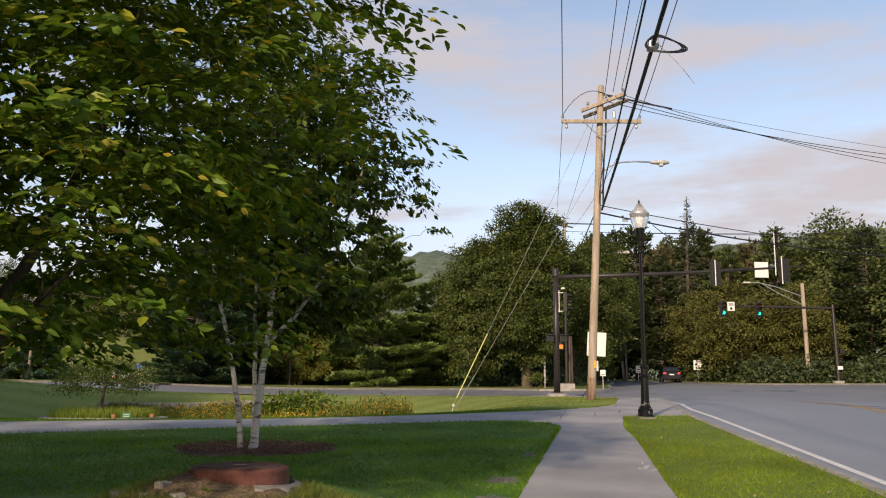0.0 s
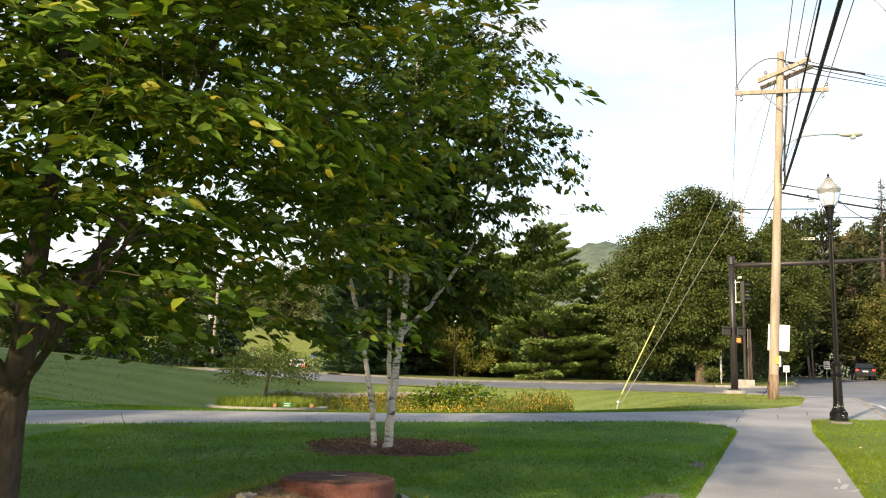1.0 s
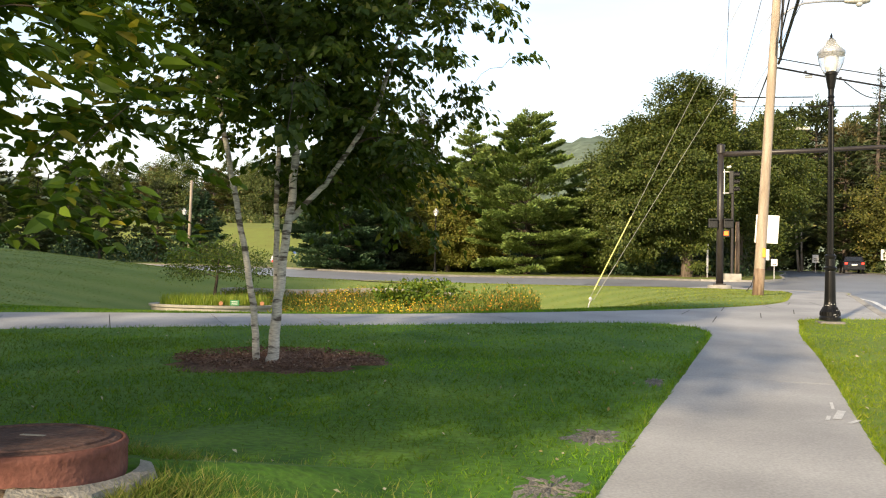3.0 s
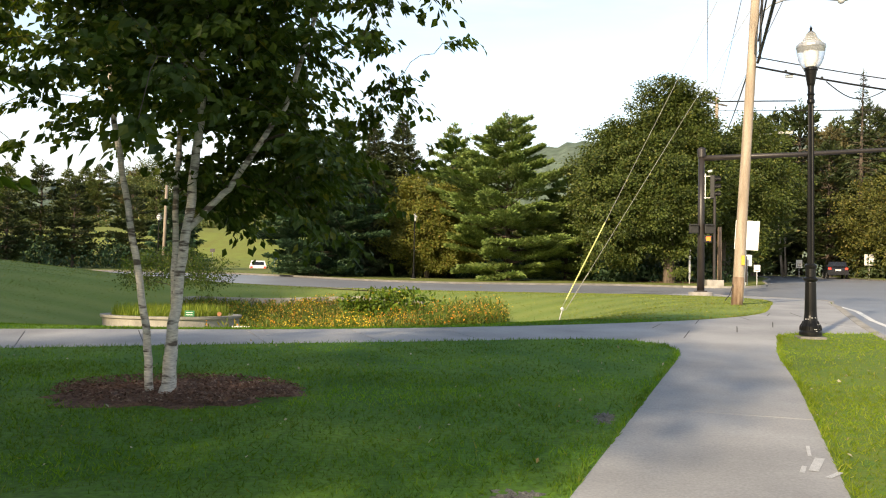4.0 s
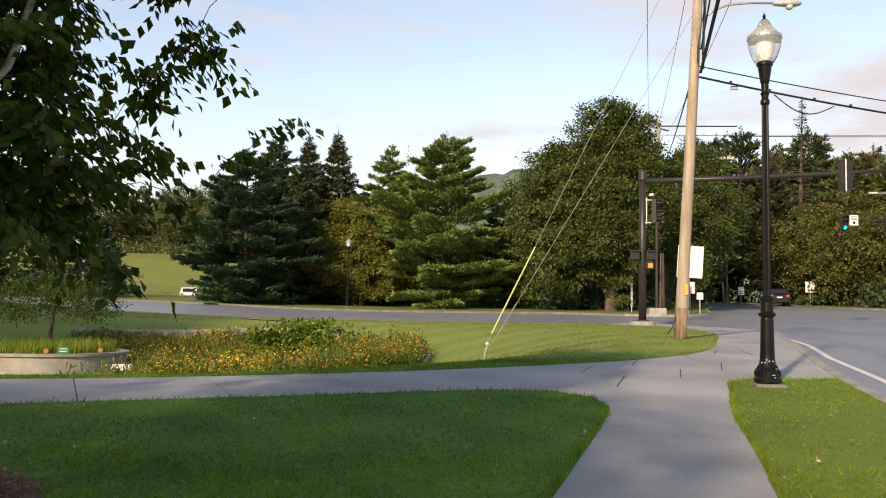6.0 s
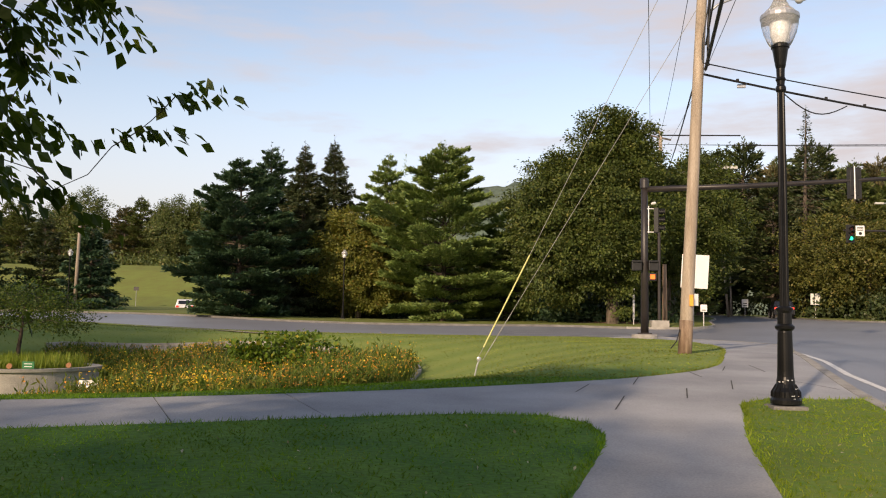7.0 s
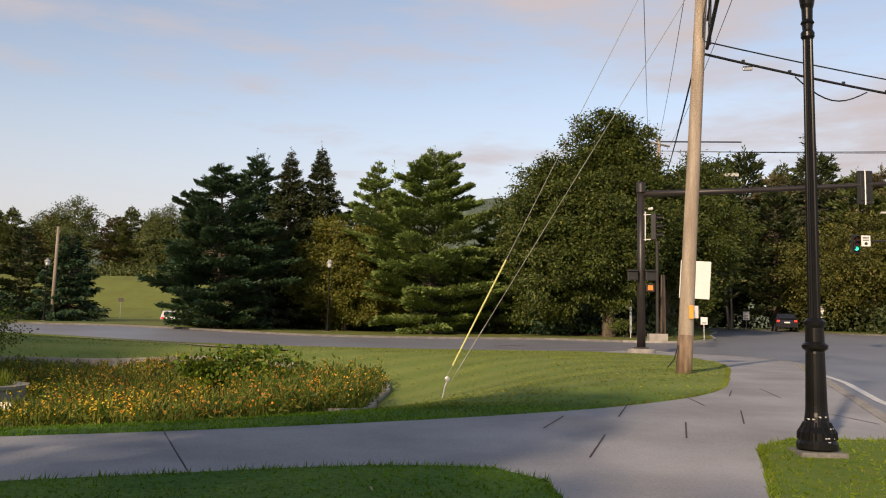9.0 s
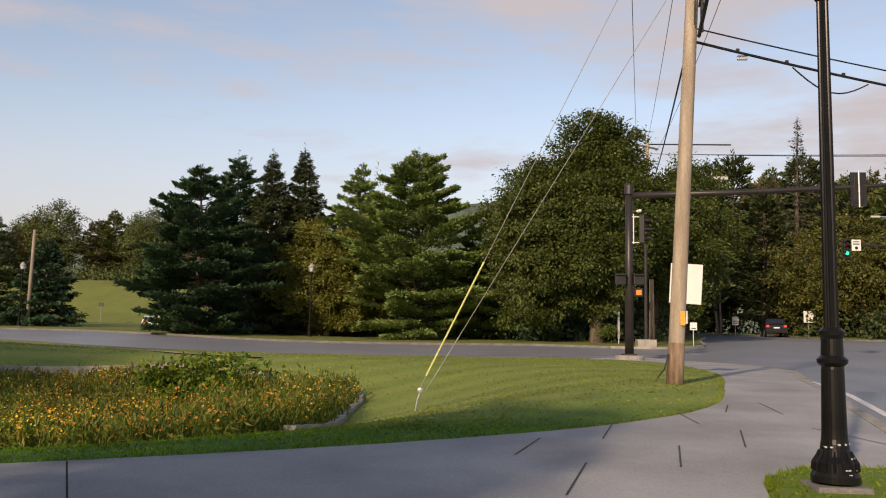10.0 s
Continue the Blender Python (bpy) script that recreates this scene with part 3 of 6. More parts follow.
def slab_cuts():
    """Saw cuts across the pavements: pairs of points a hand's breadth beyond its edges."""
    cuts = []
    for k in range(-4, 3):            # along the road
        y = 6.0 * k + 0.4
        if y < 16.0:
            cuts.append(((-1.15 + 0.22 * y, y + 0.12), (1.2 + 0.2 * y, y - 0.30)))
    for k in range(0, 9):             # along the branch path
        s = 1.62 * k
        a, b = Vector((-1.04 - s * 0.86, 16.64 - s * 0.40)), Vector((-1.86 - s * 0.9, 18.24 - s * 0.36))
        d = (b - a).normalized() * 0.35
        cuts.append((tuple(a - d), tuple(b + d)))
    cuts.append(((0.46, 16.9), (-0.72, 19.25)))
    return cuts


def ground_sheets():
    pts, edges = [], []

    def loop(line):
        b = len(pts)
        pts.extend(Vector(p) for p in line)
        edges.extend((b + i, b + (i + 1) % len(line)) for i in range(len(line)))

    loop(pave_line), loop(road_line), loop(bed_line)
    for (ax, ay), (bx, by) in slab_cuts():
        d = Vector((bx - ax, by - ay)).normalized()
        n = Vector((-d.y, d.x)) * 0.007
        b = len(pts)
        pts.extend((Vector((ax, ay)) + n, Vector((bx, by)) + n, Vector((bx, by)) - n, Vector((ax, ay)) - n))
        edges.extend(((b, b + 1), (b + 2, b + 3)))
    rng = random.Random(4)
    for i in range(-30, 42):
        for j in range(-12, 52):
            pts.append(Vector((i * 1.2 + rng.uniform(-.2, .2), j * 1.2 + rng.uniform(-.2, .2))))
    for i in range(-24, 25):
        for j in range(-8, 28):
            x, y = i * 6.0 + rng.uniform(-.5, .5), j * 6.0 + rng.uniform(-.5, .5)
            if not (-37 < x < 51 and -15 < y < 63):
                pts.append(Vector((x, y)))
    for r, n in ((240, 40), (420, 48), (800, 48), (1600, 48), (3000, 48)):
        pts.extend(Vector((r * math.cos(6.2832 * k / n), r * math.sin(6.2832 * k / n))) for k in range(n))
    v, _, f, _, _, _ = delaunay_2d_cdt(pts, edges, [], 0, 1e-5)
    v = np.array([(p.x, p.y) for p in v])
    f = np.array([t for t in f if len(t) == 3])
    c = v[f].mean(1)
    on_road, on_pave, on_bed = inside(road_line, c[:, 0], c[:, 1]), inside(pave_line, c[:, 0], c[:, 1]), inside(bed_line, c[:, 0], c[:, 1])
    cut = np.zeros(len(c), bool)
    for (ax, ay), (bx, by) in slab_cuts():
        d = np.array([bx - ax, by - ay])
        L = np.linalg.norm(d)
        d /= L
        rel = c - np.array([ax, ay])
        cut |= (np.abs(rel @ np.array([-d[1], d[0]])) < 0.007) & (rel @ d > 0) & (rel @ d < L)
    kind = np.where(on_road & ~on_pave, 1, np.where(on_pave, np.where(cut, 3, 2), np.where(on_bed, 4, 0)))
    return v, f, kind


LAND_V, LAND_F, LAND_KIND = ground_sheets()


def sheet(name, sel, lift, mat, skirt=0.0):
    f = LAND_F[sel]
    used, inv = np.unique(f, return_inverse=True)
    f = inv.reshape(-1, 3)
    xy = LAND_V[used]
    co = np.column_stack([xy, height(xy[:, 0], xy[:, 1]) + lift])
    faces = [f]
    if skirt:
        e = np.concatenate([f[:, [0, 1]], f[:, [1, 2]], f[:, [2, 0]]])
        key = {}
        for a, b in e:
            key[(a, b)] = True
        rim = np.array([(a, b) for a, b in e if (b, a) not in key])
        n = len(co)
        low = co.copy()
        low[:, 2] -= skirt
        co = np.concatenate([co, low])
        faces.append(np.column_stack([rim[:, 1], rim[:, 0], rim[:, 0] + n, rim[:, 1] + n]))
    return new(name, mesh_np(name, co, faces, [mat]))


tagged(sheet("ground", LAND_KIND == 0, 0.0, M_lawn), "mown green lawn sloping gently up to the road", "lawn", kind="structure")
tagged(sheet("road", LAND_KIND == 1, -0.11, M_asphalt), "worn grey asphalt road and junction", "road", kind="structure")
tagged(sheet("flower_bed_soil", LAND_KIND == 4, 0.0, M_joint), "dark soil of the sunken flower bed", "soil", kind="structure")
pavement = thing("pavement", 0, 0, 0, "grey concrete pavement of cast slabs", "pavement", kind="structure")
child(sheet("joint_filler", LAND_KIND == 3, -0.012, M_joint), pavement)


def slabs():
    """Every run of joined pavement faces between two saw cuts is one slab."""
    ids = np.where(LAND_KIND == 2)[0]
    edge, link = {}, {i: [] for i in ids}
    for i in ids:
        a, b, c = LAND_F[i]
        for e in ((a, b), (b, c), (c, a)):
            k = (min(e), max(e))
            if k in edge:
                link[i].append(edge[k])
                link[edge[k]].append(i)
            edge[k] = i
    seen = set()
    for i in ids:
        if i in seen:
            continue
        group, todo = [], [i]
        seen.add(i)
        while todo:
            j = todo.pop()
            group.append(j)
            for k in link[j]:
                if k not in seen:
                    seen.add(k)
                    todo.append(k)
        child(sheet("slab", np.array(group), 0.0, M_concrete, 0.05), pavement)


slabs()


# ---- kerbs and road marks ----
def strip(bm, line, half, lift, thick=0.0):
    """A band along plan points, laid on the land."""
    P = np.array(line, float)
    d = unit(np.gradient(P, axis=0))
    n = np.column_stack([-d[:, 1], d[:, 0]]) * half
    z = height(P[:, 0], P[:, 1]) + lift
    rows = []
    for p, q, zz in zip(P, n, z):
        rows.append([bm.verts.new((*(p + q), zz)), bm.verts.new((*(p - q), zz))] + ([bm.verts.new((*(p - q), zz - thick)), bm.verts.new((*(p + q), zz - thick))] if thick else []))
    k = len(rows[0])
    for a, b in zip(rows, rows[1:]):
        for i in range(k if thick else 1):
            bm.faces.new((a[i], a[(i + 1) % k], b[(i + 1) % k], b[i]))
    if thick:
        bm.faces.new(rows[0]), bm.faces.new(rows[-1][::-1])
    return bm


def dense(line, step=0.8):
    out = []
    for a, b in zip(line, line[1:]):
        m = max(1, int(math.hypot(b[0] - a[0], b[1] - a[1]) / step))
        out += [(a[0] + (b[0] - a[0]) * k / m, a[1] + (b[1] - a[1]) * k / m) for k in range(m)]
    return out + [line[-1]]


def run_of(line, a, b):
    """The stretch of a closed outline from the point nearest a to that nearest b."""
    L = np.array(line)
    i = int(np.argmin(np.hypot(*(L - np.array(a)).T)))
    j = int(np.argmin(np.hypot(*(L - np.array(b)).T)))
    return line[i:j + 1] if i <= j else line[i:] + line[:j + 1]


M_kerbdark = material("dirty_granite", (0.13, 0.125, 0.115), (0.21, 0.2, 0.185), 0.9, 2.0, 40, 0.3, speck=0.25)


def kerb(line, label, far=False):
    ob = thing("kerb", 0, 0, 0, label, "kerb", kind="structure")
    part("kerb_stone", strip(bmesh.new(), line, 0.075, 0.004 if far else 0.008, 0.2), M_kerbdark if far else M_concrete_old, ob)


kerb(run_of(road_line, (-3.2, -40), (6.45, 19.7)), "weathered granite kerb beside the grass verge")
kerb(run_of(road_line, (6.45, 19.7), (8.0, 48.2)), "pale concrete kerb round the pavement corner")
kerb(run_of(road_line, (8.0, 48.2), (-90, 66)), "low kerb between lawn and side road", True)
kerb(run_of(road_line, (-90, 78), (9, 58.5)), "low dirty kerb below the conifers", True)
kerb(run_of(road_line, (9, 58.5), (22.5, 100)), "kerb round the far street corner")
kerb(run_of(road_line, (29.6, 100), (110, 60)), "low kerb along the wood", True)


def mark(line, half, mat, label, name="road_marking"):
    part("paint", strip(bmesh.new(), dense(line, 0.7), half, -0.104), mat, thing(name, 0, 0, 0, label, "road marking", kind="structure"))


mark([(-0.9, -20), (2.6, -4), (5.45, 9.3), (6.9, 18), (7.9, 24.1), (8.85, 28.2), (9.55, 31.4)], 0.06, M_white, "white edge line along the kerb")
mark([(5.2, -20), (12.2, 20.5), (14.6, 30), (16.4, 38)], 0.05, M_yellowline, "faded yellow centre line")
mark([(5.45, -20), (12.45, 20.5), (14.85, 30), (16.65, 38)], 0.05, M_yellowline, "faded yellow centre line")
for a, b in (((13.5, 25.5), (18.8, 25.2)), ((13.8, 26.6), (19.2, 26.3))):
    mark([a, b], 0.16, M_white, "white stop line across the lane")
for a, b, w in (((1.7, 50.4), (4.4, 50.9), 0.42), ((4.7, 49.6), (7.9, 50.2), 0.34), ((1.9, 52.6), (5.6, 53.2), 0.3), ((5.9, 52.2), (8.6, 52.7), 0.26)):
    mark([a, b], w, M_white, "worn white crossing bar")
mark([(-7.5, 55.4), (-2.0, 54.4), (0.8, 54.2)], 0.1, M_white, "white lane line on the side road")
for k in range(7):
    mark([(14.5 + 1.25 * k, 60.8 + 0.3 * k), (15.3 + 1.25 * k, 61.0 + 0.3 * k)], 0.12, M_white, "white crossing dash")


# ---- street lamp ----
M_globe = bpy.data.materials.new("clear_ribbed_globe")
M_globe.use_nodes = True
_p = M_globe.node_tree.nodes["Principled BSDF"]
_p.inputs["Base Color"].default_value = (0.93, 0.95, 0.97, 1)
_p.inputs["Roughness"].default_value, _p.inputs["Transmission Weight"].default_value, _p.inputs["IOR"].default_value = 0.16, 0.8, 1.15
M_lens = material("frosted_lens", (0.5, 0.51, 0.52), (0.6, 0.6, 0.6), 0.35, 5, 40, 0)


def street_lamp(x, y, label, fine=True, tall=1.0):
    """A fluted black post with a base, rings, a fitter and an acorn globe; 4.95 m."""
    ob = thing("street_lamp", x, y, at(x, y), label, "street lamp", "acorn street lamps")
    n = 24 if fine else 12
    ws, hs = 0.74, 0.905
    part("footing", box(bmesh.new(), -0.19, 0.19, -0.19, 0.19, -0.2, 0.03, 0.02), M_kerbdark, ob, "square concrete footing")
    part("base", lathe(bmesh.new(), [(r * ws, z * hs) for r, z in [(0.225, 0.05), (0.225, 0.10), (0.205, 0.13), (0.2, 0.2), (0.16, 0.25), (0.135, 0.30), (0.13, 0.34), (0.122, 0.38), (0.118, 0.44), (0.105, 0.92), (0.1, 0.96)]], n), M_black, ob, smooth=False)
    part("ring", lathe(bmesh.new(), [(r * ws, z * hs) for r, z in [(0.1, 0.94), (0.14, 0.97), (0.145, 1.0), (0.105, 1.03), (0.1, 1.16), (0.12, 1.19), (0.125, 1.22), (0.085, 1.25)]], n), M_black, ob)
    bm = bmesh.new()
    rings = []
    m = 32 if fine else 12
    for z, r in ((1.22 * hs, 0.052), (2.6 * hs, 0.048), (3.98 * hs, 0.042)):
        rings.append([bm.verts.new(((r - (0.006 if i % 2 else 0)) * math.cos(2 * math.pi * i / m), (r - (0.006 if i % 2 else 0)) * math.sin(2 * math.pi * i / m), z)) for i in range(m)])
    for a, b in zip(rings, rings[1:]):
        for i in range(m):
            bm.faces.new((a[i], a[(i + 1) % m], b[(i + 1) % m], b[i]))
    part("post", bm, M_black, ob, "fluted post")
    part("collar", lathe(bmesh.new(), [(r * 0.68, z * hs) for r, z in [(0.06, 3.95), (0.085, 3.98), (0.085, 4.02), (0.062, 4.05), (0.068, 4.1), (0.085, 4.12), (0.066, 4.15), (0.07, 4.26), (0.085, 4.3), (0.12, 4.47), (0.13, 4.52), (0.15, 4.53), (0.152, 4.56), (0.13, 4.58)]], n), M_black, ob)
    globe = part("globe", lathe(bmesh.new(), [(r * 0.95, z * hs) for r, z in [(0.125, 4.57), (0.15, 4.62), (0.19, 4.72), (0.215, 4.83), (0.222, 4.92), (0.222, 4.95), (0.205, 4.97), (0.175, 5.01), (0.125, 5.06), (0.1, 5.1), (0.075, 5.16), (0.05, 5.19)]], n), M_globe, ob, "clear prismatic acorn globe", True)
    part("band", lathe(bmesh.new(), [(r * 0.95, z * hs) for r, z in [(0.226, 4.905), (0.229, 4.92), (0.229, 4.95), (0.226, 4.96)]], n), M_galv, globe)
    part("lens", lathe(bmesh.new(), [(r * ws, z * hs) for r, z in [(0.09, 4.6), (0.125, 4.7), (0.135, 4.85), (0.1, 4.9)]], n), M_lens, globe)
    part("reflector", lathe(bmesh.new(), [(r * ws, z * hs) for r, z in [(0.135, 4.9), (0.15, 4.93), (0.15, 4.97), (0.1, 5.02)]], n), M_galv, globe)
    part("finial", lathe(bmesh.new(), [(r * ws, z * hs) for r, z in [(0.055, 5.17), (0.05, 5.2), (0.02, 5.22), (0.03, 5.25), (0.012, 5.28), (0.004, 5.31)]], 12), M_black, ob)
    globe.visible_shadow = False
    return ob


near_lamp = street_lamp(5.15, 18.7, "black fluted street lamp with a clear acorn globe and chipped base")
M_chipped = material("bare_primer", (0.42, 0.43, 0.44), (0.55, 0.55, 0.55), 0.7, 30, 120, 0.1)
rc = random.Random(12)
for k in range(12):                     # chips round the bell and the foot
    a, z = radians(rc.uniform(195, 345)), rc.choice((0.11, 0.14, 0.2, 0.215, 0.29, 0.31, 0.36, 0.42))
    r = 0.74 * float(np.interp(z / 0.905, (0.05, 0.10, 0.13, 0.2, 0.25, 0.30, 0.34, 0.38, 0.44, 0.92), (0.225, 0.225, 0.205, 0.2, 0.16, 0.135, 0.13, 0.122, 0.118, 0.105))) + 0.002
    bm = bmesh.new()
    rim = []
    for i in range(7):
        u, v = math.cos(6.2832 * i / 7) * rc.uniform(0.4, 1.2), math.sin(6.2832 * i / 7) * rc.uniform(0.4, 1.2)
        rim.append((u * rc.choice((0.01, 0.018)), v * 0.008))
    front = [bm.verts.new(((r + 0.003) * math.cos(a + u / r), (r + 0.003) * math.sin(a + u / r), z + v)) for u, v in rim]
    rear = [bm.verts.new(((r - 0.012) * math.cos(a + u / r), (r - 0.012) * math.sin(a + u / r), z + v)) for u, v in rim]
    bm.faces.new(front)
    for i in range(7):
        bm.faces.new((front[i], rear[i], rear[(i + 1) % 7], front[(i + 1) % 7]))
    part("paint_chip", bm, M_chipped, near_lamp, "chipped pale primer" if k == 0 else "")
for k in range(16):                     # ribs on the bell
    a = 6.2832 * k / 16
    part("rib", tube(bmesh.new(), [(r * 0.74 * math.cos(a), r * 0.74 * math.sin(a), z * 0.905) for r, z in ((0.204, 0.135), (0.2, 0.195), (0.165, 0.245), (0.142, 0.29))], [0.012, 0.012, 0.009, 0.006], 5), M_black, near_lamp)
street_lamp(-8.7, 66.6, "far black street lamp before the conifers", False)
street_lamp(-31.4, 73.5, "far black street lamp beside the grey pole", False)


# ---- utility poles and lines ----
POLE = Vector((5.79, 27.2, 1.22))
POLE_TOP = Vector((6.46, 27.7, 11.75))


def on_pole(z):
    return POLE.lerp(POLE_TOP, (z - POLE.z) / (POLE_TOP.z - POLE.z))


def local(ob, p):
    return Vector(p) - ob.location


pole = thing("utility_pole", *POLE, "leaning tan wooden utility pole with two crossarms", "utility pole")
part("shaft", tube(bmesh.new(), [local(pole, on_pole(1.1 + (11.75 - 1.1) * k / 8)) for k in range(9)], [0.14 - 0.005 * k for k in range(9)], 16), M_wood, pole, "", True)
M_stain = material("creosote_stained_wood", (0.13, 0.08, 0.052), (0.32, 0.235, 0.16), 0.9, 2.5, 30, 0.3, stretch=(5, 5, 0.5))
part("butt", tube(bmesh.new(), [local(pole, on_pole(1.15)), local(pole, on_pole(1.6)), local(pole, on_pole(1.98))], [0.146, 0.144, 0.142], 16), M_stain, pole, "dark stained butt", True)
along = Vector((0.205, 0.979, 0))
cross = Vector((1.0, -0.06, 0))


def crossarm(z, d, half, off=Vector()):
    c = local(pole, on_pole(z)) + off
    d = d.normalized()
    rot = d.to_track_quat("X", "Z").to_matrix().to_4x4()
    return part("crossarm", box(bmesh.new(), -half, half, -0.045, 0.045, -0.06, 0.06, 0.008, Matrix.Translation(c) @ rot), M_wood, pole)


def insulator(parent, p, h=0.16):
    return part("insulator", lathe(bmesh.new(), [(0.015, -0.02), (0.015, 0.05), (0.05, 0.06), (0.055, 0.09), (0.03, 0.1), (0.05, 0.12), (0.03, h)], 10, Matrix.Translation(p)), M_galv, parent)


arm = crossarm(10.42, cross, 1.32, Vector((0, -0.2, 0)))
ends = []
for s in (-1.27, 1.27):
    p = local(pole, on_pole(10.42)) + Vector((0, -0.2, 0.06)) + cross * s
    insulator(arm, p)
    part("bell", lathe(bmesh.new(), [(0.01, -0.32), (0.05, -0.28), (0.055, -0.22), (0.02, -0.2), (0.05, -0.14), (0.015, -0.08)], 8, Matrix.Translation(p - cross * 0.12 * (1 if s > 0 else -1))), M_galv, arm)
    ends.append(pole.location + p + Vector((0, 0, 0.16)))
for s in (-0.6, 0.6):
    part("brace", tube(bmesh.new(), [local(pole, on_pole(10.4)) + cross * s + Vector((0, -0.26, 0)), local(pole, on_pole(9.85)) + Vector((0, -0.2, 0))], 0.016, 6), M_galv, pole)
d2 = Vector((0.86, -0.5, 0.24))
arm2 = crossarm(11.1, d2, 0.8, Vector((0.05, -0.2, 0)))
arm3 = crossarm(11.05, d2, 0.8, Vector((0.2, 0.15, -0.05)))
for s in (-0.55, 0.1, 0.7):
    insulator(arm2, local(pole, on_pole(11.1)) + Vector((0.05, -0.2, 0.06)) + d2.normalized() * s)
part("fuse", lathe(bmesh.new(), [(0.03, -0.2), (0.05, -0.1), (0.05, 0.1), (0.02, 0.16)], 8, Matrix.Translation(local(pole, on_pole(10.7)) + Vector((0.45, -0.1, 0)))), M_galv, pole)
part("jumper", tube(bmesh.new(), [ends[0] - pole.location] + [ends[0].lerp(on_pole(11.3) + Vector((0.3, -0.1, 0)), k / 8) - pole.location + Vector((0, 0, 1.1 * math.sin(math.pi * k / 8) ** 0.8 * 0.45)) for k in range(1, 9)], 0.012, 6), M_cable, pole)
# conduit and cable down the shaft
part("riser", tube(bmesh.new(), [local(pole, on_pole(z)) + Vector((0.17 + 0.02 * math.sin(z * 2), -0.08, 0)) for z in (10.9, 10.2, 9.6, 9.0, 8.4, 7.9, 7.5)], 0.03, 6), M_cable, pole)
part("riser", tube(bmesh.new(), [local(pole, on_pole(z)) + Vector((0.06 + 0.05 * math.sin(z * 3), -0.19, 0)) for z in (9.4, 8.9, 8.4, 8.0, 7.6)], 0.012, 6), M_cable, pole)
part("ground_rod_wire", tube(bmesh.new(), [local(pole, on_pole(1.8)) + Vector((-0.15, -0.13, 0)), local(pole, on_pole(1.55)) + Vector((-0.22, -0.2, 0)), local(pole, on_pole(1.4)) + Vector((-0.34, -0.25, 0))], 0.012, 5), M_cable, pole)
M_tag = material("orange_tag", (0.75, 0.36, 0.05), (0.85, 0.42, 0.06), 0.5, 5, 40, 0)
part("marker", box(bmesh.new(), -0.04, 0.04, -0.012, 0.012, -0.12, 0.12, 0.004, Matrix.Translation(local(pole, on_pole(2.4)) + Vector((0.05, -0.16, 0)))), M_tag, pole, "orange reflective marker")
# luminaire on its bent arm
lum = thing("roadway_light", *(on_pole(8.85)), "grey cobra-head road light on a bent pipe arm", "street light")
part("arm", tube(bmesh.new(), [(0.12, -0.05, -0.15), (0.35, -0.05, 0.05), (0.7, -0.02, 0.2), (1.2, 0.0, 0.25), (1.75, 0.0, 0.24)], 0.026, 8), M_galv, lum, "", True)
M_cobra = material("cobra_housing", (0.45, 0.44, 0.4), (0.55, 0.54, 0.5), 0.5, 4, 40, 0)
part("housing", lathe(bmesh.new(), [(0.03, -0.3), (0.08, -0.25), (0.12, 0.0), (0.13, 0.2), (0.07, 0.33), (0.01, 0.36)], 14, Matrix.Translation((2.02, 0, 0.23)) @ Matrix.Rotation(radians(90), 4, "Y") @ Matrix.Diagonal((0.6, 1, 1, 1))), M_cobra, lum, "", True)
part("refractor", lathe(bmesh.new(), [(0.09, 0.0), (0.085, -0.06), (0.05, -0.1), (0.01, -0.11)], 14, Matrix.Translation((2.1, 0, 0.19))), M_lens, lum, "", True)


def line(name, pts, r, mat, label, n=6):
    ob = thing(name, *pts[0], label, "overhead line")
    part("strand", tube(bmesh.new(), [Vector(p) - ob.location for p in pts], r, n), mat, ob)
    return ob


BACK = Vector((-1.7, -16.5, -0.85))     # foot of the next pole behind
back = thing("utility_pole", *BACK, "wooden utility pole beside the pavement", "utility pole")
part("shaft", tube(bmesh.new(), [(0, 0, -0.2), (0, 0, 5), (0, 0, 10.6)], [0.18, 0.15, 0.12], 12), M_wood, back, "", True)
part("crossarm", box(bmesh.new(), -1.3, 1.3, -0.05, 0.05, 9.6, 9.72, 0.01), M_wood, back)
for p, s in zip(ends, (-1.27, 1.27)):
    line("power_line", sagging(p, BACK + Vector((s, 0, 10.0)), 0.45), 0.012, M_wire, "thin overhead power line")
for k in range(3):
    line("power_line", sagging(on_pole(11.2) + d2.normalized() * (0.1 + 0.3 * k) + Vector((0, -0.2, 0.1)), BACK + Vector((-0.3 + 0.5 * k, 0, 10.7)), 0.5), 0.011, M_wire, "thin overhead power line")
B0 = on_pole(7.4) + Vector((0.12, -0.15, 0))
main_pts = sagging(B0, BACK + Vector((0.5, 0, 7.4)), 0.35, 30)
main = line("cable_bundle", main_pts, 0.035, M_cable, "thick black lashed cable bundle overhead", 8)
line("cable_bundle", sagging(on_pole(7.95) + Vector((0.1, -0.15, 0)), BACK + Vector((0.1, 0, 8.0)), 0.3, 30), 0.018, M_cable, "black telephone cable overhead")


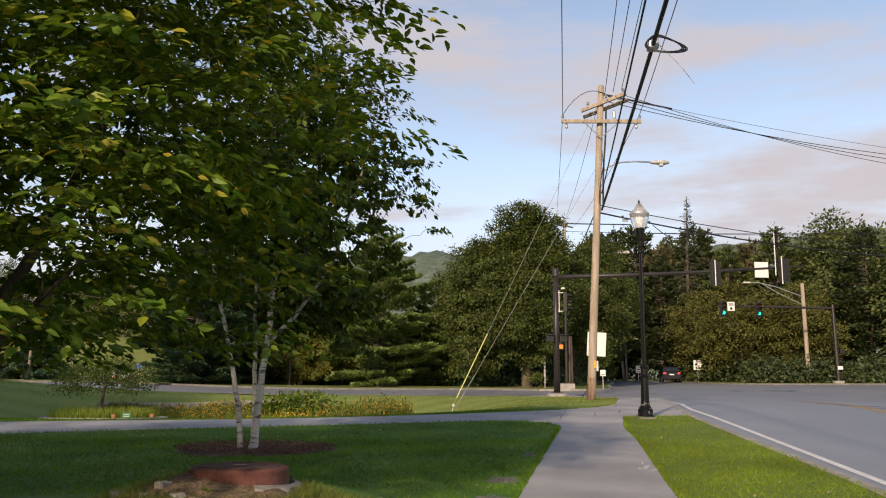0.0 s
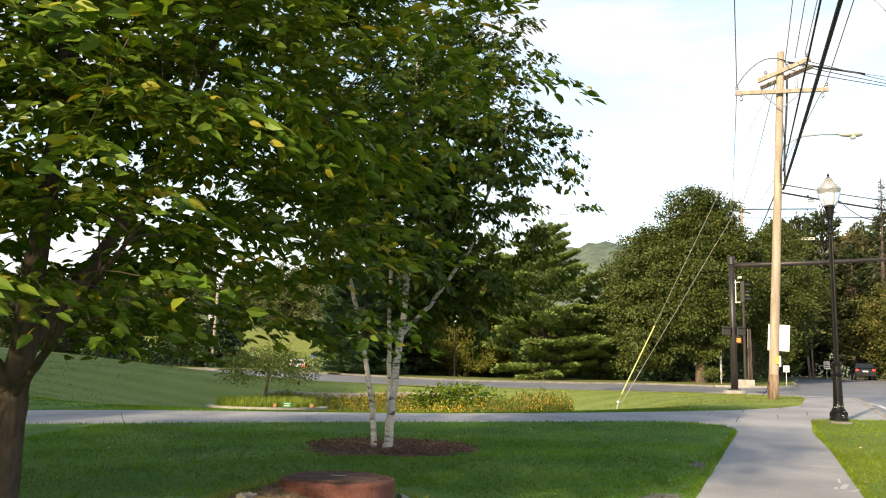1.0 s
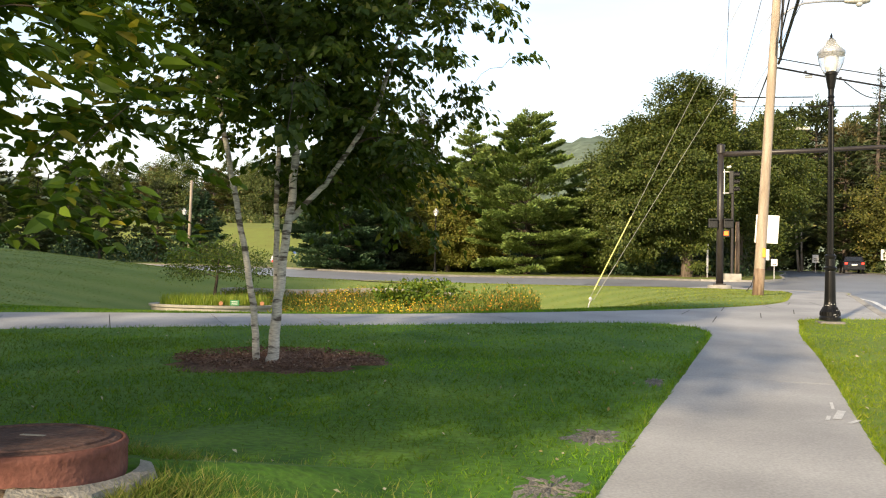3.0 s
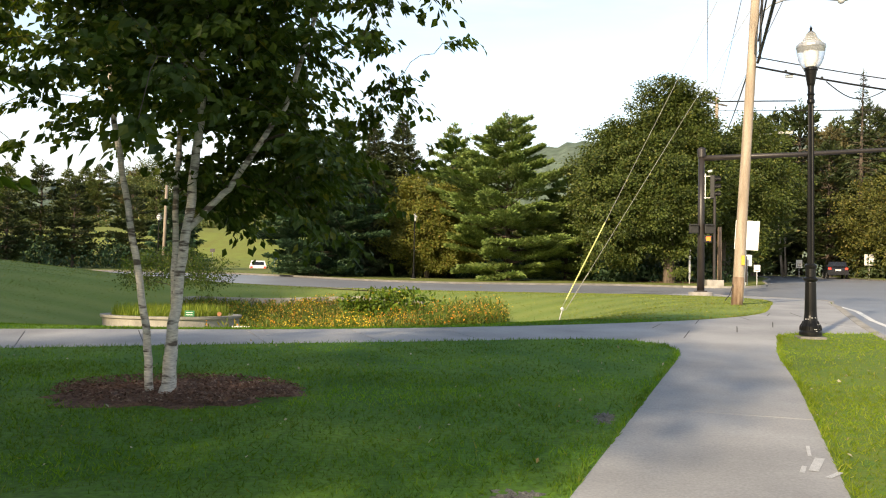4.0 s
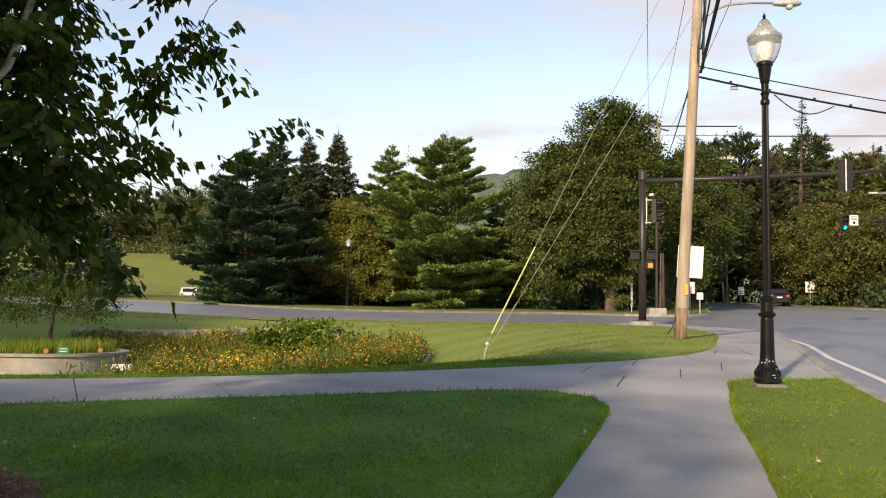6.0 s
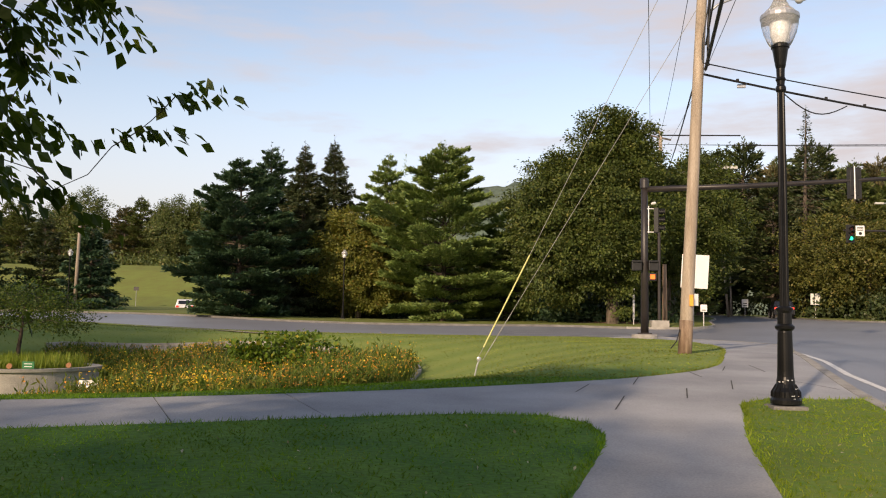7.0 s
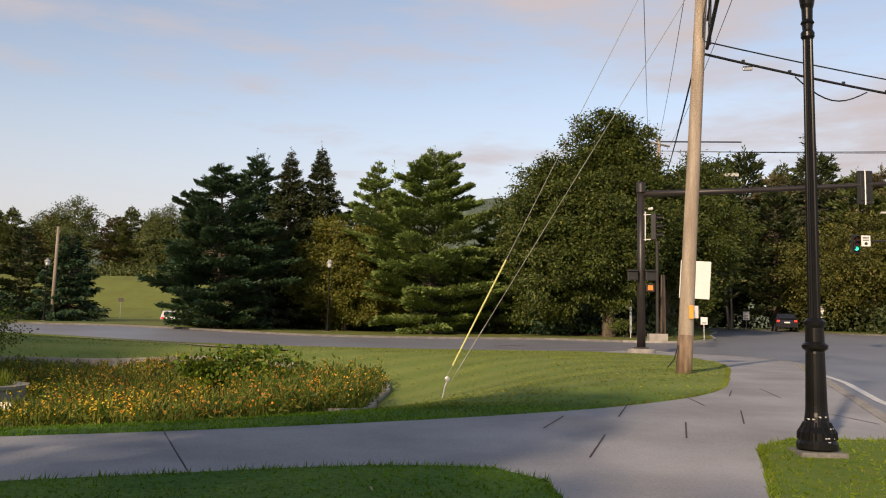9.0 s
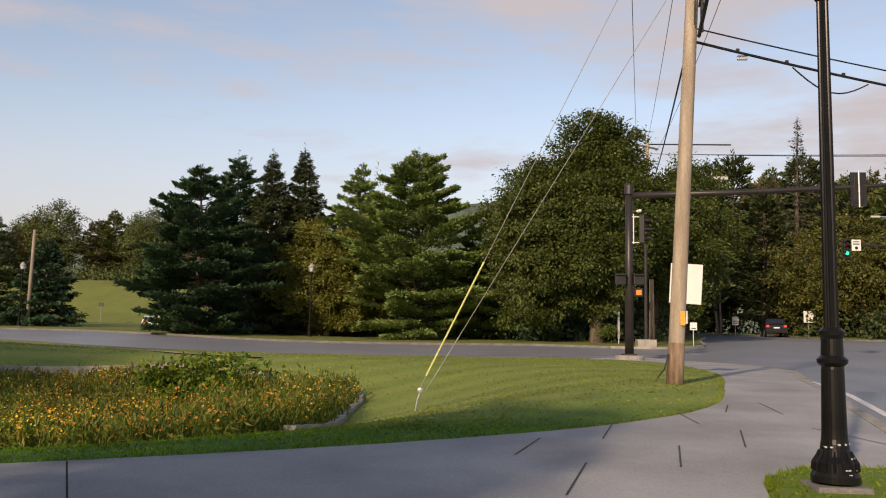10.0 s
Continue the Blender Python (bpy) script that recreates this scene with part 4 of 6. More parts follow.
# ---- traffic lights ----
mast = thing("traffic_light_mast", 8.0, 46.0, at(8.0, 46.0), "dark bronze mast arm with traffic signals on a concrete footing", "traffic light")
part("footing", lathe(bmesh.new(), [(0.55, -0.3), (0.55, 0.14), (0.5, 0.17)], 20), M_concrete_old, mast, "round concrete footing")
part("flange", box(bmesh.new(), -0.26, 0.26, -0.26, 0.26, 0.17, 0.23, 0.01), M_brownmetal, mast)
part("pole", tube(bmesh.new(), [(0, 0, 0.2), (0, 0, 3.5), (0, 0, 6.75)], [0.17, 0.155, 0.14], 16), M_brownmetal, mast, "", True)
part("cap", lathe(bmesh.new(), [(0.19, 6.4), (0.19, 6.75), (0.15, 6.82), (0.03, 6.85)], 16), M_brownmetal, mast)
part("arm", tube(bmesh.new(), [(0.1, 0, 6.35), (4, -0.1, 6.5), (8, -0.15, 6.72), (13.6, -0.2, 7.1)], [0.13, 0.11, 0.09, 0.05], 12), M_brownmetal, mast, "tapering steel arm", True)


# ---- trees ----
broad_tree("hornbeam", -3.3, 6.4, at(-3.3, 6.4), "young broadleaf street tree with toothed green and yellowing leaves", "tree", 3,
           [([(0, 0, -0.1), (0.0, 0.0, 0.1), (0.02, 0.02, 0.9), (0.05, 0.05, 1.5), (0.1, 0.1, 3.0), (0.0, 0.2, 5.6)], [0.13, 0.105, 0.09, 0.08, 0.05, 0.02]),
            ([(0.02, 0.0, 0.95), (0.3, -0.2, 1.15), (0.7, -0.5, 1.5), (1.3, -0.9, 1.9)], [0.034, 0.028, 0.02, 0.01]),
            ([(0.0, 0.0, 1.0), (-0.4, -0.1, 1.5), (-0.9, 0.2, 2.3), (-1.4, 0.2, 3.6)], [0.07, 0.055, 0.04, 0.02]),
            ([(0.03, 0.02, 1.2), (0.3, 0.5, 2.0), (0.6, 1.0, 3.2), (0.8, 1.4, 4.6)], [0.06, 0.05, 0.035, 0.015])],
           ((0.2, -0.1, 3.6), (2.75, 2.75, 2.65)), 960, 62, 0.105, OVAL, 0.17, (M_bark, M_leaf_near), 0.25, 0.16, flat=0.3, low=-0.97, facing=0.2, floor=1.5, spray=0.5, layers=0.5, shell=0.15)
M_birchbark = material("white_birch_bark", (0.56, 0.53, 0.48), (0.12, 0.10, 0.085), 0.85, 5.5, 24, 0.35, speck=0.35, stretch=(0.9, 0.9, 3.4))
for _n in M_birchbark.node_tree.nodes:
    if _n.type == "MAP_RANGE" and abs(_n.inputs[1].default_value - 0.32) < 0.01:
        _n.inputs[1].default_value, _n.inputs[2].default_value = 0.535, 0.63
broad_tree("birch", -2.05, 12.1, at(-2.05, 12.1), "white-barked clump birch with several stems in mulch", "tree", 8,
           [([(0, 0, -0.1), (0.015, 0, 0.12), (0.06, 0, 0.7), (0.13, 0.04, 1.5), (0.2, 0.1, 2.5), (0.16, 0.2, 4.2), (0.3, 0.2, 6.9)], [0.075, 0.058, 0.047, 0.042, 0.036, 0.026, 0.01]),
            ([(-0.16, 0.05, -0.1), (-0.22, 0.05, 0.6), (-0.42, 0.1, 1.5), (-0.7, 0.2, 2.6), (-0.9, 0.3, 4.4), (-1.0, 0.3, 6.0)], [0.04, 0.034, 0.03, 0.026, 0.019, 0.009]),
            ([(0.0, 0.14, -0.1), (-0.02, 0.18, 0.7), (-0.08, 0.25, 1.7), (-0.1, 0.4, 3.0), (0.1, 0.8, 5.6)], [0.036, 0.031, 0.027, 0.022, 0.009]),
            ([(0.13, 0.04, 1.45), (0.5, 0.1, 1.85), (1.0, 0.1, 2.6), (1.35, 0.1, 3.8), (1.6, 0.1, 5.0)], [0.03, 0.027, 0.022, 0.016, 0.008])],
           ((-0.4, 0.2, 3.95), (2.35, 2.2, 3.0)), 520, 40, 0.098, DIAMOND, 0.15, (M_birchbark, M_leaf_birch), 0.75, 0.34, flat=0.9, low=-0.6, shell=0.3, limb_mat=M_bark, facing=0.7, floor=1.3, spray=0.34,
           lobes=(((0.1, 0.1, 3.0), (1.3, 1.3, 1.3), 220), ((0.7, 0.1, 4.3), (1.25, 1.15, 1.5), 180), ((0.65, 0.6, 1.95), (0.85, 0.7, 0.9), 90)))

big = broad_tree("oak", 7.2, 64, at(7.2, 64), "tall rounded broadleaf tree beside the junction", "tree", 21,
                 [([(1.7, 0, -0.3), (1.7, 0, 2.0), (1.3, 0, 5.0), (1.3, 0, 9.0), (1.5, 0, 11.8)], [0.42, 0.36, 0.3, 0.2, 0.06])],
                 ((-0.3, 0.0, 5.9), (4.3, 4.4, 4.7)), 560, 150, 0.19, DIAMOND, 0.34, (M_bark_far, M_leaf_big), 0.3, 0.26, low=-0.98, shell=0.45, facing=0.55,
                 lobes=(((1.9, 0.0, 9.9), (2.5, 2.6, 3.6), 300), ((-1.3, -0.6, 8.3), (2.0, 2.2, 2.4), 150), ((-3.0, -0.8, 6.0), (1.7, 2.2, 2.2), 90), ((2.9, -0.6, 6.2), (2.3, 3.0, 3.2), 190), ((0.2, -2.6, 5.2), (2.4, 1.8, 2.2), 120)))
broad_tree("oak", 13.6, 69, at(13.6, 69), "broadleaf tree with brownish green foliage behind the junction", "tree", 22,
           [([(-0.5, 0, -0.3), (-0.4, 0, 3.0), (0, 0, 7.0), (0.2, 0, 10.0)], [0.35, 0.3, 0.2, 0.05])],
           ((0.0, 0.0, 6.6), (4.3, 4.2, 4.6)), 480, 150, 0.19, DIAMOND, 0.36, (M_bark_far, M_leaf_big), 0.3, 0.24, low=-0.98, shell=0.45, facing=0.55,
           lobes=(((-1.2, 0.0, 8.6), (2.6, 2.6, 2.5), 140),))
broad_tree("maple", -8.4, 71, at(-8.4, 71), "round maple with yellow-green foliage", "tree", 23,
           [([(0, 0, -0.3), (0, 0, 1.5), (0.1, 0, 4.0), (0.2, 0, 5.8)], [0.22, 0.2, 0.12, 0.04])],
           ((0.5, 0.0, 3.9), (3.9, 3.1, 3.7)), 520, 120, 0.2, DIAMOND, 0.3, (M_bark_far, M_leaf_maple), 0.2, 0.18, low=-0.98)
conifer("white_pine", -2.0, 67, at(-2.0, 67), "broad white pine with layered boughs to the ground", 31, 11.9, 11.4, (M_bark_far, M_pine), "pine", 0.02, 10.5, "conifers along the side road", 0.27)
conifer("white_pine", 2.2, 70, at(2.2, 70), "white pine behind the guy wires", 32, 7.6, 7.6, (M_bark_far, M_pine), "pine", 0.02, 8.0, "conifers along the side road", 0.27)
conifer("white_pine", -7.2, 76, at(-7.2, 76), "white pine behind the maple", 33, 12.6, 7.2, (M_bark_far, M_pine), "pine", 0.08, 7.0, "conifers along the side road", 0.28)
conifer("spruce", -13.2, 73.5, at(-13.2, 73.5), "dark pointed spruce among pines", 34, 13.0, 7.8, (M_bark_far, M_spruce), "spruce", 0.03, 5.5, "conifers along the side road", 0.27)
conifer("spruce", -11.0, 74.5, at(-11, 74.5), "dark pointed spruce among pines", 35, 13.7, 7.6, (M_bark_far, M_spruce), "spruce", 0.03, 5.5, "conifers along the side road", 0.27)
# no cast shade reaches this pine; its needle colour holds it instead
conifer("white_pine", -15.4, 65, at(-15.4, 65), "dense pine with boughs to the ground, shade in its colour", 36, 10.2, 9.6, (M_bark_far, M_pine_shaded), "pine", 0.02, 8.5, "conifers along the side road", 0.28)
conifer("white_pine", -16.9, 77, at(-16.9, 77), "tall pine above the others", 37, 13.4, 6.6, (M_bark_far, M_pine_shaded), "pine", 0.15, 5.5, "conifers along the side road", 0.3)
M_brownpine = leaf_material("brownish_pine_needles", (0.075, 0.075, 0.035), (0.14, 0.125, 0.055), (0.21, 0.16, 0.08), 0.15, 0.12)
M_olive = leaf_material("olive_leaves", (0.06, 0.072, 0.016), (0.135, 0.14, 0.03), (0.21, 0.165, 0.045), 0.15, 0.2)
# M_shade is the wood's leaf colour with the inner shade mixed in
M_shade = leaf_material("shaded_wood_leaves", (0.03, 0.05, 0.018), (0.065, 0.085, 0.028), (0.10, 0.10, 0.035), 0.12, 0.12)
wood_pine = conifer("white_pine", -55.4, 142, at(-55.4, 142), "pine at the edge of the far wood", 41, 11.5, 7.4, (M_bark_far, M_woods), "pine", 0.06, 1.7, "far wood", 0.46)
wood_pine2 = conifer("white_pine", -69, 143, at(-69, 143), "gappy pine at the edge of the far wood", 42, 10.8, 6.0, (M_bark_far, M_brownpine), "pine", 0.25, 1.6, "far wood", 0.46, 0.25)
wood_oak = broad_tree("wood_tree", -49, 142, at(-49, 142), "rounded tree at the edge of the far wood", "tree", 43,
                      [([(0, 0, -0.3), (0, 0, 4.0), (0, 0, 9.0)], [0.3, 0.2, 0.06])], ((0, 0, 6.6), (3.6, 3.6, 5.4)), 210, 70, 0.28, DIAMOND, 0.42, (M_bark_far, M_woods), 0.2, 0.14, "far wood", low=-0.98)


wood_olive = broad_tree("wood_tree", 34, 87.5, at(34, 87.5), "olive green leafy tree before the dark wood", "tree", 46,
                        [([(0, 0, -0.3), (0.2, 0, 3.0), (0, 0, 7.0)], [0.25, 0.2, 0.06])], ((0, 0, 5.0), (4.6, 4.2, 4.6)), 280, 95, 0.24, DIAMOND, 0.4, (M_bark_far, M_olive), 0.2, 0.26, "far wood", low=-0.98, facing=0.5)
wood_dark = conifer("white_pine", 27.5, 108, at(27.5, 108), "pine deep in the wood, with shade in its colour", 47, 13.0, 7.6, (M_bark_far, M_shade), "pine", 0.15, 1.7, "far wood", 0.46, 0.15)


def plant(src, x, y, s, turn, sx=1.0):
    ob = copy_thing(src, pose(x, y, at(x, y) - 0.1, 0, 0, turn))
    ob.scale = (s * sx, s * sx, s)
    return ob


rw = random.Random(7)
for k in range(26):                     # the wood beyond the field
    x = -92 + 3.4 * k + rw.uniform(-1, 1)
    plant(rw.choice((wood_pine, wood_pine, wood_pine2, wood_oak)), x, 137 + rw.uniform(0, 14), rw.uniform(0.85, 1.1), rw.uniform(0, 360), rw.uniform(0.9, 1.25))
for k in range(34):                     # behind the conifers and along the main road
    x = -8 + 2.1 * k + rw.uniform(-1, 1)
    y = 108 + rw.uniform(0, 16)
    if x > 8:
        plant(rw.choice((wood_pine, wood_pine2, wood_dark, wood_dark, wood_pine2)), x, y, rw.uniform(1.25, 1.75), rw.uniform(0, 360), rw.uniform(0.8, 1.1))
    else:
        plant(wood_pine, x, y + 10, rw.uniform(0.8, 1.0), rw.uniform(0, 360))
for x, y, s, src in ((40, 86, 1.0, wood_olive), (46, 84, 1.2, wood_dark), (49, 79, 1.35, wood_oak), (54, 82, 1.5, wood_oak), (33, 93, 1.0, wood_olive), (29.5, 99, 1.1, wood_dark), (36, 95, 1.3, wood_pine), (42, 96, 1.5, wood_pine), (49, 95, 1.6, wood_oak), (16, 82, 1.1, wood_oak), (19.5, 93, 1.3, wood_pine), (13, 80, 1.0, wood_pine), (58, 74, 1.4, wood_oak), (24, 108, 1.3, wood_dark)):
    plant(src, x, y, s, rw.uniform(0, 360))
conifer("dead_spruce", 31.3, 95, at(31.3, 95), "tall thin half-bare spruce above the wood", 44, 20.4, 4.2, (M_bark_far, M_spruce), "spruce", 0.35, 0.55, "", 0.4, 0.45)
conifer("spruce", -31.4, 77, at(-31.4, 77), "small dark spruce beside the grey pole", 45, 6.8, 6.6, (M_bark_far, M_pine_shaded), "spruce", 0.03, 3.0)

for x, y, s, src in ((-37, 80, 0.6, wood_dark), (-41, 77, 0.62, wood_dark), (-46, 80, 0.75, wood_dark), (-51, 76, 0.75, wood_dark), (-57, 80, 0.85, wood_pine), (-63, 75, 0.8, wood_dark), (-70, 78, 0.9, wood_pine), (-44, 72, 0.5, wood_dark), (-35, 84, 0.5, wood_pine)):
    plant(src, x, y, s, rw.uniform(0, 360))
# unseen copies of the far wood, added to shade the mound and lawn
for x, y, k in ((-24, 15, 1.25), (-31, 14, 1.25), (-27, 9, 1.2), (-35, 20, 1.15), (-25, 3, 1.35), (-32, 6, 1.2), (-40, 24, 1.3), (-47, 30, 1.3), (-50, 38, 1.25), (-52, 46, 1.35), (-49, 51, 1.2)):
    plant(wood_oak if k < 1.3 else wood_pine, x, y, k, rw.uniform(0, 360), 1.2)
# trees added behind and left of the view, to shade the near lawn
row = broad_tree("hornbeam", -9.5, -4.0, at(-9.5, -4.0), "leafy young street tree added out of view to cast shade", "tree", 5,
                 [([(0, 0, -0.1), (0.02, 0.02, 0.9), (0.05, 0.05, 1.5), (0.1, 0.1, 3.0), (0.0, 0.2, 5.6)], [0.13, 0.09, 0.08, 0.05, 0.02])],
                 ((0.0, 0.0, 3.8), (2.6, 2.6, 2.7)), 420, 30, 0.16, DIAMOND, 0.2, (M_bark, M_leaf_near), 0.25, 0.16, "street trees", low=-0.9, floor=1.5)
row.scale = (1.2, 1.2, 1.2)
for x, y, t in ((-9.8, 2.2, 200), (-15.0, 6.0, 110), (-13.5, -3.5, 300)):      # more unseen shade trees
    copy_thing(row, pose(x, y, at(x, y), 0, 0, t))


# ---- more overhead lines ----
SIDE = Vector((26.0, 34.6, at(26.0, 34.6)))
sidep = thing("utility_pole", *SIDE, "wooden utility pole across the main road", "utility pole")
part("shaft", tube(bmesh.new(), [(0, 0, -0.2), (0, 0, 5), (0, 0, 10.0)], [0.17, 0.15, 0.12], 12), M_wood, sidep, "", True)
part("crossarm", box(bmesh.new(), -0.05, 0.05, -1.2, 1.2, 9.2, 9.32, 0.01), M_wood, sidep)
lower = line("cable_bundle", sagging(on_pole(7.3) + Vector((0.1, -0.1, 0)), SIDE + Vector((0, 0, 5.8)), 0.5, 30), 0.026, M_cable, "black lashed cable across the road", 8)
upper = line("cable_bundle", sagging(on_pole(7.55) + Vector((0.1, -0.1, 0)), SIDE + Vector((0, 0, 6.1)), 0.45, 30), 0.014, M_cable, "thin black cable across the road")
q0, q1 = on_pole(7.3) + Vector((2.0, 0.62, -0.22)), on_pole(7.3) + Vector((3.6, 1.2, -0.36))
part("drip_loop", tube(bmesh.new(), [q0.lerp(q1, k / 10) - lower.location - Vector((0, 0, 0.32 * math.sin(math.pi * k / 10))) for k in range(11)], 0.014, 6), M_cable, lower)
part("splice", box(bmesh.new(), -0.09, 0.09, -0.03, 0.03, -0.05, 0.03, 0.01, Matrix.Translation(on_pole(7.3) + Vector((1.0, 0.3, -0.14)) - lower.location)), M_galv, lower)
for k in range(14):
    s = 0.04 + 0.055 * k
    p = sagging(on_pole(7.3) + Vector((0.1, -0.1, 0)), SIDE + Vector((0, 0, 5.8)), 0.5, 100)[int(100 * s)]
    part("clip", box(bmesh.new(), -0.03, 0.03, -0.02, 0.02, 0.015, 0.065, 0.005, Matrix.Translation(p - lower.location)), M_cable, lower)
for k in range(3):
    line("power_line", sagging(on_pole(11.15) + d2.normalized() * (0.15 + 0.3 * k), SIDE + Vector((0, -1.1 + 1.1 * k, 9.5)), 0.45), 0.012, M_cable if k < 2 else M_wire, "overhead power line across the road")
tip = on_pole(11.45)
shield = line("power_line", [tip + Vector((0.1, 0, 0)), tip + Vector((1.3, 0.2, -0.16)), tip + Vector((2.55, 0.45, -0.3))], 0.03, M_cable, "thick black insulated end of a line")
line("power_line", sagging(tip + Vector((2.55, 0.45, -0.3)), SIDE + Vector((0, 0, 9.9)), 0.2), 0.008, M_wire, "thin overhead power line across the road")
# snowshoe coil lashed to the main bundle
coil_at = main_pts[10]
coil = thing("cable_coil", *coil_at, "black coil of spare cable lashed to the bundle", "cable coil")
for k in range(4):
    a = 0.02 * k
    part("turn", tube(bmesh.new(), [((0.36 + a) * math.sin(u) * (0.35 + 0.65 * math.sin(u / 2) ** 2), -0.25 - a - (0.55 + a) * math.sin(u / 2) ** 2 * 0.9, -0.02 * k + 0.08 * math.cos(u) - 0.32 * math.sin(u / 2) ** 2) for u in [2 * math.pi * i / 22 for i in range(23)]], 0.012, 5), M_cable, coil)
part("clamp", box(bmesh.new(), -0.08, 0.08, -0.1, 0.1, -0.06, 0.1, 0.02), M_galv, coil)
part("tail", tube(bmesh.new(), [(0.05, -0.1, 0), (0.3, -0.3, -0.4), (0.5, -0.4, -0.75)], 0.006, 5), M_galv, coil)

# guy wires with yellow guards
M_guard = material("yellow_guard_plastic", (0.62, 0.6, 0.2), (0.7, 0.68, 0.28), 0.5, 4, 40, 0)
M_guywire = material("dull_steel_strand", (0.22, 0.22, 0.2), (0.32, 0.32, 0.29), 0.6, 4, 40, 0)
ANCHOR = Vector((1.47, 27.2, at(1.47, 27.2)))
guys = thing("guy_wires", *ANCHOR, "two steel guy wires with a yellow guard, anchored in the lawn", "guy wire")
for z, off, guard in ((11.3, 0.0, 2.5), (9.0, 0.12, 0.0)):
    a, b = Vector((off, 0, 0.32)), on_pole(z) - ANCHOR
    part("strand", tube(bmesh.new(), [a, a.lerp(b, 0.5), b], 0.0065, 6), M_guywire, guys)
    if guard:
        d = (b - a).normalized()
        part("guard", tube(bmesh.new(), [a + d * 0.3, a + d * 1.5, a + d * guard], 0.016, 8), M_guard, guys, "yellow plastic guard")
    else:
        d = (b - a).normalized()
        part("grip", tube(bmesh.new(), [a + d * 0.2, a + d * 1.1], 0.011, 6), M_guywire, guys)
part("rod", tube(bmesh.new(), [(-0.07, 0, -0.15), (0.0, 0, 0.2), (0.06, 0, 0.36)], 0.018, 8), M_galv, guys)
part("eye", lathe(bmesh.new(), [(0.02, -0.03), (0.05, -0.02), (0.05, 0.02), (0.02, 0.03)], 12, Matrix.Translation((0.04, 0, 0.34)) @ Matrix.Rotation(1.57, 4, "X")), M_galv, guys)

# far utility poles
def plain_pole(x, y, h, label, r=0.15, lean=0.0, arm=True, mat=None):
    ob = thing("utility_pole", x, y, at(x, y), label, "utility pole")
    part("shaft", tube(bmesh.new(), [(0, 0, -0.2), (lean / 2, 0, h / 2), (lean, 0, h)], [r, r * 0.85, r * 0.7], 12), mat or M_wood_old, ob, "", True)
    if arm:
        part("crossarm", box(bmesh.new(), -1.2, 1.2, -0.05, 0.05, h - 0.55, h - 0.43, 0.01, pose(lean, 0, 0, 0, 0, 40)), M_wood_old, ob)
    return ob


pole2 = plain_pole(13.9, 75.0, 14.4, "wooden utility pole behind the far corner", 0.18, 0, True, M_wood)
stub = plain_pole(11.45, 60.2, 3.6, "short reddish wooden pole at the far corner", 0.16, 0, False, M_stain)
part("bar", tube(bmesh.new(), [(0.1, 0, 14.1), (6.0, 0, 14.1)], 0.05, 6), M_cable, pole2)
lightarm = part("luminaire_arm", tube(bmesh.new(), [(0.1, 0, 10.9), (2.2, -0.6, 11.3), (4.6, -1.2, 11.35)], 0.03, 6), M_galv, pole2)
part("luminaire", box(bmesh.new(), 4.4, 5.4, -1.4, -1.05, 11.27, 11.5, 0.05), M_cobra, lightarm)
for p, s in zip(ends, (-1.1, 1.1)):
    line("power_line", sagging(p, pole2.location + Vector((s * 0.8, s * 0.6, 13.9)), 0.4), 0.011, M_wire, "thin overhead power line")
line("power_line", sagging(on_pole(11.5), pole2.location + Vector((0, 0, 14.3)), 0.4), 0.011, M_wire, "thin overhead power line")
line("cable_bundle", sagging(on_pole(7.5), pole2.location + Vector((0, 0, 10.5)), 0.5), 0.02, M_cable, "black telephone cable overhead")
grey = plain_pole(-31.6, 75, 7.2, "bare grey wooden pole by the side road", 0.16, 0.08, False)
plain_pole(25.2, 100, 6.4, "leaning wooden pole beside the far road", 0.14, -0.5)
plain_pole(26.3, 103, 4.4, "short wooden pole beside the far road", 0.11, -0.1, False)
for k in range(3):
    line("power_line", sagging(pole2.location + Vector((0.6 * k - 0.6, 0, 13.4)), (70, 74 + k, 17.6), 0.6), 0.016, M_cable, "far overhead line across the junction")

# ---- signals ----
M_housing = material("black_signal_housing", (0.012, 0.012, 0.012), (0.02, 0.02, 0.02), 0.5, 4, 40, 0)
M_signwhite = material("sign_white", (0.74, 0.73, 0.70), (0.80, 0.79, 0.76), 0.55, 2, 30, 0.02, speck=0.05)
M_dim = material("unlit_lens", (0.05, 0.012, 0.01), (0.07, 0.02, 0.012), 0.3, 4, 40, 0)


def glow(name, colour, power):
    m = bpy.data.materials.new(name)
    m.use_nodes = True
    p = m.node_tree.nodes["Principled BSDF"]
    p.inputs["Base Color"].default_value = (*colour, 1)
    p.inputs["Emission Color"].default_value, p.inputs["Emission Strength"].default_value = (*colour, 1), power
    return m


M_green, M_orange = glow("lit_green_lens", (0.0, 0.85, 0.42), 2.2), glow("lit_orange_lens", (1.0, 0.16, 0.02), 1.2)


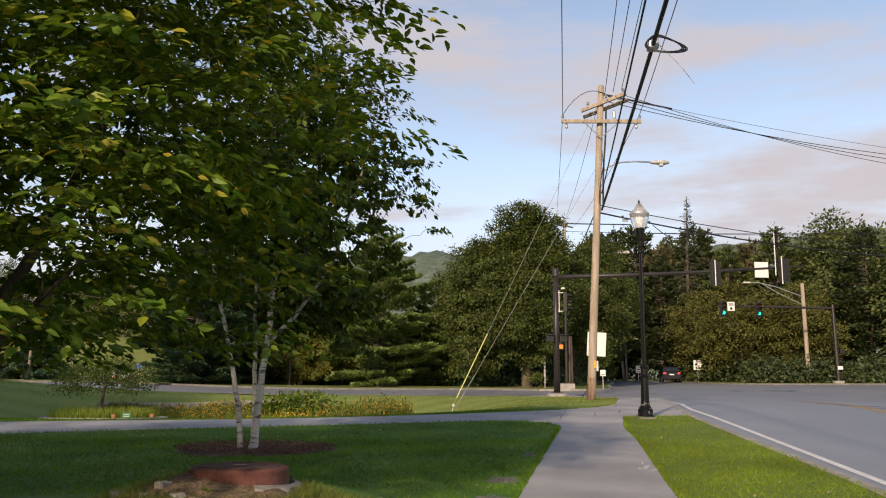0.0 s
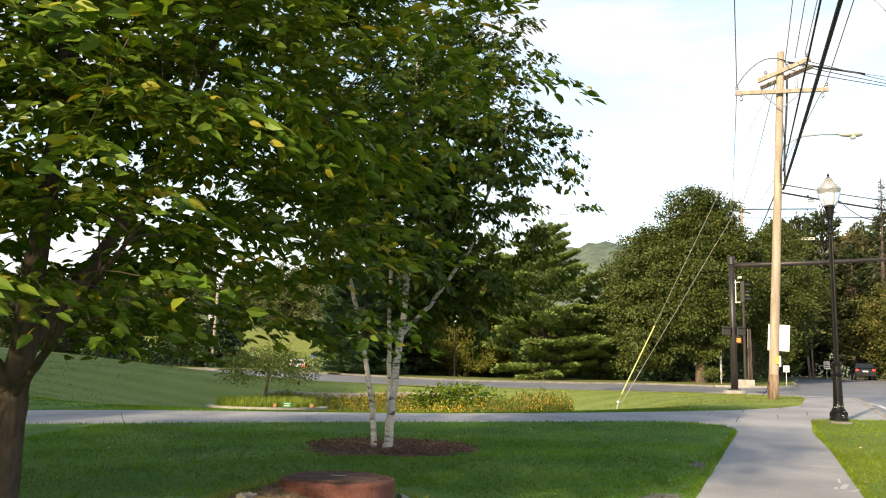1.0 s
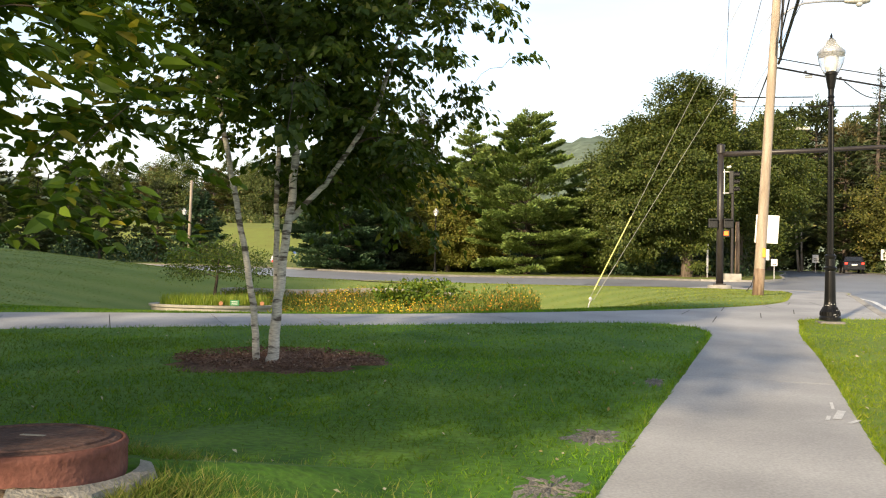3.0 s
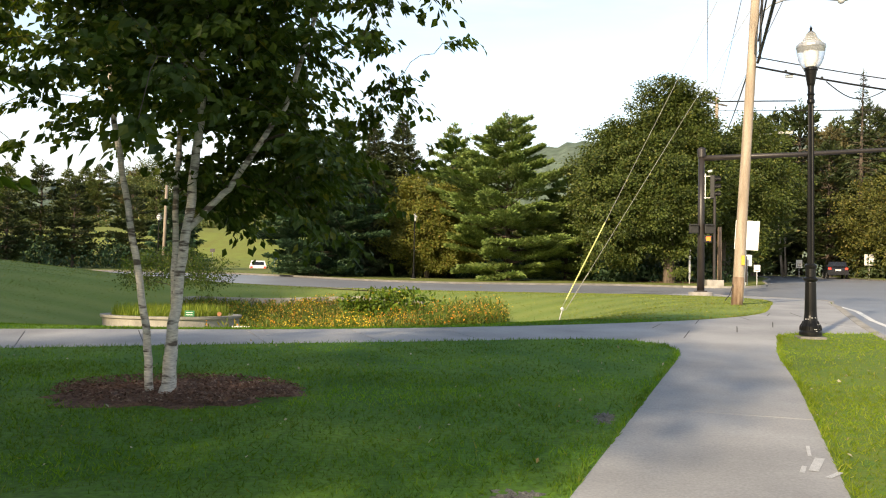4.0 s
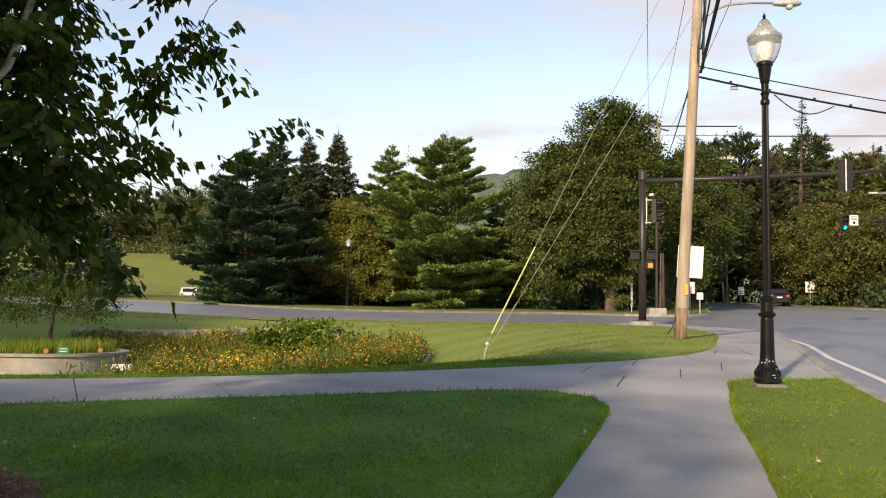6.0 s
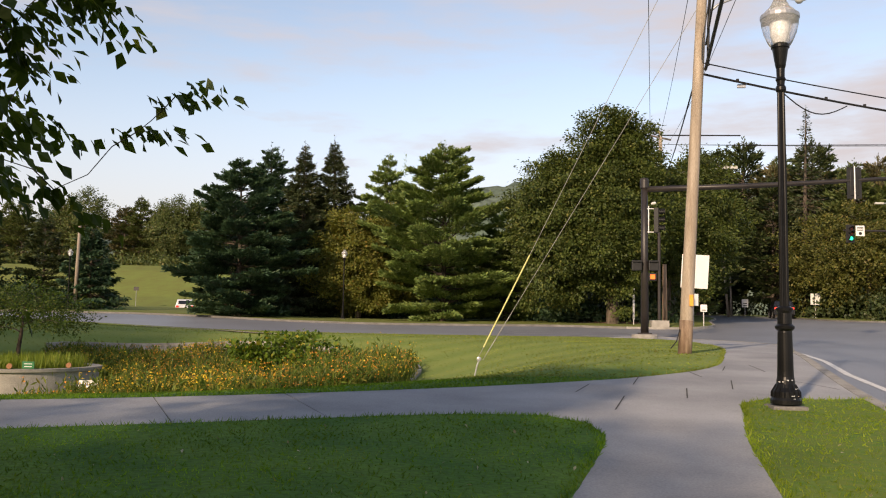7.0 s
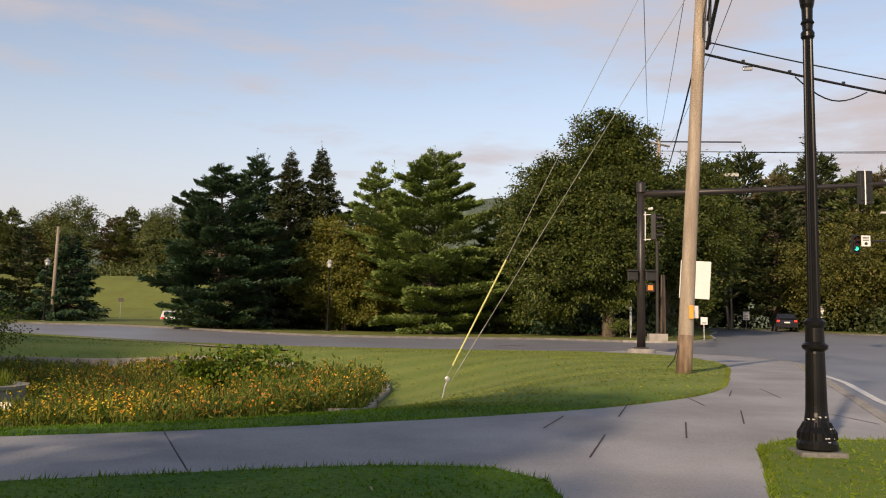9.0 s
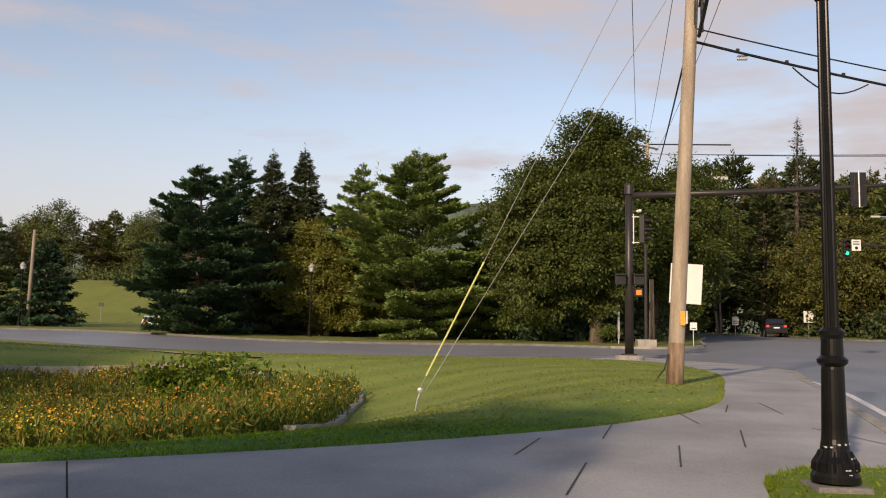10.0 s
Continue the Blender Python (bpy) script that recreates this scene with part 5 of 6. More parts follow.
def signal_head(parent, x, y, z, turn, lit=None, plate=True, s=1.0):
    """Three lenses with hoods on a backplate; the lenses look along -y before the turn."""
    m = pose(x, y, z, 0, 0, turn) @ Matrix.Diagonal((s, s, s, 1))
    head = part("signal_head", box(bmesh.new(), -0.17, 0.17, -0.1, 0.1, -0.53, 0.53, 0.02, m), M_housing, parent)
    if plate:
        part("backplate", box(bmesh.new(), -0.3, 0.3, 0.06, 0.075, -0.66, 0.66, 0, m), M_housing, head)
    for k, name in enumerate(("green", "amber", "red")):
        c = m @ pose(0, -0.11, -0.35 + 0.35 * k, 90)
        mat = M_green if lit == name else M_dim
        part("lens", lathe(bmesh.new(), [(0.001, -0.01), (0.14, 0.0), (0.1, 0.025), (0.01, 0.035)], 14, c), mat, head)
        bm = bmesh.new()
        rows = []
        for d in (0.0, 0.26):
            rows.append([bm.verts.new(c @ Vector((0.155 * math.cos(a), -0.155 * math.sin(a) * -1, d))) for a in [radians(-20 + 220 * i / 12) for i in range(13)]])
        for i in range(12):
            bm.faces.new((rows[0][i], rows[0][i + 1], rows[1][i + 1], rows[1][i]))
        bmesh.ops.solidify(bm, geom=bm.faces[:], thickness=0.008)
        part("hood", bm, M_housing, head)
    return head


signal_head(mast, 8.65, -0.15, 6.65, 180)
part("bracket", tube(bmesh.new(), [(8.65, -0.28, 5.95), (8.65, -0.28, 7.35)], 0.035, 8), M_galv, mast)
signal_head(mast, 12.45, -0.2, 6.85, 180)
part("bracket", tube(bmesh.new(), [(12.3, -0.33, 6.1), (12.3, -0.33, 7.6)], 0.035, 8), M_galv, mast)
part("bracket", tube(bmesh.new(), [(11.95, -0.33, 6.55), (11.95, -0.33, 8.9)], 0.035, 8), M_galv, mast)
signplate = part("lane_sign", box(bmesh.new(), 10.85, 11.6, -0.2, -0.17, 6.45, 7.3, 0.01), M_signwhite, mast, "blank back of a white lane sign")
part("detector", lathe(bmesh.new(), [(0.06, 7.0), (0.06, 7.3), (0.02, 7.36)], 10, Matrix.Translation((10.45, -0.2, 0))), M_dim, mast)
signal_head(mast, 0.48, -0.1, 5.0, 80, plate=False)
for a, b in (((0.16, -0.1, 4.45), (0.16, -0.1, 5.62)), ((0.1, -0.1, 4.5), (0.42, -0.1, 4.5)), ((0.1, -0.1, 5.5), (0.42, -0.1, 5.5))):
    part("bracket", tube(bmesh.new(), [a, b], 0.022, 8), M_signwhite, mast, "pale painted bracket")
part("detector", lathe(bmesh.new(), [(0.05, 0), (0.06, 0.03), (0.06, 0.2), (0.02, 0.24)], 12, pose(0.3, -0.1, 5.72, 90, 0, 30)), M_signwhite, mast, "small white camera")
for dx in (-0.36, 0.34):
    ped = part("walk_signal", box(bmesh.new(), dx - 0.21, dx + 0.21, -0.32, -0.08, 2.85, 3.28, 0.03), M_housing, mast, "black pedestrian signal")
    part("visor", box(bmesh.new(), dx - 0.2, dx + 0.2, -0.4, -0.32, 3.2, 3.26, 0.01), M_housing, ped)

corner = thing("pedestrian_signal", 10.9, 58.9, at(10.9, 58.9), "pedestrian signal post with a lit orange hand", "pedestrian signal")
part("footing", box(bmesh.new(), -0.5, 0.5, -0.4, 0.4, -0.2, 0.36, 0.03), M_concrete_old, corner)
part("post", tube(bmesh.new(), [(0, 0, 0.3), (0, 0, 5.4)], 0.09, 12), M_brownmetal, corner)
part("head", box(bmesh.new(), -0.62, -0.16, -0.2, 0.1, 2.6, 3.05, 0.03), M_housing, corner)
part("lit_hand", box(bmesh.new(), -0.53, -0.26, -0.215, -0.2, 2.7, 2.96, 0.004), M_orange, corner)

rmast = thing("traffic_light_mast", 38.3, 76, at(38.3, 76), "dark mast arm with lit green signals before the wood", "traffic light")
part("footing", lathe(bmesh.new(), [(0.5, -0.3), (0.5, 0.2), (0.45, 0.22)], 16), M_concrete_old, rmast)
part("pole", tube(bmesh.new(), [(0, 0, 0.2), (-0.1, 0, 7.0)], [0.17, 0.14], 12), M_brownmetal, rmast)
part("arm", tube(bmesh.new(), [(0, 0, 6.65), (-5, 0, 6.7), (-10.6, 0, 6.75)], [0.12, 0.1, 0.06], 10), M_brownmetal, rmast)
signal_head(rmast, -10.1, -0.1, 6.5, 0, "green", True, 1.05)
signal_head(rmast, -6.9, -0.1, 6.45, 0, "green", True, 1.05)
sg = part("turn_sign", box(bmesh.new(), -9.75, -9.1, -0.2, -0.17, 6.3, 7.1, 0.01), M_signwhite, rmast, "white lane sign with a dark dot")
part("dot", lathe(bmesh.new(), [(0.12, 0), (0.1, 0.01)], 12, Matrix.Translation((-9.42, -0.205, 6.5)) @ Matrix.Rotation(1.57, 4, "X")), M_housing, sg)
for k in range(3):
    part("text_bar", box(bmesh.new(), -9.65, -9.2, -0.21, -0.203, 6.72 + 0.11 * k, 6.77 + 0.11 * k), M_housing, sg)
part("walk_signal", box(bmesh.new(), 0.2, 0.62, -0.25, 0.1, 2.6, 3.0, 0.03), M_housing, rmast)
part("plate", box(bmesh.new(), -0.1, 0.35, -0.2, -0.18, 1.2, 1.5), M_signwhite, rmast)

rpole = thing("roadway_light", 37.4, 80, at(37.4, 80), "tall wooden light pole with a trussed metal arm", "street light")
part("pole", tube(bmesh.new(), [(0.1, 0, -0.2), (0, 0, 9.3)], [0.2, 0.17], 12), M_wood, rpole)
part("arm", tube(bmesh.new(), [(0, -0.1, 8.0), (-2.5, -0.1, 8.9), (-4.2, -0.1, 9.3), (-5.2, -0.1, 9.3)], 0.05, 8), M_galv, rpole)
part("arm", tube(bmesh.new(), [(0, -0.1, 7.2), (-2.5, -0.1, 8.4), (-3.9, -0.1, 9.2)], 0.04, 8), M_galv, rpole)
part("luminaire", box(bmesh.new(), -5.7, -5.0, -0.22, 0.02, 9.22, 9.38, 0.05), M_cobra, rpole)

# ---- road signs ----
def road_sign(x, y, z0, w, h, label, turn=0, post=True, bars=0, face=None, tilt=0.0):
    ob = thing("road_sign", x, y, at(x, y), label, "road sign", turn=turn)
    b = part("plate", box(bmesh.new(), -w / 2, w / 2, -0.012, 0.012, z0, z0 + h, 0.004, pose(0, 0, 0, 0, tilt, 0)), face or M_signwhite, ob)
    if post:
        part("post", tube(bmesh.new(), [(0, 0.035, -0.2), (0, 0.035, z0 + h)], 0.03, 6), M_galv, ob)
    for k in range(bars):
        part("text_bar", box(bmesh.new(), -w * 0.32, w * 0.32, -0.02, -0.014, z0 + h * (0.18 + 0.25 * k), z0 + h * (0.28 + 0.25 * k)), M_housing, b)
    return ob


big_sign = road_sign(6.72, 31.0, 2.845 - at(6.72, 31.0), 0.66, 0.85, "large blank white sign back behind the leaning pole", -10, False, tilt=3.5)
part("post", tube(bmesh.new(), [(0.0, 0.04, -0.2), (0.12, 0.04, 2.3)], 0.028, 6), M_galv, big_sign)
road_sign(13.2, 60.6, 1.2, 0.6, 0.7, "pale back of a street sign on a post", 20)
road_sign(13.0, 60.2, 0.2, 0.2, 1.6, "slim dark marker post at the far corner", 0, True, 0, M_brownmetal)
road_sign(13.75, 60.5, 0.85, 0.38, 0.42, "small yellowish sign on a short post", 0, True, 1)
limit = road_sign(30.1, 89, 1.2, 0.85, 1.0, "white speed limit sign with black figures", 0)
road_sign(25.8, 96, 0.9, 0.6, 0.8, "small white sign beside the far road", 0, True, 2)
road_sign(19.0, 96, 1.8, 0.6, 0.35, "small far white sign in the shade", 0, True)
road_sign(10.0, 62.5, 0.3, 0.12, 1.9, "thin grey marker post under the tree", 0, True, 0, M_galv)
txt = bpy.data.curves.new("figures", "FONT")
txt.body, txt.size, txt.align_x, txt.extrude = "35", 0.52, "CENTER", 0.004
figures = new("figures", txt)
dg = bpy.context.evaluated_depsgraph_get()
fig_mesh = bpy.data.meshes.new_from_object(figures.evaluated_get(dg))
bpy.data.objects.remove(figures)
fig_mesh.materials.clear()
fig_mesh.materials.append(M_housing)
fig = child(new("figures", fig_mesh), limit, "black painted figures")
fig.matrix_basis = pose(0, -0.022, 1.3, 90)

# ---- vehicles ----
M_carblack = material("black_car_paint", (0.01, 0.01, 0.012), (0.014, 0.014, 0.016), 0.2, 3, 40, 0, spec=0.7)
M_carwhite = material("white_car_paint", (0.74, 0.74, 0.74), (0.78, 0.78, 0.78), 0.25, 3, 40, 0, spec=0.6)
M_glass = material("dark_car_glass", (0.015, 0.017, 0.02), (0.02, 0.022, 0.025), 0.08, 3, 40, 0, spec=0.8)
M_tyre = material("tyre_rubber", (0.012, 0.012, 0.012), (0.02, 0.02, 0.02), 0.85, 5, 40, 0.1)
M_red = glow("lit_red_lamp", (0.9, 0.04, 0.02), 0.6)


def vehicle(x, y, turn, label, paint, drop=0.0):
    """An estate-like car 4.6 m long, its back towards -y before the turn."""
    ob = thing("car", x, y, at(x, y) + drop, label, "car", turn=turn)
    prof = [(-2.25, 0.35), (-2.3, 0.75), (-2.2, 1.0), (-1.95, 1.08), (-1.7, 1.55), (-1.3, 1.66), (0.2, 1.64), (0.95, 1.08), (2.0, 0.95), (2.28, 0.75), (2.25, 0.35)]
    bm = bmesh.new()
    rows = []
    for s in (-0.9, -0.82, 0.82, 0.9):
        k = 0.0 if abs(s) > 0.85 else 1.0
        rows.append([bm.verts.new((s * (0.82 if (zz > 1.1 and abs(s) > 0.85) else 0.9 if zz > 1.1 else 1), yy, zz - (0.0 if k else 0.03))) for yy, zz in prof])
    for a, b in zip(rows, rows[1:]):
        for i in range(len(prof)):
            j = (i + 1) % len(prof)
            bm.faces.new((a[i], a[j], b[j], b[i]))
    bm.faces.new(rows[0][::-1]), bm.faces.new(rows[-1])
    bmesh.ops.recalc_face_normals(bm, faces=bm.faces[:])
    body = part("body", bm, paint, ob, "", False)
    part("rear_window", box(bmesh.new(), -0.62, 0.62, -0.012, 0.012, -0.2, 0.2, 0, pose(0, -1.86, 1.33, -28)), M_glass, body)
    for s in (-1, 1):
        part("side_window", box(bmesh.new(), -0.01, 0.01, -1.5, 0.45, 1.12, 1.5, 0, pose(s * 0.765, 0, 0)), M_glass, body)
        part("tail_lamp", box(bmesh.new(), s * 0.72 - 0.12, s * 0.72 + 0.12, -2.34, -2.22, 0.82, 1.0, 0.01), M_red, body, "red tail lamp")
        for yy in (-1.4, 1.4):
            w = part("wheel", lathe(bmesh.new(), [(0.2, -0.1), (0.32, -0.1), (0.34, -0.06), (0.34, 0.06), (0.32, 0.1), (0.2, 0.1)], 20, pose(s * 0.82, yy, 0.34, 0, 90, 0)), M_tyre, ob)
            part("rim", lathe(bmesh.new(), [(0.2, -0.105), (0.2, 0.105)], 14, pose(s * 0.82, yy, 0.34, 0, 90, 0)), M_galv, w)
    part("plate", box(bmesh.new(), -0.24, 0.24, -2.33, -2.31, 0.72, 0.84), M_signwhite, body)
    return ob


vehicle(28.0, 92.0, -10, "black sport utility car driving away on the main road", M_carblack, -0.11)
vehicle(-31.5, 98.5, 20, "white car parked below the grassy bank", M_carwhite, -0.85)


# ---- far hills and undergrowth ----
# paler and bluer than the woods: distance haze mixed into the colour
M_hill = material("hazy_forested_hill", (0.085, 0.12, 0.085), (0.13, 0.165, 0.125), 1.0, 0.02, 0.12, 0.8, speck=0.4)


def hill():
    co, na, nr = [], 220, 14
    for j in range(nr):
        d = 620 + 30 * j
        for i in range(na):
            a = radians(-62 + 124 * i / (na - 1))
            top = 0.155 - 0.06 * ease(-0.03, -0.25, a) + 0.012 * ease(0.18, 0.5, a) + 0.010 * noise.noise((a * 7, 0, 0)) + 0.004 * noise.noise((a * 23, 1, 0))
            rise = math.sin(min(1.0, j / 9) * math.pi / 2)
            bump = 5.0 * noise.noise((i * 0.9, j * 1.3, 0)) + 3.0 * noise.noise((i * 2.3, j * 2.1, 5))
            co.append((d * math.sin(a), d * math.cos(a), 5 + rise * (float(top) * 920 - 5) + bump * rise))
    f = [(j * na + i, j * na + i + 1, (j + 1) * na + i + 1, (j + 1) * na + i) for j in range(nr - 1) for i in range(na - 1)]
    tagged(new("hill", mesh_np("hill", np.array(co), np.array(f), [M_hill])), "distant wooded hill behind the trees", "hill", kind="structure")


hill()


def scrub(name, bands, label, mat, seed, leaf=0.3, per=90):
    """Undergrowth: lumps of leaves along plan lines (x0, y0, x1, y1, depth, height, count)."""
    rng = np.random.default_rng(seed)
    P, N = [], []
    for x0, y0, x1, y1, deep, tall, count in bands:
        for _ in range(count):
            t, s = rng.uniform(), deep * rng.uniform()
            dx, dy = x1 - x0, y1 - y0
            L = math.hypot(dx, dy)
            cx, cy = x0 + dx * t - dy / L * s, y0 + dy * t + dx / L * s
            r = tall * rng.uniform(0.3, 0.62)
            d = unit(rng.normal(0, 1, (per, 3)))
            d[:, 2] = np.abs(d[:, 2])
            q = np.array([cx, cy, 0]) + d * np.array([r * 1.2, r * 1.2, r * 1.5]) * rng.uniform(0.75, 1.05, (per, 1))
            q[:, 2] += height(q[:, 0], q[:, 1])
            P.append(q)
            N.append(d)
    P, N = np.concatenate(P), np.concatenate(N)
    D = unit(rng.normal(0, 1, P.shape) + np.array([0, 0, -0.2]))
    co, f = leaves(P, D, unit(N + rng.normal(0, 0.5, P.shape)), leaf * rng.uniform(0.7, 1.3, len(P)), DIAMOND)
    tagged(new(name, mesh_np(name, co, f, [mat])), label, "undergrowth", kind="stuff")


scrub("undergrowth", [(31, 79.5, 60, 73, 6, 3.2, 120), (60, 73, 90, 68, 5, 5, 60), (30.5, 86, 31.5, 104, -5, 3.0, 40), (12.8, 66, 18.5, 96, 6, 3.2, 70), (18, 96, 12, 130, 5, 4, 40), (31, 104, 20, 150, -8, 5, 60), (31, 90, 60, 80, 8, 4.5, 90)], "dense shrubs along the edge of the wood, with shade in their colour", M_shade, 51, 0.34, 110)
# gloom below the trees is put into the colour of these shrubs
scrub("undergrowth", [(4.5, 66.5, 12.5, 66, 5, 2.2, 50), (-6, 74, 6, 74, 6, 3.0, 60), (-18, 80, -6, 80, 5, 4.0, 60), (-20, 68, -13, 68, 4, 1.6, 20), (-70, 72, -36, 77, 6, 4.2, 90)], "low shrubs under the trees, coloured dark to stand for shade", M_pine_shaded, 52, 0.3, 100)
scrub("undergrowth", [(-95, 133, -26, 133, 7, 3.0, 140), (-60, 92, -42, 89, 5, 3.0, 40)], "shrubs at the foot of the far wood", M_woods, 53, 0.4, 90)

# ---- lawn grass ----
# verge blades are lighter and yellower, to carry sunlight in their colour
M_verge = leaf_material("sunlit_verge_blades", (0.12, 0.20, 0.010), (0.26, 0.335, 0.026), (0.36, 0.36, 0.09), 0.08, 0.45, 0.6)
M_fargrass = leaf_material("dry_lawn_blades", (0.12, 0.165, 0.02), (0.22, 0.26, 0.05), (0.34, 0.31, 0.1), 0.15, 0.3, 0.6, 0.16)
M_grass = leaf_material("grass_blades", (0.046, 0.12, 0.005), (0.15, 0.28, 0.018), (0.24, 0.25, 0.06), 0.06, 0.45, 0.6, 0.14)
M_dry = leaf_material("dry_grass_blades", (0.09, 0.16, 0.02), (0.22, 0.25, 0.06), (0.36, 0.3, 0.12), 0.2, 0.3, 0.7)


def on_lawn(x, y):
    return ~(inside(pave_line, x, y) | inside(road_line, x, y) | inside(bed_line, x, y) | (np.hypot((x + 2.05) / 1.12, (y - 12.35) / 0.78) < 1) | (np.hypot(x + 1.27, y - 6.96) < 0.5) | (np.hypot(x + 9.7, y - 29) < 2.05))


def blades(x, y, length, rng, lean=0.45, wide=1.0):
    n = len(x)
    P = np.column_stack([x, y, height(x, y) - 0.004])
    D = unit(np.column_stack([rng.normal(0, lean, n), rng.normal(0, lean, n), np.ones(n)]))
    N = unit(np.column_stack([rng.normal(0, 1, n), rng.normal(0, 1, n), np.zeros(n)]))
    return leaves(P, D, N, length, (BLADE[0] * np.array([1, wide, 1]), BLADE[1]))


def grass():
    rng = np.random.default_rng(11)
    sets = []
    for x0, x1, y0, y1, n, l, wide in ((-7, 7.5, 2.0, 14, 420000, 0.036, 1.7), (-9, 7.5, 14, 22, 140000, 0.03, 2.6), (-22, 9, 17, 47, 150000, 0.04, 4.0)):
        x, y = rng.uniform(x0, x1, n), rng.uniform(y0, y1, n)
        patch = np.sin(x * 1.7 + 2 * np.sin(y * 0.9)) * np.sin(y * 1.3 + 1.5 * np.sin(x * 0.7))
        k = on_lawn(x, y) & (rng.uniform(0, 1, n) < 0.75 + 0.35 * patch)
        x, y = x[k], y[k]
        for px, py, r in ((1.06, 9.55, 0.2), (0.8, 8.3, 0.22), (1.68, 11.92, 0.12), (0.5, 6.2, 0.2)):
            q = np.hypot(x - px - 0.2 * (y - py), (y - py) * 0.55) > r * rng.uniform(0.6, 1.3, len(x))
            x, y = x[q], y[q]
        tuft = 0.5 + 0.5 * np.sin(x * 33 + 3 * np.sin(y * 21)) * np.sin(y * 29 + 3 * np.sin(x * 25))
        sets.append(blades(x, y, l * (0.45 + 1.0 * tuft) * rng.uniform(0.6, 1.3, len(x)), rng, 0.8 if y0 < 15 else 2.2, wide))
    # longer fringe along the pavement and round the lamp
    edge = np.array(pave_line)
    i = rng.integers(0, len(edge), 60000)
    e = edge[i] + (edge[(i + 1) % len(edge)] - edge[i]) * rng.uniform(0, 1, (60000, 1)) + rng.normal(0, 0.045, (60000, 2))
    k = on_lawn(e[:, 0], e[:, 1]) & (e[:, 1] > 1) & (e[:, 1] < 34) & (e[:, 0] > -14)
    e = e[k]
    sets.append(blades(e[:, 0], e[:, 1], 0.05 * rng.uniform(0.5, 1.4, len(e)), rng, 0.6, 1.6))
    verge = [(c.reshape(-1, 3, 3)) for c, g in sets]
    c = np.concatenate(verge)
    mid = c.mean(1)
    # blades on the verge side, split off to take the sunlit colour
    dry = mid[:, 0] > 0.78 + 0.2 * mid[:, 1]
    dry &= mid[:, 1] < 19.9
    for name, sel, mat, label in (("grass", ~dry & (mid[:, 1] < 21.5), M_grass, "short mown green lawn grass"), ("far_grass", ~dry & (mid[:, 1] >= 21.5), M_fargrass, "mown, slightly dry lawn grass in stripes"), ("verge_grass", dry, M_verge, "yellow-green road verge grass, sunlight put into its colour")):
        q = c[sel].reshape(-1, 3)
        tagged(new(name, mesh_np(name, q, np.arange(len(q)).reshape(-1, 3), [mat])), label, "grass", kind="stuff")
    # straggling dry grass round the manhole ring
    a, r = rng.uniform(0, 6.283, 60000), np.abs(rng.normal(0, 0.75, 60000)) + 0.46
    x, y = -1.35 + r * np.cos(a) * 1.2, 6.9 + r * np.sin(a) * 0.9 - 0.2
    k = on_lawn(x, y) & (rng.uniform(0, 1, 60000) < np.exp(-r * 0.6) * (0.35 + 0.65 * (np.sin(x * 7 + 2 * np.sin(y * 5)) > -0.2)))
    co, f = blades(x[k], y[k], rng.uniform(0.035, 0.10, k.sum()), rng, 0.8, 0.55)
    tagged(new("dry_grass", mesh_np("dry_grass", co, f, [M_dry])), "long straggling half-dry grass", "grass", kind="stuff")


grass()


# worn gravel patches, mulch, clover
def disc(name, x, y, rx, ry, lift, mat, label, category, seed, rough=0.012, turn=0.0, kind=""):
    rng = random.Random(seed)
    ob = thing(name, x, y, 0, label, category, kind=kind)
    bm = bmesh.new()
    c = bm.verts.new((0, 0, at(x, y) + lift))
    prev = [c]
    ph = [rng.uniform(0, 6.28) for _ in range(4)]
    for j in range(1, 9):
        ring = []
        for i in range(44):
            a = 6.2832 * i / 44
            s = j / 8 * (1 + 0.14 * math.sin(2 * a + ph[0]) + 0.11 * math.sin(5 * a + ph[1]) + 0.09 * math.sin(9 * a + ph[2]) + 0.06 * math.sin(14 * a + ph[3]))
            px, py = rx * s * math.cos(a), ry * s * math.sin(a)
            px, py = px * math.cos(turn) - py * math.sin(turn), px * math.sin(turn) + py * math.cos(turn)
            edge = 1 - (j / 8) ** 3
            ring.append(bm.verts.new((px, py, at(x + px, y + py) + lift * edge - 0.01 * (1 - edge) + rng.uniform(-rough, rough) * (j < 8))))
        for i in range(44):
            k = (i + 1) % 44
            if j == 1:
                bm.faces.new((c, ring[i], ring[k]))
            else:
                bm.faces.new((prev[i], ring[i], ring[k], prev[k]))
        prev = ring
    part("surface", bm, mat, ob)
    return ob


M_mulch = material("bark_mulch", (0.10, 0.055, 0.038), (0.20, 0.115, 0.08), 0.95, 6, 40, 1.0, speck=0.6)
M_gravel = material("gravel_dirt", (0.11, 0.105, 0.095), (0.2, 0.19, 0.17), 0.95, 9, 70, 1.0, speck=0.5)
M_dirt = material("bare_soil", (0.10, 0.07, 0.045), (0.19, 0.14, 0.09), 0.95, 3, 40, 1.0, speck=0.5)
mulch = disc("mulch_ring", -2.05, 12.35, 1.15, 0.8, 0.05, M_mulch, "oval of reddish brown bark mulch under the birch", "mulch", 2, 0.014)
for x, y, rx, ry, s in ((1.06, 9.55, 0.2, 0.36, 3), (0.8, 8.3, 0.21, 0.38, 4), (1.68, 11.92, 0.12, 0.26, 5), (0.5, 6.2, 0.18, 0.3, 6), (-0.45, 7.6, 0.22, 0.14, 7)):
    disc("worn_patch", x, y, rx, ry, 0.006, M_gravel, "small worn patch of bare gravelly soil in the lawn", "soil patch", s, 0.009, -0.2)
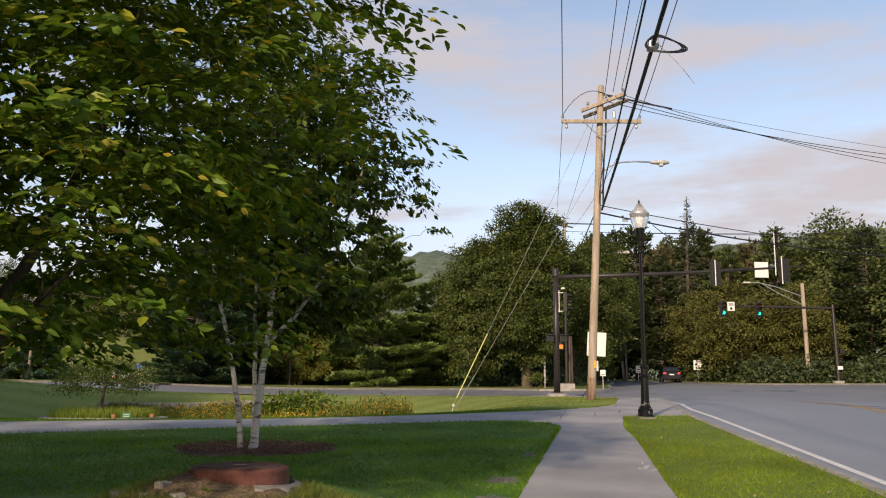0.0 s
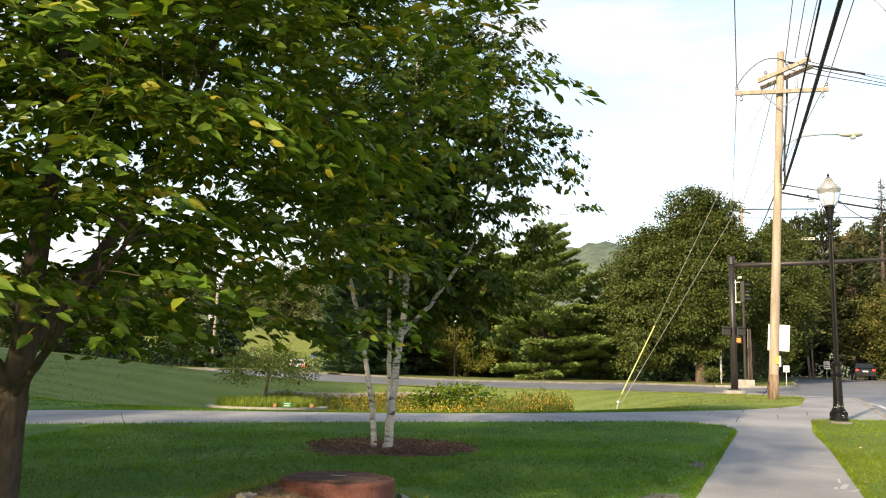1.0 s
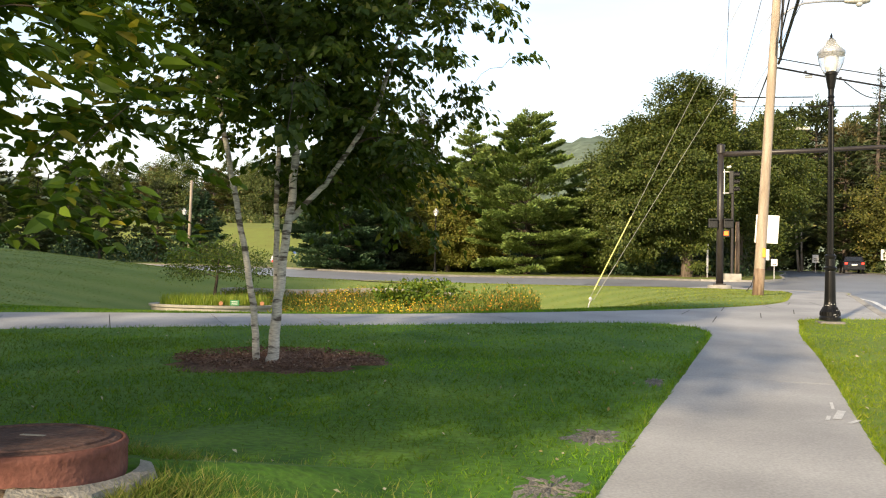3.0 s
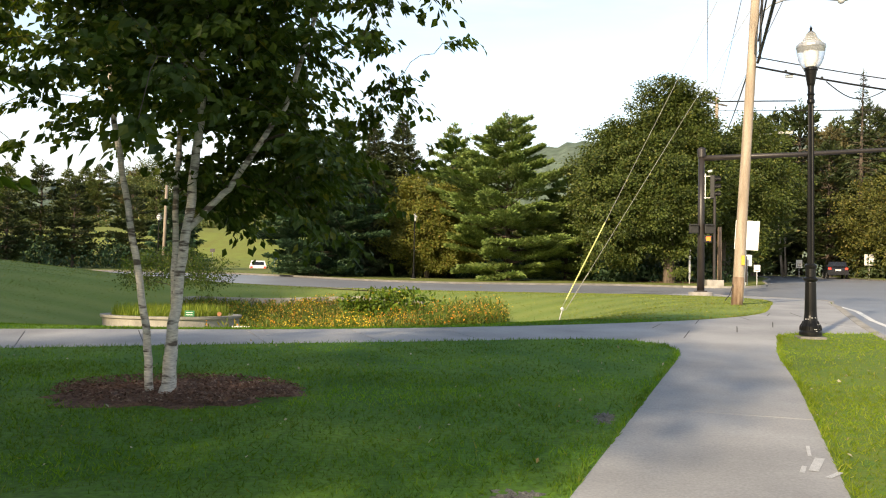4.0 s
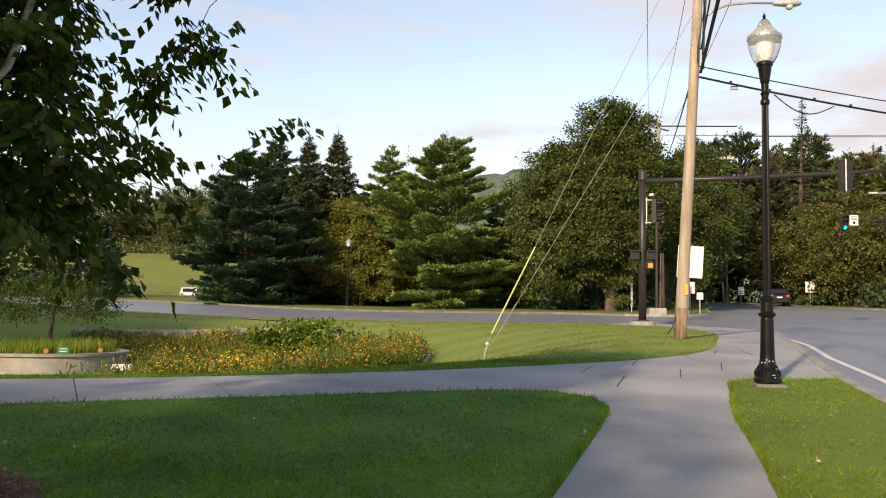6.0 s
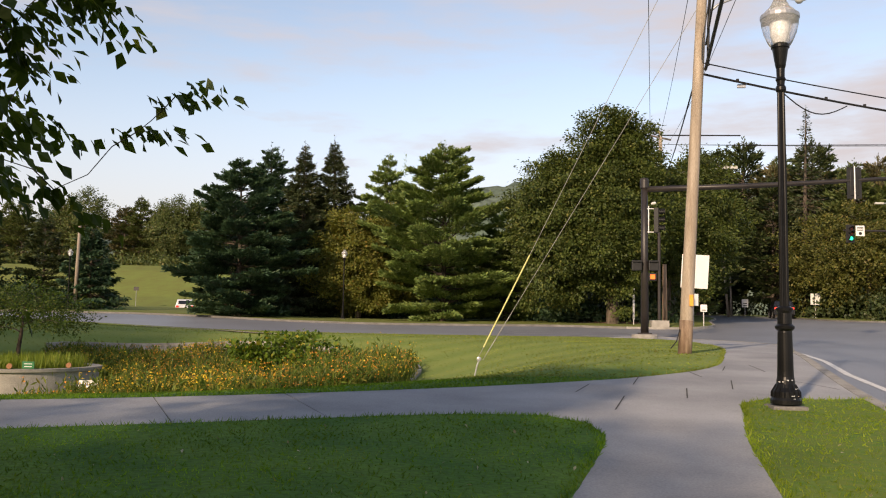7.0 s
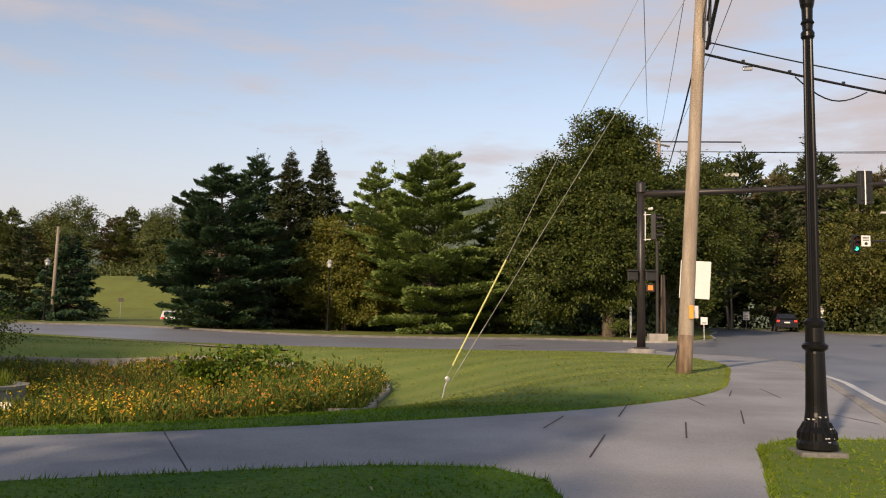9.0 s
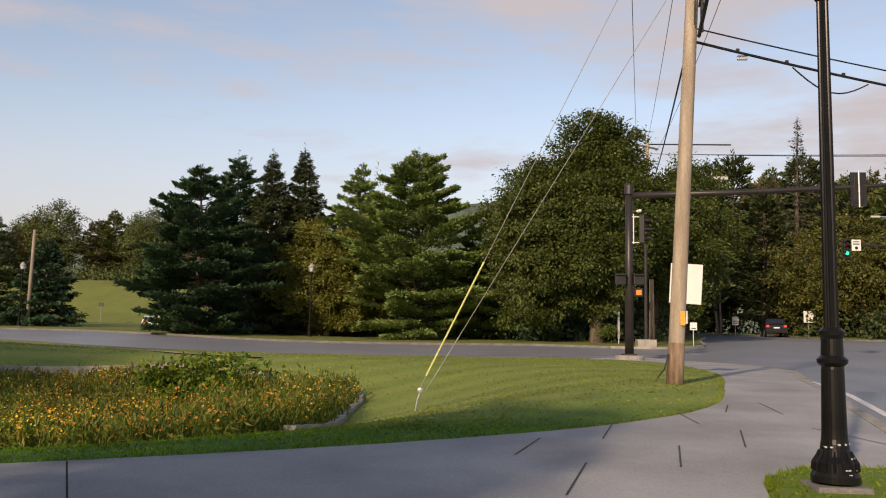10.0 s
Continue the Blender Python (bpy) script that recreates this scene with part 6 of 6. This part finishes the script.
disc("soil_patch", -1.75, 6.55, 1.0, 0.62, 0.012, M_dirt, "disturbed bare soil round the manhole ring", "soil patch", 9, 0.02)
disc("soil_patch", 8.9, 66.3, 2.6, 1.6, 0.05, M_mulch, "reddish bare soil under the big tree", "soil patch", 10, 0.03)
rng = np.random.default_rng(5)
n = 7000
a, r = rng.uniform(0, 6.283, n), np.sqrt(rng.uniform(0, 1, n))
x, y = -2.05 + 1.1 * r * np.cos(a), 12.35 + 0.76 * r * np.sin(a)
co, f = leaves(np.column_stack([x, y, height(x, y) + 0.045 + rng.uniform(0, 0.02, n)]), unit(rng.normal(0, 1, (n, 3)) * np.array([1, 1, 0.25])), unit(rng.normal(0, 0.5, (n, 3)) + np.array([0, 0, 1])), rng.uniform(0.012, 0.04, n), DIAMOND)
M_chip = leaf_material("bark_chips", (0.10, 0.055, 0.038), (0.24, 0.14, 0.10), (0.36, 0.27, 0.21), 0.12, 0.0, 0.9)
tagged(new("bark_chips", mesh_np("bark_chips", co, f, [M_chip])), "loose shredded bark chips", "mulch", kind="stuff")
# white clover heads and fallen leaves on the lawn
n = 420
x, y = rng.uniform(-6, 6, n), rng.uniform(4, 17, n)
k = on_lawn(x, y)
x, y = x[k], y[k]
co, f = leaves(np.column_stack([x, y, height(x, y) + 0.045]), unit(rng.normal(0, 1, (len(x), 3))), unit(rng.normal(0, 0.5, (len(x), 3)) + np.array([0, 0, 1])), rng.uniform(0.015, 0.045, len(x)), DIAMOND)
M_fallen = leaf_material("fallen_leaves", (0.25, 0.2, 0.07), (0.4, 0.38, 0.28), (0.5, 0.46, 0.35), 0.3, 0.1, 0.8)
tagged(new("fallen_leaves", mesh_np("fallen_leaves", co, f, [M_fallen])), "scattered fallen leaves and clover heads", "leaves", kind="stuff")

# ---- the rusty manhole ring ----
M_rust = material("red_rusted_iron", (0.125, 0.042, 0.03), (0.19, 0.08, 0.06), 0.85, 4, 40, 0.35, speck=0.25)
M_rustdark = material("dark_rusted_iron", (0.07, 0.035, 0.03), (0.13, 0.075, 0.06), 0.85, 5, 40, 0.5, speck=0.4)
gz = at(-1.27, 6.96)
ring = thing("manhole", -1.27, 6.96, gz - 0.195, "raised round rust-red iron manhole with a dark lid", "manhole")
ring.scale = (0.93, 0.93, 1.0)
part("frame", lathe(bmesh.new(), [(0.43, -0.2), (0.425, 0.03), (0.41, 0.05), (0.405, 0.2), (0.41, 0.215), (0.40, 0.235), (0.385, 0.238), (0.383, 0.225)], 48), M_rust, ring, "", True)
lid = part("lid", lathe(bmesh.new(), [(0.378, 0.20), (0.378, 0.236), (0.36, 0.242), (0.05, 0.246)], 48), M_rustdark, ring, "dark rusty lid")
part("boss", lathe(bmesh.new(), [(0.34, 0.243), (0.335, 0.25), (0.31, 0.25), (0.305, 0.244)], 48), M_rustdark, lid)
part("scrape", box(bmesh.new(), -0.06, 0.05, 0.02, 0.045, 0.246, 0.2485), M_concrete_old, lid, "pale scrape")
M_rubble = material("broken_concrete", (0.23, 0.215, 0.185), (0.35, 0.33, 0.29), 0.95, 8, 60, 0.6, speck=0.25)


def rubble(x, y, sx, sy, sz, seed, label="broken lump of pale concrete", turn=0.0):
    rr = random.Random(seed)
    z = at(x, y) + 0.004
    ob = thing("concrete_lump", x, y, z, label, "rubble", "rubble by the manhole", turn)
    bm = bmesh.new()
    box(bm, -sx, sx, -sy, sy, -sz * 0.6, sz, min(sx, sy, sz) * 0.35)
    bmesh.ops.subdivide_edges(bm, edges=bm.edges[:], cuts=1)
    for v in bm.verts:
        v.co += Vector((rr.uniform(-1, 1), rr.uniform(-1, 1), rr.uniform(-1, 1))) * min(sx, sy, sz) * 0.22
    part("lump", bm, M_rubble, ob)


for x, y, sx, sy, sz, s, tn in ((-1.85, 6.5, 0.04, 0.03, 0.02, 8, 12), (-2.15, 6.15, 0.035, 0.03, 0.02, 9, 70), (-1.45, 6.3, 0.035, 0.03, 0.02, 10, 30), (-2.35, 6.8, 0.04, 0.03, 0.02, 11, 50), (-1.9, 5.6, 0.04, 0.03, 0.025, 12, 5), (-1.58, 6.35, 0.05, 0.04, 0.035, 1, 20), (-1.95, 6.25, 0.09, 0.05, 0.03, 2, -15), (-2.0, 5.95, 0.05, 0.04, 0.025, 3, 40), (-2.1, 6.75, 0.06, 0.05, 0.03, 4, 0), (-1.75, 6.6, 0.05, 0.04, 0.04, 5, 60), (-1.72, 5.75, 0.05, 0.04, 0.03, 6, 10), (-2.25, 6.45, 0.05, 0.04, 0.03, 7, 33)):
    rubble(x, y, sx, sy, sz, s, turn=tn)
collar = thing("concrete_collar", -1.27, 6.96, gz, "broken pale concrete collar curving round the manhole", "rubble")
collar.scale = (0.95, 0.95, 1.0)
bm = bmesh.new()
rows = []
for i in range(15):
    a = radians(-66 + 98 * i / 14)
    w = 0.055 + 0.015 * math.sin(i * 1.7)
    rows.append([bm.verts.new((r * math.cos(a), r * math.sin(a), zz + at(-1.27 + r * math.cos(a), 6.96 + r * math.sin(a)) - gz)) for r, zz in ((0.45, -0.05), (0.45, 0.03), (0.47 + w * 0.7, 0.03), (0.46 + w, 0.005), (0.46 + w, -0.05))])
for p, q in zip(rows, rows[1:]):
    for i in range(4):
        bm.faces.new((p[i], p[i + 1], q[i + 1], q[i]))
bm.faces.new(rows[0]), bm.faces.new(rows[-1][::-1])
part("ring", bm, M_rubble, collar)

# ---- flower bed ----
M_bedgreen = leaf_material("meadow_greens", (0.05, 0.095, 0.016), (0.17, 0.215, 0.036), (0.34, 0.25, 0.06), 0.18, 0.35)
M_fyellow = leaf_material("yellow_petals", (0.62, 0.42, 0.03), (0.78, 0.54, 0.04), (0.8, 0.6, 0.12), 0.2, 0.25)
M_forange = leaf_material("orange_petals", (0.52, 0.22, 0.025), (0.68, 0.30, 0.03), (0.45, 0.16, 0.03), 0.2, 0.2)


def meadow():
    rng = np.random.default_rng(17)
    n = 12000
    x, y = rng.uniform(-14, 1, n), rng.uniform(22.0, 37.5, n)
    k = inside(bed_line, x, y) & (np.hypot(x + 9.7, y - 29) > 2.15)
    x, y = x[k], y[k]
    n = len(x)
    patch = np.array([noise.noise((a * 0.35, b * 0.35, 2)) for a, b in zip(x, y)])
    tall = 0.26 + 0.22 * rng.uniform(0, 1, n) + 0.4 * rng.uniform(0, 1, n) ** 6 + 0.22 * patch + 0.35 * np.exp(-((x + 1.0) ** 2 / 4 + (y - 28) ** 2 / 8))
    tall = tall * (1 - 0.45 * ease(31.5, 35.5, y))
    g = height(x, y)
    P, D, N, S = [], [], [], []
    for s in range(14):
        f = rng.uniform(0.05, 0.95, n)
        P.append(np.column_stack([x + rng.normal(0, 0.05, n), y + rng.normal(0, 0.05, n), g + f * tall]))
        D.append(unit(rng.normal(0, 0.7, (n, 3)) + np.array([0, 0, 1.1])))
        N.append(unit(rng.normal(0, 1, (n, 3)) * np.array([1, 1, 0.3]) + np.array([-0.3, -0.8, 0.2])))
        S.append(rng.uniform(0.07, 0.17, n))
    slim = (DIAMOND[0] * np.array([1, 0.4, 1]), DIAMOND[1])
    co, f = leaves(np.concatenate(P), np.concatenate(D), np.concatenate(N), np.concatenate(S), slim)
    stem = (BLADE[0] * np.array([1, 0.22, 1]), BLADE[1])
    c2, f2 = leaves(np.column_stack([x, y, g]), unit(rng.normal(0, 0.12, (n, 3)) + np.array([0, 0, 1])), unit(rng.normal(0, 1, (n, 3))), tall * 1.08, stem)
    tagged(new("meadow_plants", mesh_np("meadow_plants", np.concatenate([co, c2]), np.concatenate([f, f2 + len(co)]), [M_bedgreen])), "tangled green stems and leaves of a wildflower bed", "plants", kind="stuff")
    pet = (np.array([(0, 0, 0), (0.5, 0.5, 0.1), (1, 0, 0), (0.5, -0.5, 0.1)]), DIAMOND[1])
    for name, mat, lo, label in (("yellow_flowers", M_fyellow, 0.25, "yellow daisy-like flowers in bloom"), ("orange_flowers", M_forange, 0.5, "orange-brown flowers, some faded")):
        z = np.array([noise.noise((a * 0.45, b * 0.45, 9 if lo < 0.4 else 21)) for a, b in zip(x, y)])
        k = rng.uniform(-0.2, 0.32, n) + 0.11 < z
        m = k.sum()
        P, D, N, S = [], [], [], []
        for rep in range(4):
            cx, cy = x[k] + rng.normal(0, 0.08, m), y[k] + rng.normal(0, 0.08, m)
            cz = g[k] + tall[k] * rng.uniform(0.8, 1.12, m)
            r = rng.uniform(0.010, 0.022, m)
            nn = unit(rng.normal(0, 0.5, (m, 3)) + np.array([-0.2, -0.5, 0.8]))
            u = unit(np.cross(nn, rng.normal(0, 1, (m, 3))))
            v = np.cross(nn, u)
            for i in range(5):
                P.append(np.column_stack([cx, cy, cz]))
                D.append(u * math.cos(1.2566 * i) + v * math.sin(1.2566 * i))
                N.append(nn)
                S.append(r)
        co, f = leaves(np.concatenate(P), np.concatenate(D), np.concatenate(N), np.concatenate(S), pet)
        tagged(new(name, mesh_np(name, co, f, [mat])), label, "flowers", kind="stuff")


meadow()
broad_tree("milkweed_bush", -3.9, 32.5, at(-3.9, 32.5), "tall dark green leafy bush standing above the flower bed", "bush", 61,
           [([(0, 0, -0.05), (0.1, 0, 0.5), (0.1, 0, 1.0)], [0.03, 0.02, 0.01]), ([(0.5, 0, -0.05), (0.6, 0, 0.5), (0.7, 0, 0.9)], [0.03, 0.02, 0.01]), ([(-0.6, 0, -0.05), (-0.7, 0, 0.5), (-0.7, 0.1, 0.9)], [0.03, 0.02, 0.01])],
           ((0.0, 0.0, 0.65), (1.25, 0.8, 0.72)), 150, 26, 0.15, DIAMOND, 0.14, (M_bark, M_leaf_near), 0.0, 0.25, low=-0.9)
for a, b, label in (((0.1, 23.6), (-1.5, 34.4), "curved grey concrete edging round the flower bed"), ((-3.4, 36.0), (-12.0, 34.0), "low concrete block wall behind the flower bed")):
    ln = run_of(bed_line, a, b)
    ob = thing("bed_edging", 0, 0, 0, label, "edging", kind="structure")
    part("edging_stone", strip(bmesh.new(), ln, 0.09, 0.1 if ln[0][1] < 25 else 0.3, 0.5), M_concrete_old, ob)

# ---- round planter with a small tree ----
pz = at(-9.7, 29.0) + 0.13
M_planter = material("pale_cast_stone", (0.28, 0.265, 0.24), (0.4, 0.375, 0.335), 0.9, 3, 40, 0.25, speck=0.15)
planter = thing("planter", -9.7, 29.0, pz, "round raised planter with a pale stone wall", "planter")
bm = bmesh.new()
prof = [(1.9, -0.75), (1.9, 0.42), (1.96, 0.43), (1.97, 0.5), (1.72, 0.5), (1.7, 0.3)]
rows = [[bm.verts.new((r * math.cos(6.2832 * i / 64), r * math.sin(6.2832 * i / 64), z)) for i in range(64)] for r, z in prof]
for p, q in zip(rows, rows[1:]):
    for i in range(64):
        bm.faces.new((p[i], p[(i + 1) % 64], q[(i + 1) % 64], q[i]))
part("wall", bm, M_planter, planter)
part("soil", lathe(bmesh.new(), [(1.72, 0.2), (1.72, 0.34), (0.05, 0.4)], 48), M_dirt, planter)
rng = np.random.default_rng(23)
n = 3800
a, r = rng.uniform(0, 6.283, n), 1.62 * np.sqrt(rng.uniform(0, 1, n))
P = np.column_stack([-9.7 + r * np.cos(a), 29 + r * np.sin(a), np.full(n, pz + 0.35)])
co, f = leaves(P, unit(rng.normal(0, 0.25, (n, 3)) + np.array([0, 0, 1])), unit(rng.normal(0, 1, (n, 3))), rng.uniform(0.25, 0.55, n), (BLADE[0] * np.array([1, 0.7, 1]), BLADE[1]))
M_iris = leaf_material("sedge_blades", (0.12, 0.19, 0.02), (0.22, 0.28, 0.04), (0.3, 0.32, 0.06), 0.2, 0.4)
tagged(new("sedge", mesh_np("sedge", co, f, [M_iris])), "tall bright green grassy leaves filling the planter", "grass", kind="stuff")
broad_tree("crabapple", -10.1, 29.8, pz + 0.3, "small spreading ornamental tree in the planter", "tree", 62,
           [([(0, 0, -0.05), (0.0, 0, 0.5), (0.05, 0, 0.9), (0.1, 0, 1.7)], [0.07, 0.055, 0.045, 0.015])],
           ((0.05, 0.0, 1.35), (1.75, 1.5, 0.85)), 260, 26, 0.07, DIAMOND, 0.13, (M_bark, M_leaf_birch), 0.1, 0.18, low=-0.5)
M_signgreen = material("green_plant_sign", (0.02, 0.14, 0.05), (0.03, 0.18, 0.06), 0.5, 4, 40, 0)
M_log = material("cut_log_end", (0.28, 0.13, 0.06), (0.38, 0.2, 0.1), 0.9, 6, 40, 0.3)
label = thing("plant_sign", -8.55, 27.55, pz + 0.45, "small green plant label sign", "sign")
part("plate", box(bmesh.new(), -0.14, 0.14, -0.01, 0.01, 0.06, 0.22, 0.004), M_signgreen, label)
part("stake", box(bmesh.new(), -0.015, 0.015, 0.01, 0.03, -0.12, 0.2), M_galv, label)
for k in range(2):
    part("text_bar", box(bmesh.new(), -0.09, 0.09, -0.014, -0.011, 0.1 + 0.06 * k, 0.115 + 0.06 * k), M_signwhite, label)
for x, y in ((-8.9, 27.4), (-8.0, 28.3)):
    lg = thing("log_slice", x, y, pz + 0.5, "round orange-brown wooden slice on the planter wall", "wood slice", "wood slices")
    part("slice", lathe(bmesh.new(), [(0.06, -0.02), (0.065, 0.0), (0.06, 0.02)], 16, pose(0, 0, 0.065, 80, 0, 10)), M_log, lg)
M_barblue = material("faded_blue_print", (0.12, 0.2, 0.4), (0.18, 0.27, 0.46), 0.6, 4, 40, 0)
board = thing("info_board", -7.0, 27.2, at(-7.0, 27.2), "small pale blue-white notice at the planter foot", "sign")
part("panel", box(bmesh.new(), -0.25, 0.25, -0.012, 0.012, 0.12, 0.5, 0.005, pose(0, 0, 0, -15)), M_signwhite, board)
for k in range(3):
    part("text_bar", box(bmesh.new(), -0.19, 0.12 - 0.07 * k, -0.018, -0.013, 0.2 + 0.09 * k, 0.235 + 0.09 * k, 0, pose(0, 0, 0, -15)), M_barblue, board)
part("leg", box(bmesh.new(), -0.02, 0.02, 0.0, 0.03, -0.1, 0.2), M_galv, board)

# sealed cracks in the pavement
cracks = thing("crack_sealant", 0, 0, 0, "dark sealed cracks in the pavement corner", "crack", kind="structure")
for a, b in (((3.21, 18.21), (3.47, 19.4)), ((3.76, 20.65), (4.03, 21.87)), ((4.41, 20.37), (4.2, 19.32)), ((5.27, 21.49), (5.0, 20.36)), ((4.94, 22.84), (4.95, 21.9)), ((5.79, 23.91), (5.55, 23.1)), ((2.91, 19.68), (3.17, 20.6)), ((6.3, 24.3), (6.2, 23.0)), ((6.1, 21.8), (6.45, 20.6))):
    part("crack", strip(bmesh.new(), dense([a, b], 0.3), 0.008, 0.004), M_joint, cracks)

# trodden sandy path across the far lawn, and a pale smear on the pavement
track = thing("trodden_path", 0, 0, 0, "narrow trodden sandy path across the lawn", "path", kind="structure")
M_sand = material("trodden_sand", (0.30, 0.25, 0.18), (0.40, 0.34, 0.25), 0.95, 3, 40, 0.4)
part("sand", strip(bmesh.new(), dense([(-19, 46.6), (-14.5, 45.2), (-10.5, 42.4), (-7.3, 40.2), (-4.5, 39.6)], 0.6), 0.32, 0.012), M_sand, track)
smear = thing("paint_smear", 0, 0, 0, "worn smear of white paint on the pavement", "paint", kind="structure")
for a, b, w in (((2.86, 10.5), (3.0, 10.85), 0.03), ((2.9, 10.35), (3.02, 10.5), 0.02), ((2.95, 10.9), (3.02, 11.2), 0.012), ((2.78, 10.45), (2.84, 10.62), 0.015)):
    part("stroke", strip(bmesh.new(), dense([a, b], 0.1), w, 0.004), M_chipped, smear)

M_signblue = material("blue_sign_face", (0.04, 0.10, 0.35), (0.06, 0.13, 0.42), 0.5, 4, 40, 0)
road_sign(-29.6, 98.6, 1.0, 0.5, 0.5, "small blue sign on a post below the bank", 0, True, 0, M_signblue)
road_sign(-36.8, 98.4, 1.7, 0.55, 0.4, "dark box on a post below the grassy bank", 0, True, 0, M_brownmetal)
